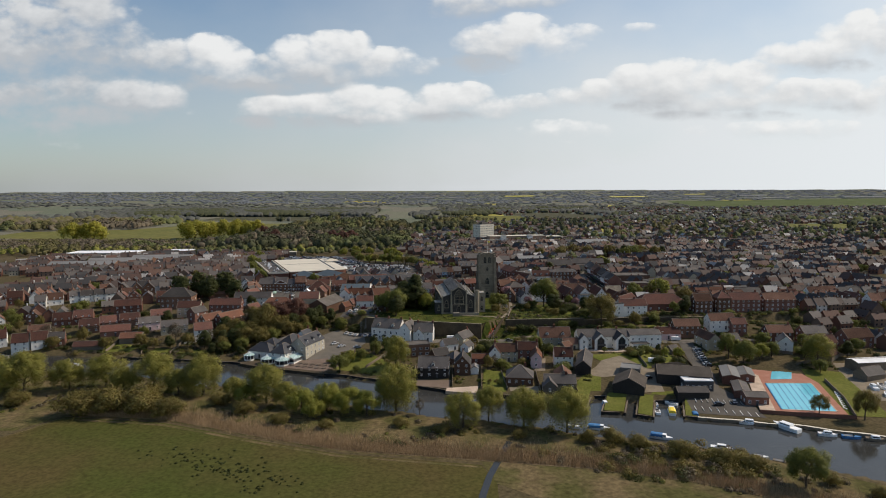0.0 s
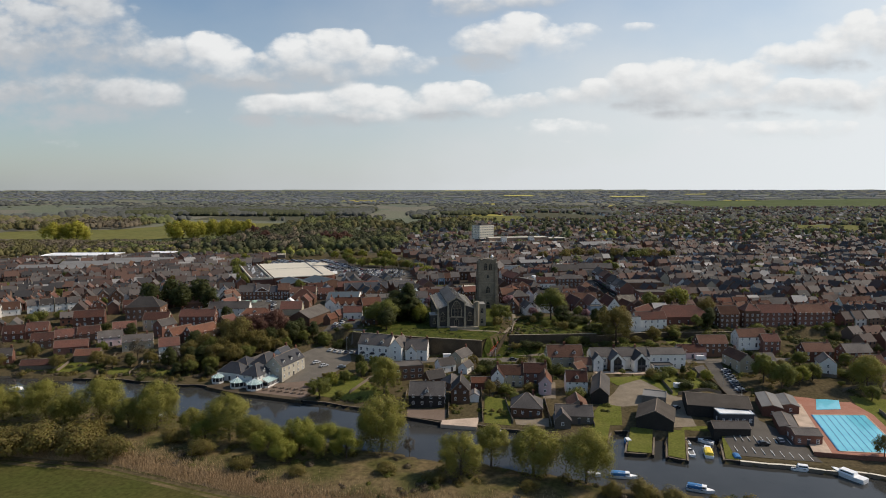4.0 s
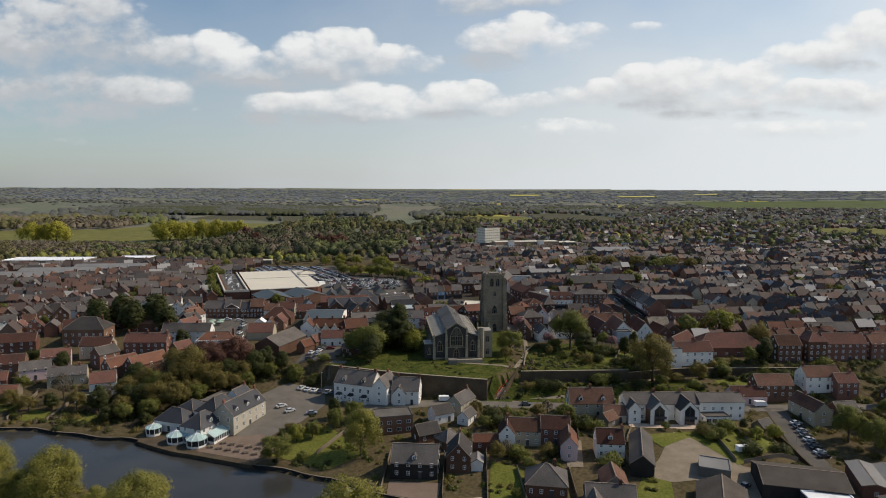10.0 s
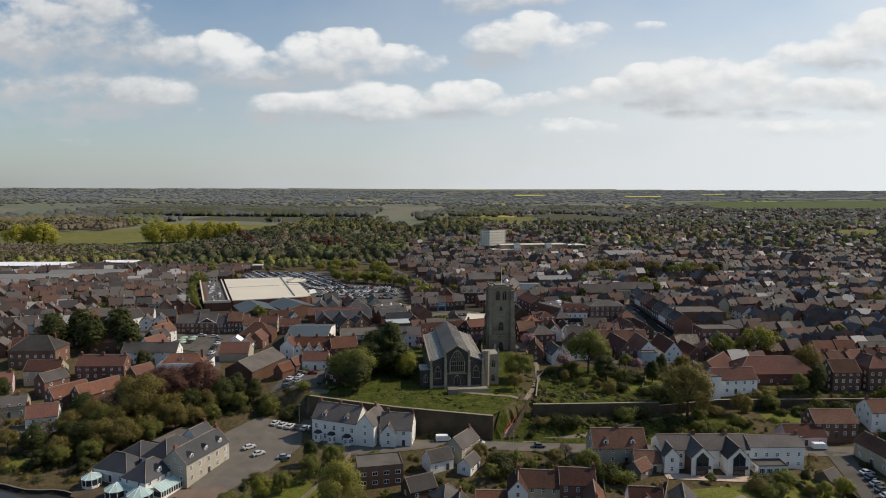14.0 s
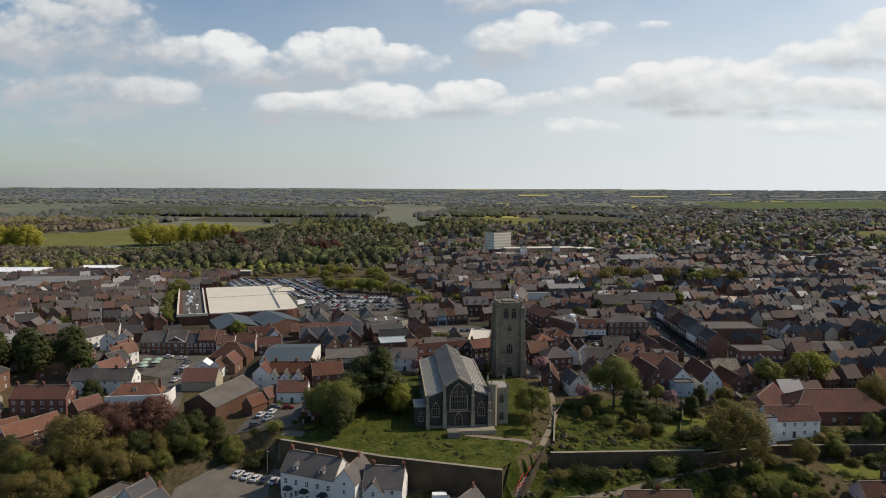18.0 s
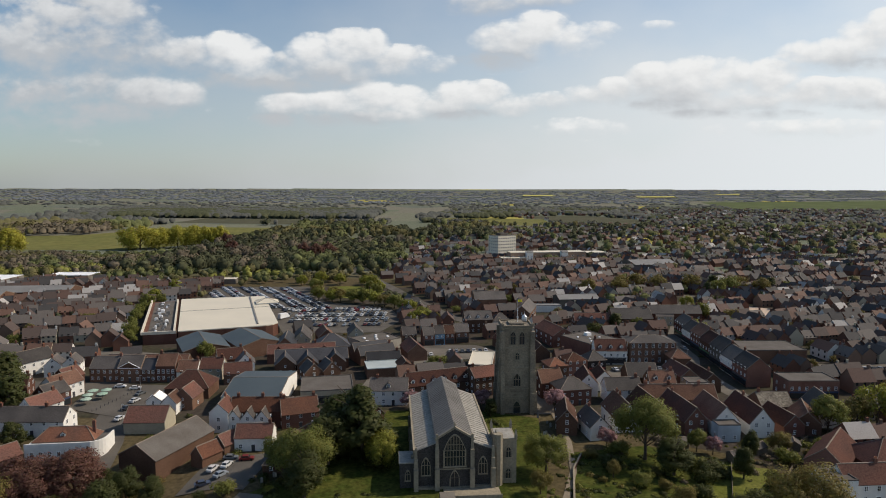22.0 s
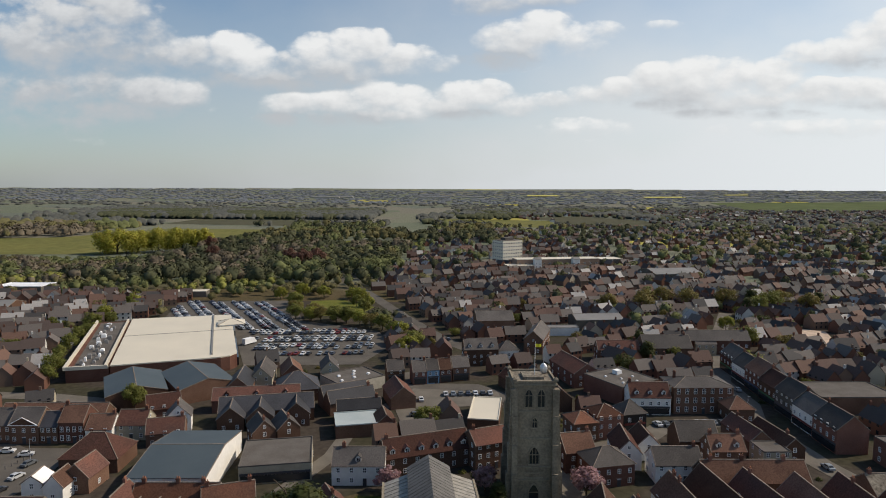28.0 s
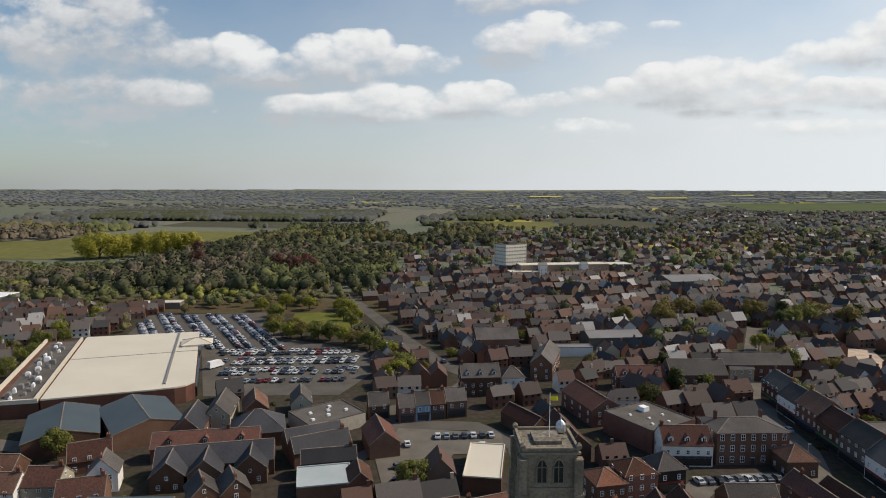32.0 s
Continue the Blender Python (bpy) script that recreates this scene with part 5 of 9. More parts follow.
def stair():
    root = new("stone_stairs")
    tagged(root, "long flight of stone steps climbing between brick walls", "stairs")
    a, b, n = Vector((17.5, 358.5, 5.4)), Vector((26.5, 373.5, 13.9)), 40
    d = (b - a)
    u = Vector((d.x, d.y, 0)).normalized()
    side = Vector((-u.y, u.x, 0))
    me = kept("tread", lambda: Solid().box(-1.5, 1.5, -0.05, 0.48, -2.0, 0.21).mesh("step", M["pale_paving"]))
    ang = math.degrees(math.atan2(u.y, u.x)) - 90
    for i in range(n):
        p = a + d * (i / n)
        part("step", me, root, shift(p.x, p.y, p.z, ang))
    for k in (-1.9, 1.9):
        s = Solid()
        p, q = a + side * k, b + side * k
        w = side * 0.3
        pts = [p - w, p + w, q + w, q - w]
        s.v += [(v.x, v.y, v.z - 3.5) for v in pts] + [(v.x, v.y, v.z + 1.3) for v in pts]
        s.f += [(3, 2, 1, 0), (4, 5, 6, 7), (0, 1, 5, 4), (1, 2, 6, 5), (2, 3, 7, 6), (3, 0, 4, 7)]
        s.m += [0] * 6
        part("side_wall", s.mesh("side_wall", M["wall_brick"]), root)
    for k in (-0.5, 0.5):
        p, q = a.lerp(b, 0.12) + side * k, a.lerp(b, 0.72) + side * k
        rail = Solid().tube((p.x, p.y, p.z + 1.2), (q.x, q.y, q.z + 1.2), 0.07, 0.07, 6)
        for i in range(6):
            m = p.lerp(q, i / 5)
            rail.tube((m.x, m.y, m.z), (m.x, m.y, m.z + 1.2), 0.05, 0.05, 5)
        part("handrail", rail.mesh("handrail", M["red_rail"]), root, label="bright red metal handrail")
    TAKEN.append((22, 366, 7))


stair()
drape("churchyard_grass", [(-56, 378.3), (-40, 372.8), (-20, 365.9), (-4, 362.2), (13.5, 357.8), (17, 363), (24, 376), (28, 400), (30, 440), (14, 446), (-22, 446), (-30, 410)], "rough_grass", 0.10, 4, "long green churchyard grass", clear=True, zmin=13.9)
drape("churchyard_grass", [(31, 370.2), (52, 371.4), (75, 373), (98, 380), (92, 400), (60, 418), (36, 412)], "rough_grass", 0.10, 4, "rough green churchyard grass with brambles", clear=True, zmin=13.7)
drape("bank_grass", [(22, 355.5), (105, 355.5), (104, 372), (78, 370), (31, 366.5)], "rough_grass", 0.12, 3, "steep grassy bank under the churchyard")
strip("road", [(-50, 384), (-52, 372), (-36, 350), (-20, 351), (-2, 355), (20, 352), (45, 351), (80, 350), (110, 350), (140, 351), (175, 352)], 7.0, "pale_road", 0.14, "worn asphalt road below the church")
strip("lane", [(126, 350), (122, 325), (118, 302), (112, 282), (104, 258)], 7.5, "asphalt", 0.16, "asphalt lane down to the quay")
drape("quay_car_park", [(92, 249), (118, 243), (120, 262), (114, 284), (106, 270), (94, 262)], "asphalt", 0.12, 4, "asphalt car park by the quay", clear=True)
drape("bank_grass", [(13, 356), (21, 353.8), (31, 368), (27, 376), (17, 363)], "rough_grass", 0.12, 2, "grass beside the stone steps")
strip("bank_path", [(24, 356), (45, 359), (62, 364), (80, 370), (95, 378)], 1.6, "gravel", 0.2, "pale footpath climbing the grassy bank", 3)
strip("churchyard_path", [(26, 374), (22, 378), (8, 381), (2, 383)], 2.0, "gravel", 0.2, "pale gravel churchyard path", 3)
strip("churchyard_path", [(27, 374), (31, 386), (35, 400), (37, 420), (36, 445)], 1.9, "gravel", 0.2, "pale path beside the churchyard wall", 3)
drape("hotel_car_park", [(-76.5, 344), (-80, 331), (-76.6, 325), (-68, 321.5), (-63, 330), (-57, 338), (-51, 354), (-54, 369), (-70, 374), (-80, 362)], "pale_road", 0.14, 4, "grey asphalt hotel car park", clear=True)
drape("hotel_terrace", [(-92, 317), (-66, 308), (-60, 316), (-68, 328), (-86, 326)], "brown_paving", 0.16, 4, "brick-paved hotel terrace by the river")
drape("yard", [(58, 294), (66, 304), (78, 325), (86, 318), (92, 296), (88, 272), (79, 270), (80, 292), (66, 290)], "gravel", 0.12, 4, "pale gravel boatyard")
drape("lawn", [(66, 322), (110, 330), (114, 316), (90, 300), (82, 320), (70, 312)], "lawn", 0.16, 4, "mown garden lawn behind the white terrace")


def spit(k0, k1, y1):
    """Mown grass between two basins."""
    f = lambda k, y: (k + (y - 250) * 0.35, y)
    ya, yb = far_bank(k0) + 1.0, far_bank(k1) + 1.0
    drape("lawn", [f(k0 + 0.6, ya), f(k1 - 0.6, yb), f(k1 - 0.6, y1), f(k0 + 0.6, y1)], "lawn", 0.1, 3, "mown grass between the boat basins")


spit(41, 49, 280), spit(55.5, 65, 271), spit(69.5, 76.5, 268), spit(88.5, 94, 264)
drape("lawn", [(61, 273), (66, 293), (58, 294), (52, 282), (57, 273)], "lawn", 0.1, 3, "lawn beside the boatyard drive")
drape("lawn", [(81, 268.5), (90, 267), (96, 266.5), (92, 271), (84, 272)], "lawn", 0.1, 3, "grass behind the boat basin")
tagged(new("riverside_deck", Solid().prism([(-6.6, 277.4), (7, 274.5), (8.4, 284.5), (-6, 281.7)], -0.3, 1.4).mesh("riverside_deck", M["pale_paving"])), "pale boarded deck at the river's edge", "deck", kind="structure")
PAVED.append([(-6.6, 277.4), (7, 274.5), (8.4, 284.5), (-6, 281.7)])
drape("lawn", [(10, 279), (20, 276), (22, 300), (12, 305)], "lawn", 0.14, 3, "small riverside lawn")
drape("lawn", [(-62, 312), (-40, 302), (-30, 312), (-46, 334), (-56, 330)], "lawn", 0.12, 3, "garden lawn beside the hotel")
drape("garden_drive", [(36, 300), (41, 300), (44, 318), (38, 320)], "gravel", 0.18, 3, "pale gravel drive between cottages")
bank_wall("yard_wall", [(115, 336), (116, 318), (114, 302)], 1.6, 0.4, "wall_brick", "brick wall along the lane")
strip("street", [(33, 444), (34, 470), (48, 479), (62, 486), (70, 495), (84, 500), (104, 502), (110, 520), (111, 548), (124, 580), (140, 625), (170, 690)], 7.5, "pale_road", 0.12, "shopping street through the town")
strip("street", [(104, 502), (106, 488), (108, 470), (112, 455), (124, 436), (150, 420)], 8.0, "pale_road", 0.16, "pale sunlit shopping street")
strip("street", [(34, 474), (26, 500), (24, 520), (10, 536), (-2, 536), (-22, 534), (-16, 552), (0, 562), (12, 590), (-3, 610), (-30, 670), (-70, 770), (-110, 860)], 8.0, "asphalt", 0.14, "dark street lined with brick houses")
strip("street", [(-101, 396), (-106, 415), (-113, 432), (-118, 448), (-118, 460), (-132, 469), (-160, 470), (-205, 466)], 11.0, "asphalt", 0.16, "asphalt street widening to a square")
strip("street", [(-42, 446), (-33, 470), (-30, 500), (-10, 530)], 5.0, "pale_road", 0.2, "narrow pale lane between shops")
strip("street", [(-200, 520), (-150, 518), (-120, 512)], 7.0, "pale_road", 0.2, "street beside the supermarket")
drape("square", [(-135, 444), (-124, 440), (-112, 436), (-107, 448), (-110, 472), (-141, 471)], "asphalt", 0.24, 6, "paved market square", clear=True)
drape("car_park", [(-91, 562), (-40, 566), (-30, 600), (-40, 630), (-60, 642), (-88, 655), (-100, 690), (-110, 722), (-186, 712), (-172, 660), (-128, 650)], "asphalt", 0.14, 10, "large asphalt supermarket car park", clear=True)
drape("car_park", [(-14, 533), (19, 530), (20, 515), (4, 513), (-1, 490), (-13, 487), (-19, 511)], "pale_road", 0.22, 6, "small town car park", clear=True)
drape("car_park", [(160, 484), (200, 486), (202, 512), (162, 510)], "pale_road", 0.2, 6, "small car park behind the shops", clear=True)
drape("town_ground", [(-330, 462), (-60, 428), (-20, 448), (40, 446), (60, 424), (100, 404), (330, 420), (420, 720), (-420, 720)], "yard", 0.06, 12, "yards, gardens and paving between the houses")

ZONES.append([(36, 410), (62, 414), (96, 398), (112, 410), (118, 424), (84, 419), (60, 424), (40, 420)])
# ---- riverside buildings ----
house(-80, 338, 70, 19, 9, 6.6, wall="pale_brick", tile="black_and_shaded_slate", chimneys=(-0.47, 0.47), win=(5, 2), dormers=3, name="hotel", category="hotel", label="pale brick riverside hotel wing with a black slate roof and dormers", door=True, storey=3.0, win_size=(1.1, 1.6))
house(-89, 340, 70, 14, 10, 6.0, "hip", wall="white_wall", tile="black_and_shaded_slate", chimneys=(), win=(0, 0), name="hotel", category="hotel", label="rear hotel range with a black slate hipped roof")
house(-90.5, 328.5, 68, 12, 9.5, 5.2, "hip", wall="white_wall", tile="black_and_shaded_slate", chimneys=(), win=(4, 2), dormers=1, name="hotel", category="hotel", label="white hotel wing with a black slate hipped roof", win_size=(1.2, 1.3))
house(-103, 336, -18, 13, 9, 3.8, "hip", wall="white_wall", tile="black_and_shaded_slate", chimneys=(), win=(3, 1), name="hotel", category="hotel", label="low white hotel restaurant with a dark hipped roof", win_size=(1.6, 1.5))
house(-92, 353, 70, 13, 11, 3.8, "flat", wall="white_wall", tile="felt", chimneys=(), win=(0, 0), name="hotel", category="hotel", label="flat-roofed hotel kitchen range")


def pavilion(x, y, r, h):
    """A glazed many-sided garden room with a pale ribbed roof."""
    root = new("conservatory")
    root.matrix_basis = pose(x, y, max(ground(x, y), 1.3) + 0.1, 0, 0, 12)
    tagged(root, "white many-sided conservatory with a pale green glass roof", "conservatory", "hotel conservatories")
    n = 10
    ring = [(r * math.cos(2 * math.pi * i / n), r * math.sin(2 * math.pi * i / n)) for i in range(n)]
    part("base_wall", Solid().prism(ring, -1, 0.7).mesh("base_wall", M["white_wall"]), root)
    part("glazing", Solid().prism([(a * 0.98, b * 0.98) for a, b in ring], 0.7, h).mesh("glazing", M["glass"]), root)
    ribs = []
    rf = Solid()
    for i in range(n):
        (a, b), (c, d) = ring[i], ring[(i + 1) % n]
        rf.face([(a * 1.08, b * 1.08, h), (c * 1.08, d * 1.08, h), (0, 0, h + r * 0.5)])
        rf.face([(c * 1.08, d * 1.08, h), (a * 1.08, b * 1.08, h), (a * 1.08, b * 1.08, h - 0.15), (c * 1.08, d * 1.08, h - 0.15)][::-1])
        part("post", Solid().box(a - 0.09, a + 0.09, b - 0.09, b + 0.09, 0.6, h).mesh("post", M["white_frame"]), root)
        ribs.append(Solid().tube((a * 1.08, b * 1.08, h + 0.03), (0, 0, h + r * 0.5 + 0.05), 0.06, 0.06, 4).mesh("roof_rib", M["white_frame"]))
    rp = part("roof", rf.mesh("roof", M["pale_glass"]), root)
    for me in ribs:
        part("roof_rib", me, rp)
    part("finial", Solid().tube((0, 0, h + r * 0.5), (0, 0, h + r * 0.5 + 0.7), 0.12, 0.03, 6).mesh("finial", M["white_frame"]), rp)


tagged(new("terrace_base", Solid().prism([(-113, 328), (-112, 323.5), (-103, 318.5), (-95, 314.6), (-88, 312.6), (-66, 304.8), (-62, 309), (-70, 325), (-88, 333), (-108, 340)], -1.2, 1.32).mesh("terrace_base", M["wall_brick"])), "old brick terrace wall along the hotel's river front", "terrace", kind="structure")
pavilion(-109.2, 330.2, 2.7, 2.7), pavilion(-98.0, 323.4, 3.2, 2.7), pavilion(-89.6, 320.4, 3.5, 2.8)


def glazed_lean_to(x, y, rot, L, W, h0, h1, label):
    """A white-framed lean-to with a ribbed glass roof."""
    root = new("conservatory")
    root.matrix_basis = pose(x, y, max(ground(x, y), 1.3) + 0.05, 0, 0, rot)
    tagged(root, label, "conservatory", "hotel conservatories")
    part("base_wall", Solid().box(-L / 2, L / 2, -W / 2, W / 2, -1, 0.7).mesh("base_wall", M["white_wall"]), root)
    part("glazing", Solid().box(-L / 2 + 0.06, L / 2 - 0.06, -W / 2 + 0.06, W / 2 - 0.06, 0.7, h0 - 0.05).mesh("glazing", M["glass"]), root)
    roof = part("roof", Solid().extrude([(-W / 2 - 0.2, h0), (W / 2, h1), (W / 2, h1 + 0.1), (-W / 2 - 0.2, h0 + 0.1)], -L / 2 - 0.1, L / 2 + 0.1).mesh("roof", M["pale_glass"]), root)
    n = max(3, int(L / 0.9))
    for i in range(n + 1):
        px = -L / 2 + L * i / n
        part("post", kept(("lean_post", h0), lambda: Solid().box(-0.06, 0.06, -0.06, 0.06, 0.7, h0).mesh("post", M["white_frame"])), root, shift(px, -W / 2))
        part("roof_rib", kept(("lean_rib", W, h0, h1), lambda: Solid().tube((0, -W / 2 - 0.2, h0 + 0.13), (0, W / 2, h1 + 0.13), 0.05, 0.05, 4).mesh("roof_rib", M["white_frame"])), roof, shift(px, 0))


glazed_lean_to(-94.2, 323.6, -18, 6, 3.4, 2.5, 3.6, "white glazed link between two conservatories")
glazed_lean_to(-83.4, 325.4, 68, 9, 3.2, 2.3, 3.7, "white lean-to conservatory along the hotel wing")

house(-100, 343, 70, 11, 10.5, 4.4, "hip", wall="white_wall", tile="black_and_shaded_slate", chimneys=(), win=(0, 0), name="hotel", category="hotel", label="square hotel range with a dark pyramid slate roof", rise=3.4)
house(-90, 351, 70, 5, 4, 4.6, "hip", wall="white_wall", tile="pale_glass", chimneys=(), win=(0, 0), name="roof_lantern", category="skylight", label="white framed glass roof lantern on the hotel", rise=1.2, over=0.1)
house(-84, 349, 70, 8, 8, 6.2, wall="white_wall", tile="black_and_shaded_slate", chimneys=(0.4,), win=(0, 0), name="hotel", category="hotel", label="rear hotel gable with a black slate roof", rise=3.4)
# villas under the churchyard
house(-38.6, 360.5, -19, 17, 10, 7.4, wall="white_wall", tile="slate", chimneys=(-0.46, 0.0, 0.46), win=(5, 2), dormers=2, label="white Victorian villa terrace with slate roof and bay windows", storey=3.1, win_size=(1.1, 1.7))
for k in (-0.36, -0.05, 0.3):
    c, s = math.cos(radians(-19)), math.sin(radians(-19))
    bx, by = -38.6 + c * 17 * k + s * 5.6, 360.5 + s * 17 * k - c * 5.6
    r = new("bay_window")
    r.matrix_basis = pose(bx, by, ground(bx, by), 0, 0, -19)
    tagged(r, "white bay window with a dark lean-to roof", "bay window", "villa bays")
    part("wall", Solid().prism([(-1.5, 0.8), (-0.9, -0.7), (0.9, -0.7), (1.5, 0.8)], -1.5, 3.0).mesh("wall", M["white_wall"]), r)
    rb = Solid()
    for q in ([(-1.7, 0.8), (-1.0, -0.9)], [(-1.0, -0.9), (1.0, -0.9)], [(1.0, -0.9), (1.7, 0.8)]):
        rb.face([(*q[0], 3.0), (*q[1], 3.0), (q[1][0] * 0.6, 0.8, 4.0), (q[0][0] * 0.6, 0.8, 4.0)])
    part("roof", rb.mesh("roof", M["black_and_shaded_slate"]), r)
    for x, a in ((-1.24, -68), (0, 0), (1.24, 68)):
        part("window", window_mesh(0.9, 1.5), r, shift(x, -0.72 if a == 0 else 0.02, 0.9, a))
house(-27.5, 357.5, 72, 11, 6.5, 7.0, wall="white_wall", tile="slate", chimneys=(0.3,), win=(2, 2), label="white gabled villa between slate-roofed wings", rise=3.6)
house(-18.5, 356.5, -6, 11, 8.5, 5.6, wall="white_wall", tile="slate", chimneys=(0.46, -0.3), win=(2, 2), label="white gabled house with slate roof beside the road", rise=4.2)
house(-21, 353.8, 84, 5, 5, 4.8, wall="white_wall", tile="slate", chimneys=(), win=(1, 2), label="small white front gable of a roadside house", rise=2.6)
house(-22, 330.5, 13, 13.5, 9, 6.2, "flat", wall="brown_brick", tile="felt", chimneys=(), win=(4, 2), label="flat-roofed brown brick house of two storeys", bars=(1, 0), win_size=(1.6, 1.2), door=False)
house(-4.5, 337.5, 28, 8, 6, 3.4, wall="white_wall", tile="slate", chimneys=(), win=(2, 1), label="low white cottage with grey slate roof")
house(3.2, 345, 58, 11, 6.5, 5.0, wall="cream_wall", tile="slate", chimneys=(0.4,), win=(3, 2), label="cream cottage with grey slate roof by the road")
house(5.2, 336, 62, 7, 4.6, 2.8, wall="white_wall", tile="slate", chimneys=(), win=(2, 1), label="small white outbuilding with slate roof")
house(-9.5, 322, 28, 8.5, 6.5, 3.0, wall="brown_brick", tile="slate", chimneys=(), win=(2, 1), label="brown brick garage with slate roof")
house(-1.5, 316.5, 40, 7.5, 6.5, 3.2, "hip", wall="brown_brick", tile="slate", chimneys=(), win=(2, 1), label="small brick outhouse with hipped slate roof")
house(-12, 299.5, -4, 14.5, 9.5, 4.8, wall="black_timber", tile="slate", chimneys=(), win=(4, 2), dormers=1, label="black timber boathouse home with slate roof and balcony", rise=4.2)
house(1.8, 303.5, 86, 11, 7.6, 4.8, wall="brown_brick", tile="slate", chimneys=(0.4,), win=(2, 2), label="brown brick gabled house with a white bay", rise=4.0)
house(7.5, 302, 86, 6, 3.6, 2.6, wall="white_wall", tile="grey_sheet", chimneys=(), win=(2, 1), label="white sunroom beside a brick house", rise=1.0)
house(11, 316, 2, 9, 6, 2.8, wall="red_brick", tile="orange_tile", chimneys=(), win=(2, 1), label="low red brick outbuilding with orange pantiles", rise=1.6)
house(24, 319.5, -4, 12, 7.5, 5.2, wall="cream_wall", tile="brown_tile", chimneys=(-0.45, 0.45), win=(4, 2), label="cream cottage pair with brown tiled roof")
house(35, 319, -4, 10, 7.5, 5.6, wall="red_brick", tile="red_tile", chimneys=(0.45,), win=(3, 2), label="red brick cottage with red pantile roof")
house(18.5, 318, 84, 9, 5.5, 5.0, wall="white_wall", tile="red_tile", chimneys=(0.3,), win=(2, 2), label="narrow white gabled cottage with red roof", rise=3.2)
house(38, 309.5, 82, 11, 5.2, 5.0, wall="pink_wall", tile="orange_tile", chimneys=(-0.45,), win=(2, 2), label="narrow pink cottage with orange pantile roof", rise=2.8)
house(27.5, 288.5, -8, 12, 11, 3.6, "hip", wall="brown_brick", tile="slate", chimneys=(0.2,), win=(4, 1), label="bungalow with a tall hipped slate roof and veranda", rise=4.2)
house(44, 279, -6, 14, 7.5, 3.0, wall="grey_brick", tile="slate", chimneys=(0.2,), win=(4, 1), label="grey bungalow with dark slate roof by the river", rise=2.9)
house(47, 287, 84, 10, 7.5, 3.0, wall="grey_brick", tile="brown_tile", chimneys=(), win=(2, 1), label="rear bungalow wing with brown tiles", rise=2.8)
house(39, 275, 84, 6, 6, 3.0, wall="grey_brick", tile="slate", chimneys=(), win=(2, 1), label="front gable of a grey riverside bungalow", rise=2.7)
house(51, 308.5, -4, 9, 7, 5.0, wall="white_wall", tile="red_tile", chimneys=(0.45,), win=(3, 2), dormers=1, label="white house with steep red tiled roof", rise=3.6)
house(60.5, 304.5, 75, 24, 7, 3.4, wall="black_timber", tile="slate", chimneys=(), win=(0, 0), label="long black timber shed with grey roof", name="shed", category="shed", rise=2.8)
house(74.3, 275.7, 69, 15, 13, 3.2, wall="black_timber", tile="dark_sheet", chimneys=(), win=(0, 0), label="black timber boat barn with dark roof", name="boat_barn", category="barn", rise=3.2)
house(80.5, 296, 69, 9, 9, 2.8, "flat", wall="grey_brick", tile="grey_sheet", chimneys=(), win=(0, 0), label="low store with pale flat roof", name="shed", category="shed")
house(101, 285.5, -14, 23, 16, 4.2, wall="black_timber", tile="dark_sheet", chimneys=(), win=(0, 0), label="large black boatyard barn with shallow dark roof", name="boat_barn", category="barn", rise=2.2)
house(103, 274.5, -2, 12.5, 6, 4.0, "flat", wall="dark_frame", tile="white_metal", chimneys=(), win=(5, 1), label="open-fronted lean-to with white metal roof", name="shed", category="shed", door=False)
house(97.5, 266, -2, 13, 6, 2.6, wall="black_timber", tile="slate", chimneys=(), win=(0, 0), label="low dark shed with grey roof", name="shed", category="shed", rise=1.4)
house(52.5, 344, 2, 17, 8.5, 5.2, wall="cream_wall", tile="brown_tile", chimneys=(0.0,), win=(4, 2), dormers=2, label="cream house with steep brown tiled roof and dormers", rise=4.6)
house(60, 337, -4, 8, 6, 3.0, wall="cream_wall", tile="brown_tile", chimneys=(), win=(2, 1), label="low cream wing with brown tiles")
house(56.5, 332, 40, 6, 5, 2.6, wall="timber", tile="brown_tile", chimneys=(), win=(1, 1), label="small timber garden shed with tiled roof", name="shed", category="shed")
house(78.5, 341, 2, 29, 9, 6.2, wall="white_wall", tile="slate", chimneys=(-0.1, 0.25), win=(7, 2), label="long white terrace of houses with grey slate roof", rise=3.0)


def glazed_gable(x, y, side_wall):
    r = house(x, y, 92, 9, 6.6, 5.6, wall="white_wall", tile="slate", chimneys=(), win=(0, 0), label="white projecting gable with a tall glazed front", rise=3.2)
    part("glazed_front", Solid().extrude([(-1.7, 0.3), (1.7, 0.3), (1.7, 5.6), (0, 7.4), (-1.7, 5.6)], -0.06, 0.0, "y").mesh("glazed_front", M["glass"]), r, pose(-4.52, 0, 0, 0, 0, -90))
    for dx in (-1.75, 0, 1.75):
        part("mullion", Solid().box(dx - 0.09, dx + 0.09, -0.14, 0, 0.2, 5.7 if dx else 7.4).mesh("mullion", M["dark_frame"]), r, pose(-4.52, 0, 0, 0, 0, -90))
    part("balcony_rail", Solid().box(-2.2, 2.2, -1.2, -1.1, 2.6, 3.6).mesh("balcony_rail", M["dark_frame"]), r, pose(-4.52, 0, 0, 0, 0, -90))
    if side_wall:
        part("cladding", Solid().box(-4.4, 4.0, 0, 0.08, -1, 5.5).mesh("cladding", M["brown_brick"]), r, pose(0, 3.3, 0))


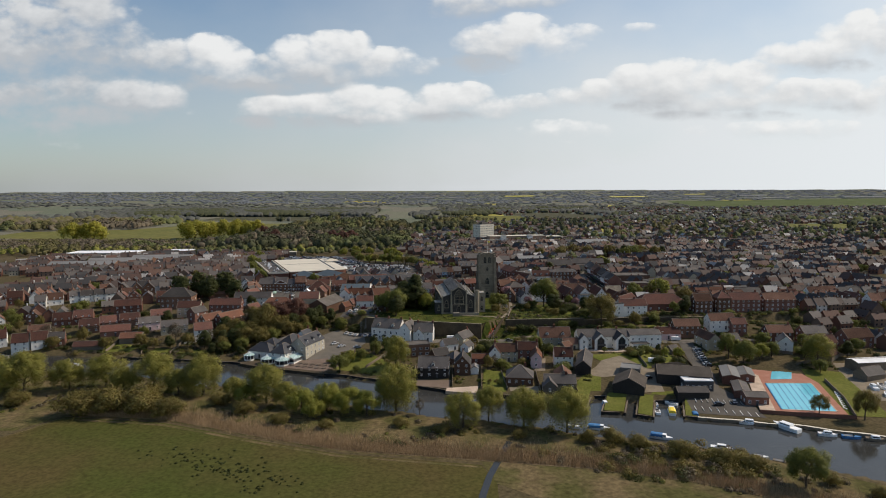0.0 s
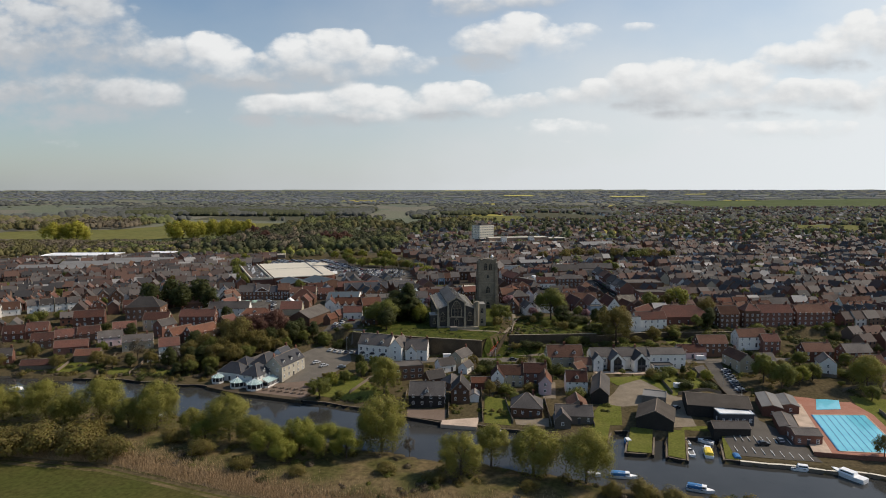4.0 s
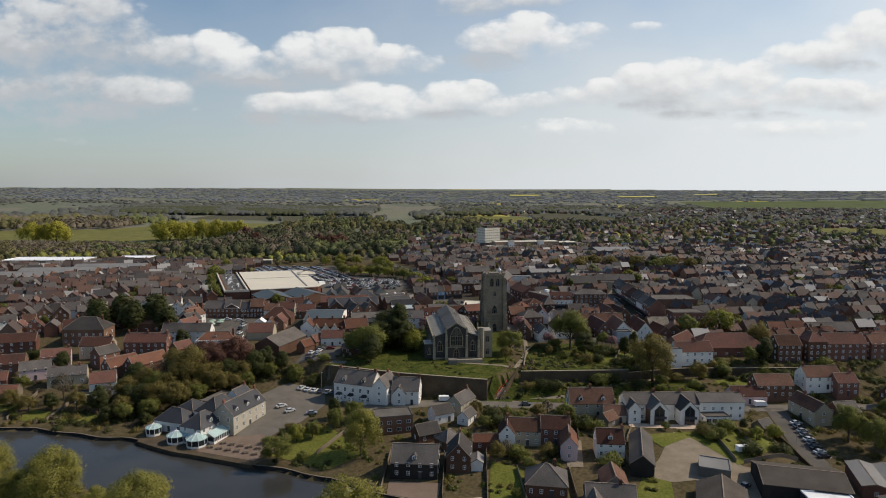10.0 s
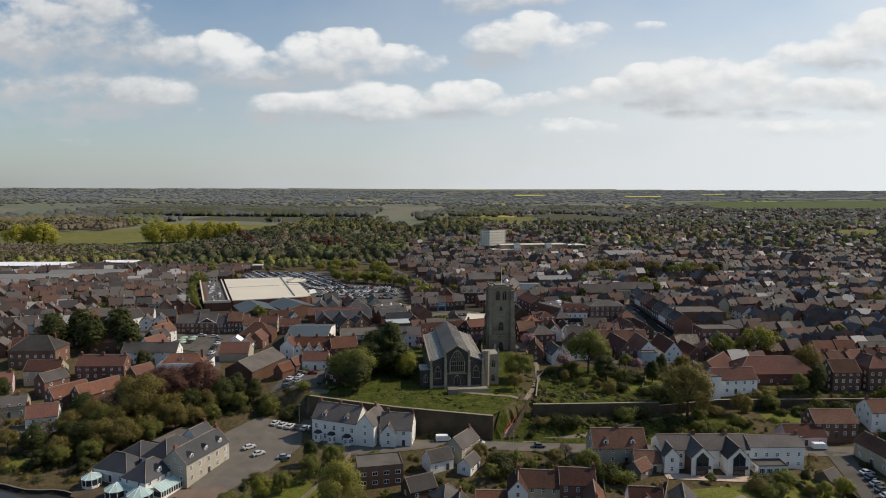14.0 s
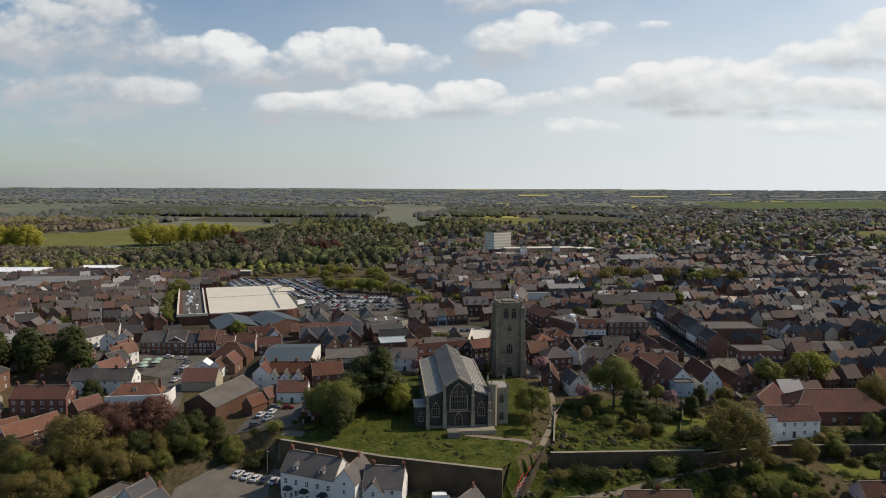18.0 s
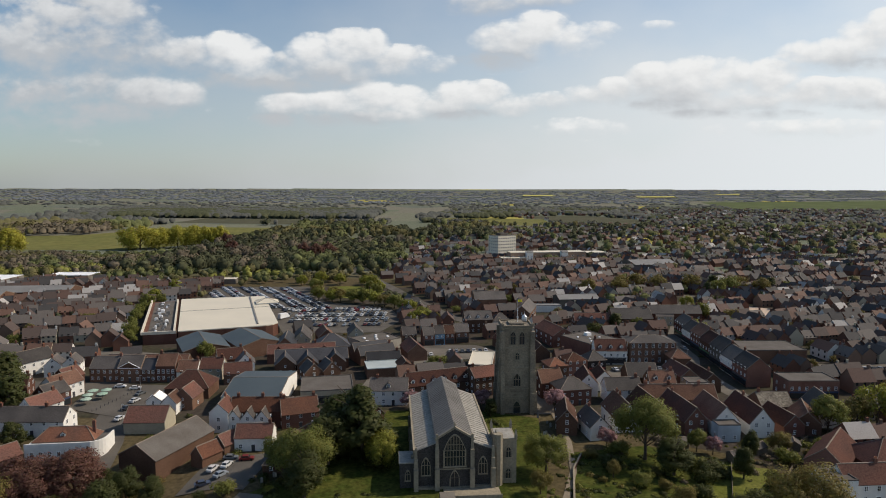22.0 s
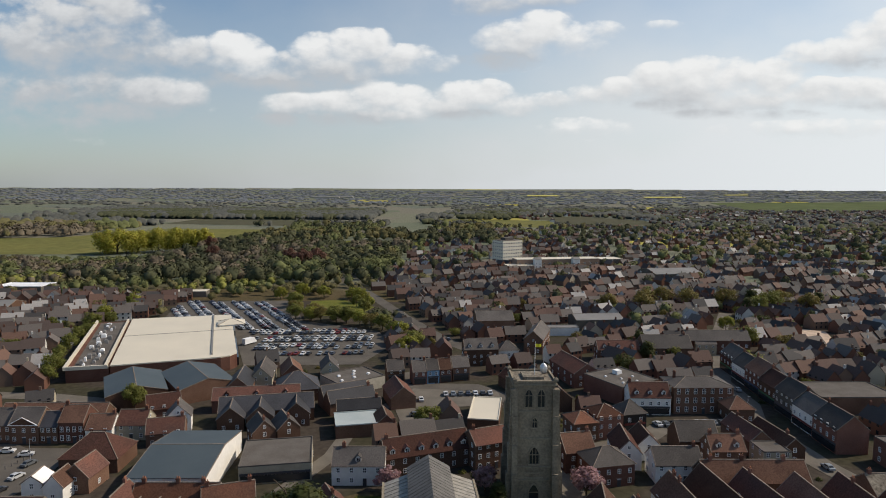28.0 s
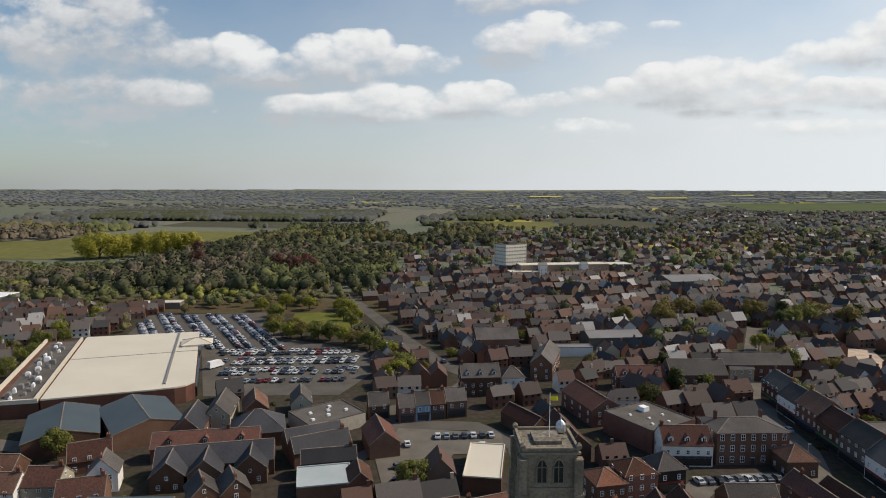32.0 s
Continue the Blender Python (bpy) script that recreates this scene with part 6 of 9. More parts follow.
glazed_gable(75, 336, True), glazed_gable(86, 336, False)
house(66.5, 337, 92, 8, 4.5, 5.5, wall="white_wall", tile="slate", chimneys=(), win=(1, 2), label="white end gable with dark brick flank", rise=2.4)
house(100, 341.5, 3, 17, 9, 7.0, wall="white_wall", tile="slate", chimneys=(0.48,), win=(5, 2), label="tall white rendered house at the end of a terrace", rise=2.0, storey=3.0)
house(96.5, 334.5, 3, 9, 5, 3.0, "flat", wall="white_wall", tile="felt", chimneys=(), win=(4, 1), label="white flat-roofed sunroom with wide windows", win_size=(1.6, 1.5), bars=(2, 0), door=False)
house(112, 330, 30, 6, 5, 2.6, wall="timber", tile="slate", chimneys=(), win=(0, 0), label="timber garden shed with slate roof", name="shed", category="shed")
house(118.5, 357.5, 2, 14, 7, 3.2, wall="pink_wall", tile="red_tile", chimneys=(0.1,), win=(3, 1), label="low pink cottage with red pantile roof")
house(130, 361, 2, 15, 8, 5.2, wall="brown_brick", tile="brown_tile", chimneys=(), win=(5, 2), label="brown brick house with brown tiled roof")
house(152, 366, 4, 15, 8, 5.4, wall="white_wall", tile="brown_tile", chimneys=(-0.45,), win=(4, 2), label="white house with brown tiled roof on the road")
house(160, 362, 4, 9, 7, 5.4, wall="red_brick", tile="red_tile", chimneys=(0.3,), win=(3, 2))
house(135, 341, 97, 15, 7, 5.0, wall="cream_wall", tile="brown_tile", chimneys=(0.2,), win=(3, 2), label="cream gabled cottage beside the lane")
house(145, 337, 10, 9, 7, 4.8, wall="brown_brick", tile="slate", chimneys=(), win=(2, 2), label="brick house behind the lane with solar panels")
house(171, 331, 70, 10, 7, 5.4, wall="white_wall", tile="slate", chimneys=(), win=(3, 2), label="white modern house with grey roof")
house(178, 352, 0, 14, 8, 5.4, wall="red_brick", tile="brown_tile", win=(4, 2))
house(196, 350, 6, 14, 8, 5.4, wall="red_brick", tile="slate", win=(4, 2))
house(190, 330, 10, 12, 8, 5.0, wall="red_brick", tile="red_tile", win=(3, 2))
house(212, 338, 10, 16, 9, 6.0, wall="red_brick", tile="brown_tile", win=(4, 2))
for hx, hy, hr in ((70, 417, 20), (92, 414, 30), (104, 417, 70), (83, 408, 15)):
    house(hx, hy, hr, 4.2, 3.2, 2.1, wall="timber", tile="slate", chimneys=(), win=(0, 0), name="shed", category="shed", label="small timber garden shed", group="garden sheds", rise=0.9)
house(107, 387, 6, 17, 8, 5.6, wall="white_wall", tile="red_tile", chimneys=(0.1,), win=(5, 2), label="white house with red roof above the garden wall")
house(97.5, 384.5, 96, 8, 6, 7.2, "flat", wall="white_wall", tile="felt", chimneys=(), win=(2, 2), label="white flat-roofed wing with a roof terrace")
house(129, 402, 3, 32, 14, 4.6, "hip", wall="red_brick", tile="red_tile", chimneys=(), win=(6, 1), name="hall", category="hall", label="long low hall with a large red tiled hipped roof", rise=5.2)
house(108, 404, 50, 20, 10, 4.5, wall="red_brick", tile="red_tile", chimneys=(), win=(3, 1), label="red tiled wing beside the hall")
house(151, 391, 2, 11, 9, 7.6, wall="brown_brick", tile="brown_tile", chimneys=(), win=(4, 3), label="brown brick flats with brown tiled roof")
house(163.5, 391, 2, 8.5, 8.5, 9.6, "hip", wall="brown_brick", tile="red_tile", chimneys=(), win=(3, 3), label="square brick tower house with pyramid roof")
house(178, 394, 2, 19, 9, 7.8, wall="red_brick", tile="red_tile", chimneys=(0.4,), win=(6, 3), label="long red brick flats with red tiled roof")
house(200, 396, 4, 20, 9, 7.4, wall="red_brick", tile="brown_tile", chimneys=(0.4, -0.4), win=(6, 3), label="brick apartment range with brown tiled roof")
house(168, 433, 0, 9, 8, 5.2, wall="red_brick", tile="orange_tile", chimneys=(), win=(2, 2), label="red brick house with orange pantile roof")
house(177.5, 433, 0, 9, 8, 5.6, wall="red_brick", tile="orange_tile", chimneys=(), win=(2, 2), label="red brick house with orange pantile roof")
house(195, 432, 3, 24, 8, 5.2, wall="red_brick", tile="slate", chimneys=(), win=(6, 2))
# the houses upstream
house(-146.5, 366, 24, 10, 7.5, 5.6, wall="white_wall", tile="red_tile", chimneys=(-0.45,), win=(2, 2), label="white riverside house with a bright gable and red roof", rise=3.6)
house(-152, 361, 24, 7, 5, 2.8, "flat", wall="white_wall", tile="felt", chimneys=(), win=(2, 1), label="white flat-roofed garage by the river")
house(-148, 383.5, 58, 14, 7.5, 4.6, wall="brown_brick", tile="orange_tile", chimneys=(), win=(3, 2), label="converted barn with orange pantile roof", rise=3.4)
house(-137.5, 385.5, 58, 17, 7.5, 4.6, wall="red_brick", tile="orange_tile", chimneys=(), win=(3, 2), label="converted barn with orange pantiles and skylights", rise=3.4)
house(-167, 375.5, 22, 15, 7, 4.2, wall="cream_wall", tile="slate", chimneys=(0.3,), win=(4, 2), label="cream house with grey roof")
house(-184, 380, 30, 12, 7, 4.6, wall="pink_wall", tile="slate", win=(3, 2))
house(-200, 372, 20, 16, 7, 3.2, wall="red_brick", tile="red_tile", chimneys=(), win=(3, 1), label="low red brick range with red roof")
house(-186, 362, 10, 12, 6, 2.8, wall="timber", tile="orange_tile", chimneys=(), win=(0, 0), name="shed", category="shed", label="timber boat shed with orange roof")
house(-205, 352, 8, 16, 5, 2.4, wall="timber", tile="red_tile", chimneys=(), win=(0, 0), name="shed", category="shed", label="low timber shed with red roof by the water")
house(-182, 392, 25, 12, 7, 4.8, wall="pink_wall", tile="red_tile", win=(4, 2))
house(-160, 393, 62, 10, 7, 5.6, wall="red_brick", tile="slate", win=(2, 2))
house(-168, 402, 5, 14, 8, 5.6, wall="cream_wall", tile="red_tile", win=(4, 2), label="cream house with a red roof and bright gable")
house(-146, 406, 2, 20, 8, 5.8, wall="red_brick", tile="red_tile", chimneys=(-0.45, 0, 0.45), win=(6, 2), label="long red brick terrace with dark red roof")
house(-128, 401, 60, 9, 6.5, 4.4, wall="brown_brick", tile="red_tile", chimneys=(), win=(2, 1), label="brick cottage with a red gable roof")
house(-134, 424, 3, 24, 8, 5.0, wall="white_wall", tile="slate", chimneys=(-0.4, 0.2), win=(6, 2), label="long white house with slate roof")
house(-183, 421, 4, 20, 12, 7.6, "hip", wall="brown_brick", tile="slate", chimneys=(0.3, -0.3), win=(6, 2), label="large brown brick house with hipped slate roof", storey=3.2)
house(-210, 408, 20, 16, 8, 5.4, wall="red_brick", tile="red_tile", win=(4, 2))
# barn yard and white gables
house(-82.5, 408, 72, 24, 13, 5.0, wall="brown_brick", tile="felt", chimneys=(), win=(0, 0), name="barn", category="barn", label="long brown brick barn with grey felt roof", rise=3.6)
house(-70, 405, 60, 7, 5, 3.0, wall="brown_brick", tile="orange_tile", chimneys=(), win=(0, 0), name="garage", category="garage", label="small garage with orange tiled gable", rise=2.6)
house(-66, 412, 60, 8, 5.5, 3.2, wall="brown_brick", tile="red_tile", chimneys=(), win=(0, 0), name="garage", category="garage", label="small brick garage with red tiled gable", rise=2.6)
house(-58.5, 414, 5, 11, 7, 4.2, wall="white_wall", tile="red_tile", chimneys=(0.4,), win=(3, 1), label="white house with red roof by the yard")
house(-47, 400, 10, 9, 8, 2.8, "hip", wall="brown_brick", tile="slate", chimneys=(), win=(2, 1), label="low brick store with hipped grey roof")
house(-41, 412, 62, 24, 9, 4.4, wall="brown_brick", tile="brown_tile", chimneys=(), win=(0, 0), label="long brown tiled outbuilding beside the churchyard", name="barn", category="barn")
house(-74, 429, 92, 9, 6, 6.6, wall="white_wall", tile="red_tile", chimneys=(0.3,), win=(1, 2), label="tall white gabled house with red roof", rise=2.8)
house(-62, 433, 2, 20, 8, 5.6, wall="red_brick", tile="orange_tile", chimneys=(-0.4, 0, 0.3), win=(0, 0), label="terrace with an orange pantile roof")
for k in range(3):
    house(-69.5 + 4.6 * k, 428, 92, 5, 4.4, 4.2, wall="white_wall", tile="slate", chimneys=(), win=(1, 2), label="white front gable with pointed slate roof", group="white gables", rise=2.6)
house(-50, 433, 20, 12, 9, 5.2, wall="red_brick", tile="orange_tile", chimneys=(0.4, -0.4), win=(3, 2), label="red brick house with bright orange pantiles")
house(-70, 457, 3, 20, 31, 6.0, wall="white_wall", tile="teal_sheet", chimneys=(), win=(0, 0), name="warehouse", category="warehouse", label="white warehouse with a blue-grey steel roof", rise=2.2, over=0.2)
house(-46.5, 461, 12, 19, 18, 5.0, "flat", wall="cream_wall", tile="felt", chimneys=(), win=(4, 1), name="shop", category="shop", label="cream single-storey shop with a large flat felt roof", win_size=(1.8, 1.6))
# steel sheds before the supermarket
house(-117, 519, -60, 27, 20, 5.4, wall="brown_brick", tile="teal_sheet", chimneys=(), win=(0, 0), name="warehouse", category="warehouse", label="brown brick shed with blue-grey steel roof", rise=2.8, over=0.25)
house(-97, 528, -52, 28, 21, 5.4, wall="brown_brick", tile="teal_sheet", chimneys=(), win=(0, 0), name="warehouse", category="warehouse", label="brown brick shed with blue-grey steel roof", rise=2.8, over=0.25)
house(-139.5, 480, 2, 12, 9, 5.6, wall="brown_brick", tile="slate", chimneys=(-0.45, 0.4), win=(5, 2), label="dark brick town house on the square", group="square row")
ped = house(-129, 479.5, 2, 9, 9, 6.2, wall="brown_brick", tile="slate", chimneys=(), win=(3, 2), label="dark brick house with a white-trimmed central pediment", group="square row", gable_win=False)
part("pediment", Solid().extrude([(-4.4, 6.0), (4.4, 6.0), (0, 8.4)], -4.9, -4.45, "y").mesh("pediment", M["brown_brick"]), ped)
for sgn in (-1, 1):
    part("pediment_trim", Solid().tube((4.5 * sgn, -4.95, 6.05), (0, -4.95, 8.5), 0.14, 0.14, 4).mesh("pediment_trim", M["white_frame"]), ped)
part("cornice", Solid().box(-4.5, 4.5, -5.05, -4.5, 5.9, 6.12).mesh("cornice", M["white_frame"]), ped)
house(-121.6, 479.5, 2, 5.5, 8, 5.4, wall="brown_brick", tile="black_and_shaded_slate", chimneys=(0.4,), win=(3, 2), label="narrow dark brick house on the square", group="square row", gable_win=False)
house(-115, 480.5, 4, 7.5, 9, 6.8, wall="red_brick", tile="brown_tile", chimneys=(-0.4,), win=(4, 2), label="taller red brick house with white sash windows on the square", group="square row", win_size=(1.0, 1.7))
house(-106.5, 480, 4, 8, 8, 4.6, wall="white_wall", tile="brown_tile", chimneys=(0.4,), win=(2, 2), label="white house with a brown tiled roof on the square", group="square row")
house(-98, 483, 4, 9, 8, 5.0, wall="cream_wall", tile="red_tile", chimneys=(0.4,), win=(3, 2), label="cream house with a red roof near the square")
house(-129, 492, 3, 34, 8, 3.6, wall="brown_brick", tile="brown_tile", chimneys=(), win=(0, 0), label="low brown outbuildings behind the square")
house(-139, 436, 68, 11, 7.5, 5.0, wall="white_wall", tile="red_tile", chimneys=(0.4,), win=(3, 2), label="white house with a red roof on the square", name="inn", category="inn", group="inn row")
house(-142, 446.5, 68, 9, 7.5, 5.6, wall="red_brick", tile="slate", chimneys=(0.4,), win=(3, 2), label="red brick shop with slate roof on the square", name="shop", category="shop", group="inn row")
house(-145, 457, 70, 12, 8, 5.6, wall="white_wall", tile="brown_tile", chimneys=(-0.4, 0.4), win=(4, 2), label="white inn with a brown roof on the square", name="inn", category="inn", group="inn row")
house(-149, 467.5, 72, 8, 7.5, 5.2, wall="red_brick", tile="red_tile", chimneys=(0.4,), win=(2, 2), label="small brick house at the square's corner", group="inn row")
house(-163, 441, 20, 14, 8, 4.8, wall="brown_brick", tile="brown_tile", chimneys=(), win=(3, 1), label="dark brick range behind the inns")
house(-178, 486, 65, 18, 9, 6.0, wall="white_wall", tile="slate", chimneys=(0.4,), win=(5, 2), label="long white house with slate roof on the side street")
house(-98, 462, 3, 16, 12, 4.4, "hip", wall="brown_brick", tile="red_tile", chimneys=(), win=(0, 0), label="low building with a broad red tiled roof")
house(-94, 449, 88, 9, 7, 4.4, wall="brown_brick", tile="red_tile", chimneys=(), win=(1, 1), label="brick building with a steep red roof", rise=3.4)
house(-102.5, 442.5, 96, 6, 5, 5.0, wall="white_wall", tile="white_metal", chimneys=(), win=(1, 2), label="small white building with a bright white roof on the square", rise=1.8)
house(-97, 443, 92, 7, 5, 4.2, wall="white_wall", tile="brown_tile", chimneys=(), win=(1, 1), label="white gabled building beside the square", rise=2.8)
house(-97.5, 427.5, 3, 13, 9, 3.8, wall="cream_wall", tile="red_tile", chimneys=(), win=(0, 0), label="building with a broad dark red roof and a white end", rise=3.8)
bollard = kept("bollard", lambda: Solid().tube((0, 0, 0), (0, 0, 1.0), 0.09, 0.08, 6).mesh("bollard", M["dark_frame"]))
for i in range(14):
    b = tagged(new("bollard", bollard), "black iron bollard on the square's edge", "bollard", "square bollards")
    b.matrix_basis = pose(-124.6 + 0.35 * i, 441 + 2.0 * i, 14.2)


def curved_shop():
    """A white corner building with a rounded front behind a parapet."""
    root = new("shop")
    root.matrix_basis = pose(-112, 411, ground(-112, 408), 0, 0, 8)
    tagged(root, "white corner building with a rounded parapet and orange roof", "shop")
    out = [(-12, 4), (-12, -5.5), (4, -5.5)] + [(5 + 4.5 * math.sin(a * math.pi / 12), -1 - 4.5 * math.cos(a * math.pi / 12)) for a in range(1, 7)] + [(9.5, 4)]
    part("wall", Solid().prism(out, -4, 4.6).mesh("wall", M["white_wall"]), root)
    part("roof_deck", Solid().prism([(x * 0.94, y * 0.92) for x, y in out], 4.6, 4.75).mesh("roof_deck", M["felt"]), root)
    pp = Solid()
    for (x0, y0), (x1, y1) in zip(out[1:-1], out[2:]):
        pp.face([(x0, y0, 4.6), (x1, y1, 4.6), (x1, y1, 5.5), (x0, y0, 5.5)])
        pp.face([(x1 * 0.96, y1 * 0.94, 4.6), (x0 * 0.96, y0 * 0.94, 4.6), (x0 * 0.96, y0 * 0.94, 5.5), (x1 * 0.96, y1 * 0.94, 5.5)])
        pp.face([(x0, y0, 5.5), (x1, y1, 5.5), (x1 * 0.96, y1 * 0.94, 5.5), (x0 * 0.96, y0 * 0.94, 5.5)])
    part("parapet", pp.mesh("parapet", M["white_wall"]), root)
    part("pitched_roof", roof_mesh(17, 6.5, 5.2, 3.0, "hip", "orange_tile"), root, shift(-2.5, 1.0))
    part("dormer", dormer_mesh("white_wall", "orange_tile"), root, shift(-3, -1.2, 5.6))
    part("chimney", chimney_mesh(), root, shift(5, 1, 7.4))
    for x in (-10, -7.5, -5, -2.5, 0, 2.5):
        part("window", window_mesh(1.0, 1.5), root, shift(x, -5.5, 1.6))
    take(-112, 411, 8, 22, 10)


curved_shop()
# round the church and tower
house(-5.5, 464.5, 22, 25, 9, 5.6, wall="brown_brick", tile="red_tile", chimneys=(-0.45,), win=(7, 2), dormers=6, label="long brick row with red pantiles and six dormers", rise=3.8)
house(13, 467.5, 24, 13, 9, 7.6, wall="brown_brick", tile="red_tile", chimneys=(-0.4, 0.45), win=(5, 3), label="tall brick house with white sash windows and chimneys", rise=2.8)
house(-22.5, 455.5, 2, 14, 8, 5.6, wall="white_wall", tile="slate", chimneys=(-0.3,), win=(4, 2), dormers=1, label="white shop house with slate roof")
house(44, 458, 14, 12, 10, 6.2, "hip", wall="red_brick", tile="slate", chimneys=(), win=(4, 2), label="red brick hall with hipped slate roof", rise=3.2)
house(37, 466, 14, 9, 9, 6.0, wall="red_brick", tile="brown_tile", chimneys=(0.4,), win=(2, 2))
house(70.5, 512, 0, 14, 9, 6.4, wall="white_wall", tile="red_tile", chimneys=(-0.45,), win=(5, 2), dormers=3, label="white shop with red roof, three dormers and green fascia", name="shop", category="shop", rise=4.0)
house(89, 516, 4, 21, 13, 9.6, "hip", wall="brown_brick", tile="slate", chimneys=(0.3, -0.35), win=(7, 3), label="grand Georgian brick building with white sash windows", rise=2.0, storey=3.2, win_size=(1.2, 1.9), base_win=0.8, name="town_hall", category="building")
house(63, 460, 4, 13, 8, 5.2, wall="white_wall", tile="slate", chimneys=(0.4,), win=(4, 2), label="white inn with grey slate roof near the tower")
house(52, 470, 88, 13, 7, 5.0, wall="white_wall", tile="red_tile", chimneys=(), win=(2, 2), label="white gabled house with red roof", rise=3.6)
house(59, 475, 92, 10, 6.5, 4.8, wall="white_wall", tile="brown_tile", chimneys=(0.3,), win=(1, 2), label="white gabled shop with brown roof", rise=3.0)
house(75, 479, 2, 12, 10, 4.6, wall="brown_brick", tile="slate", chimneys=(), win=(0, 0), label="broad grey-roofed range behind the shops")
house(80, 469.5, 2, 10, 8, 5.2, wall="brown_brick", tile="brown_tile", chimneys=(0.4, -0.4), win=(3, 2), dormers=2, label="brown brick house with two dormers")
house(93.5, 469.5, 3, 8, 8, 5.0, wall="cream_wall", tile="felt", roof="flat", chimneys=(), win=(3, 2), label="cream shop with a flat felt roof")
house(92, 482, 98, 16, 7, 4.8, wall="brown_brick", tile="red_tile", chimneys=(0.3,), win=(2, 2), label="red roofed range running back to the street")
house(99, 478, 98, 18, 6.5, 4.8, wall="brown_brick", tile="brown_tile", chimneys=(-0.3,), win=(2, 2), label="brown roofed range beside the street")
house(99, 505.5, 3, 8.5, 8.5, 5.0, "hip", wall="brown_brick", tile="brown_tile", chimneys=(), win=(3, 1), label="square brick pavilion with a pyramid roof", rise=3.2)
house(80, 451.5, 2, 27, 8.5, 4.8, wall="brown_brick", tile="brown_tile", chimneys=(-0.4, -0.1, 0.3), win=(0, 0), label="long brown tiled row with tall chimneys", rise=4.0)
house(57, 436, 96, 15, 8.6, 4.6, wall="white_wall", tile="brown_tile", chimneys=(0.1, 0.3), win=(2, 2), label="white gabled house with a steep brown roof", group="gabled houses by the churchyard", rise=4.6)
house(46, 427.5, 100, 12, 6.4, 4.4, wall="white_wall", tile="slate", chimneys=(0.3,), win=(2, 2), label="small white gabled house with dark roof", group="gabled houses by the churchyard", rise=3.2)
house(38, 432, 84, 13, 6.5, 4.6, wall="brown_brick", tile="brown_tile", chimneys=(), win=(2, 2), label="dark brick house with white trim and gable", group="gabled houses by the churchyard", rise=3.6)
house(67, 439, 98, 19, 8.5, 4.4, wall="brown_brick", tile="brown_tile", chimneys=(), win=(2, 1), label="long house with a steep dark brown roof", group="gabled houses by the churchyard", rise=4.8)
house(77, 436.5, 98, 20, 7.6, 4.6, wall="red_brick", tile="red_tile", chimneys=(0.35,), win=(2, 2), label="red roofed house with a gable to the gardens", group="gabled houses by the churchyard", rise=4.4)
house(87, 434.5, 93, 17, 8, 5.2, wall="white_wall", tile="brown_tile", chimneys=(), win=(1, 2), label="white gabled house behind a flat-topped bay", group="gabled houses by the churchyard", rise=4.4)
house(86.5, 423.6, 3, 7, 4.5, 5.4, "flat", wall="pale_blue_wall", tile="felt", chimneys=(), win=(2, 1), label="pale blue-white flat-roofed bay with a railing", group="gabled houses by the churchyard", door=False)
house(98, 434.5, 92, 19, 7.6, 4.8, wall="white_wall", tile="red_tile", chimneys=(0.2,), win=(1, 2), label="white house with a long steep red roof", group="gabled houses by the churchyard", rise=4.6)
house(108, 433, 98, 14, 7, 3.8, wall="red_brick", tile="orange_tile", chimneys=(), win=(1, 1), label="low house with a bright orange pantile roof", group="gabled houses by the churchyard", rise=3.2)
house(116, 434, 70, 14, 8, 4.0, wall="brown_brick", tile="brown_tile", chimneys=(), win=(1, 1), label="brick house with a mossy brown roof", rise=3.6)
house(126, 441, 84, 15, 9, 4.8, wall="white_wall", tile="slate", chimneys=(), win=(2, 2), label="white gabled house with a steep dark slate roof", rise=4.6)
house(111, 446.5, 3, 11, 10, 4.6, wall="brown_brick", tile="lichen_roof", chimneys=(-0.4,), win=(0, 0), label="building with a bright lichen-pale roof in town", rise=3.4)
# behind the tower and the shops
house(42.5, 487, 14, 8, 9, 6.4, "hip", wall="brown_brick", tile="orange_tile", chimneys=(), win=(3, 2), label="brick house with a sunlit orange hipped roof", rise=2.4)
house(50.5, 490, 14, 9, 9, 7.6, "hip", wall="red_brick", tile="orange_tile", chimneys=(), win=(3, 3), label="tall brick corner house with orange hipped roof", rise=2.6)
house(60, 495.5, 14, 8, 8, 6.4, "hip", wall="black_timber", tile="slate", chimneys=(), win=(2, 2), label="dark-fronted shop house with grey hipped roof", name="shop", category="shop")
store = house(65.5, 529, 32, 19, 20, 7.0, "flat", wall="red_brick", tile="felt", chimneys=(), win=(0, 0), name="shop", category="shop", label="large red brick store with flat felt roof and plant")
for i, (px, py, sz) in enumerate(((2, 4, 2.6), (-5, 3, 0.8), (-2, -2, 0.8), (4, -2, 0.8), (-5, -6, 0.8), (1, -7, 0.8))):
    part("roof_plant", kept(("plant", sz), lambda: Solid().box(-sz / 2, sz / 2, -sz / 2, sz / 2, 0, sz * 0.55, 0, 0.06).mesh("roof_plant", M["white_metal"])), store, shift(px, py, 7.06))
house(-29, 489.5, 14, 14, 12, 4.2, "flat", wall="brown_brick", tile="cyan_roof", chimneys=(), win=(0, 0), label="low shop with a pale blue-grey flat roof", name="shop", category="shop")
# dark slate tone here paints in the cloud shade on this roof
house(-30, 500, 14, 15, 6, 4.6, wall="brown_brick", tile="black_and_shaded_slate", chimneys=(0.4,), win=(0, 0), label="slate-roofed range behind a pale flat roof")
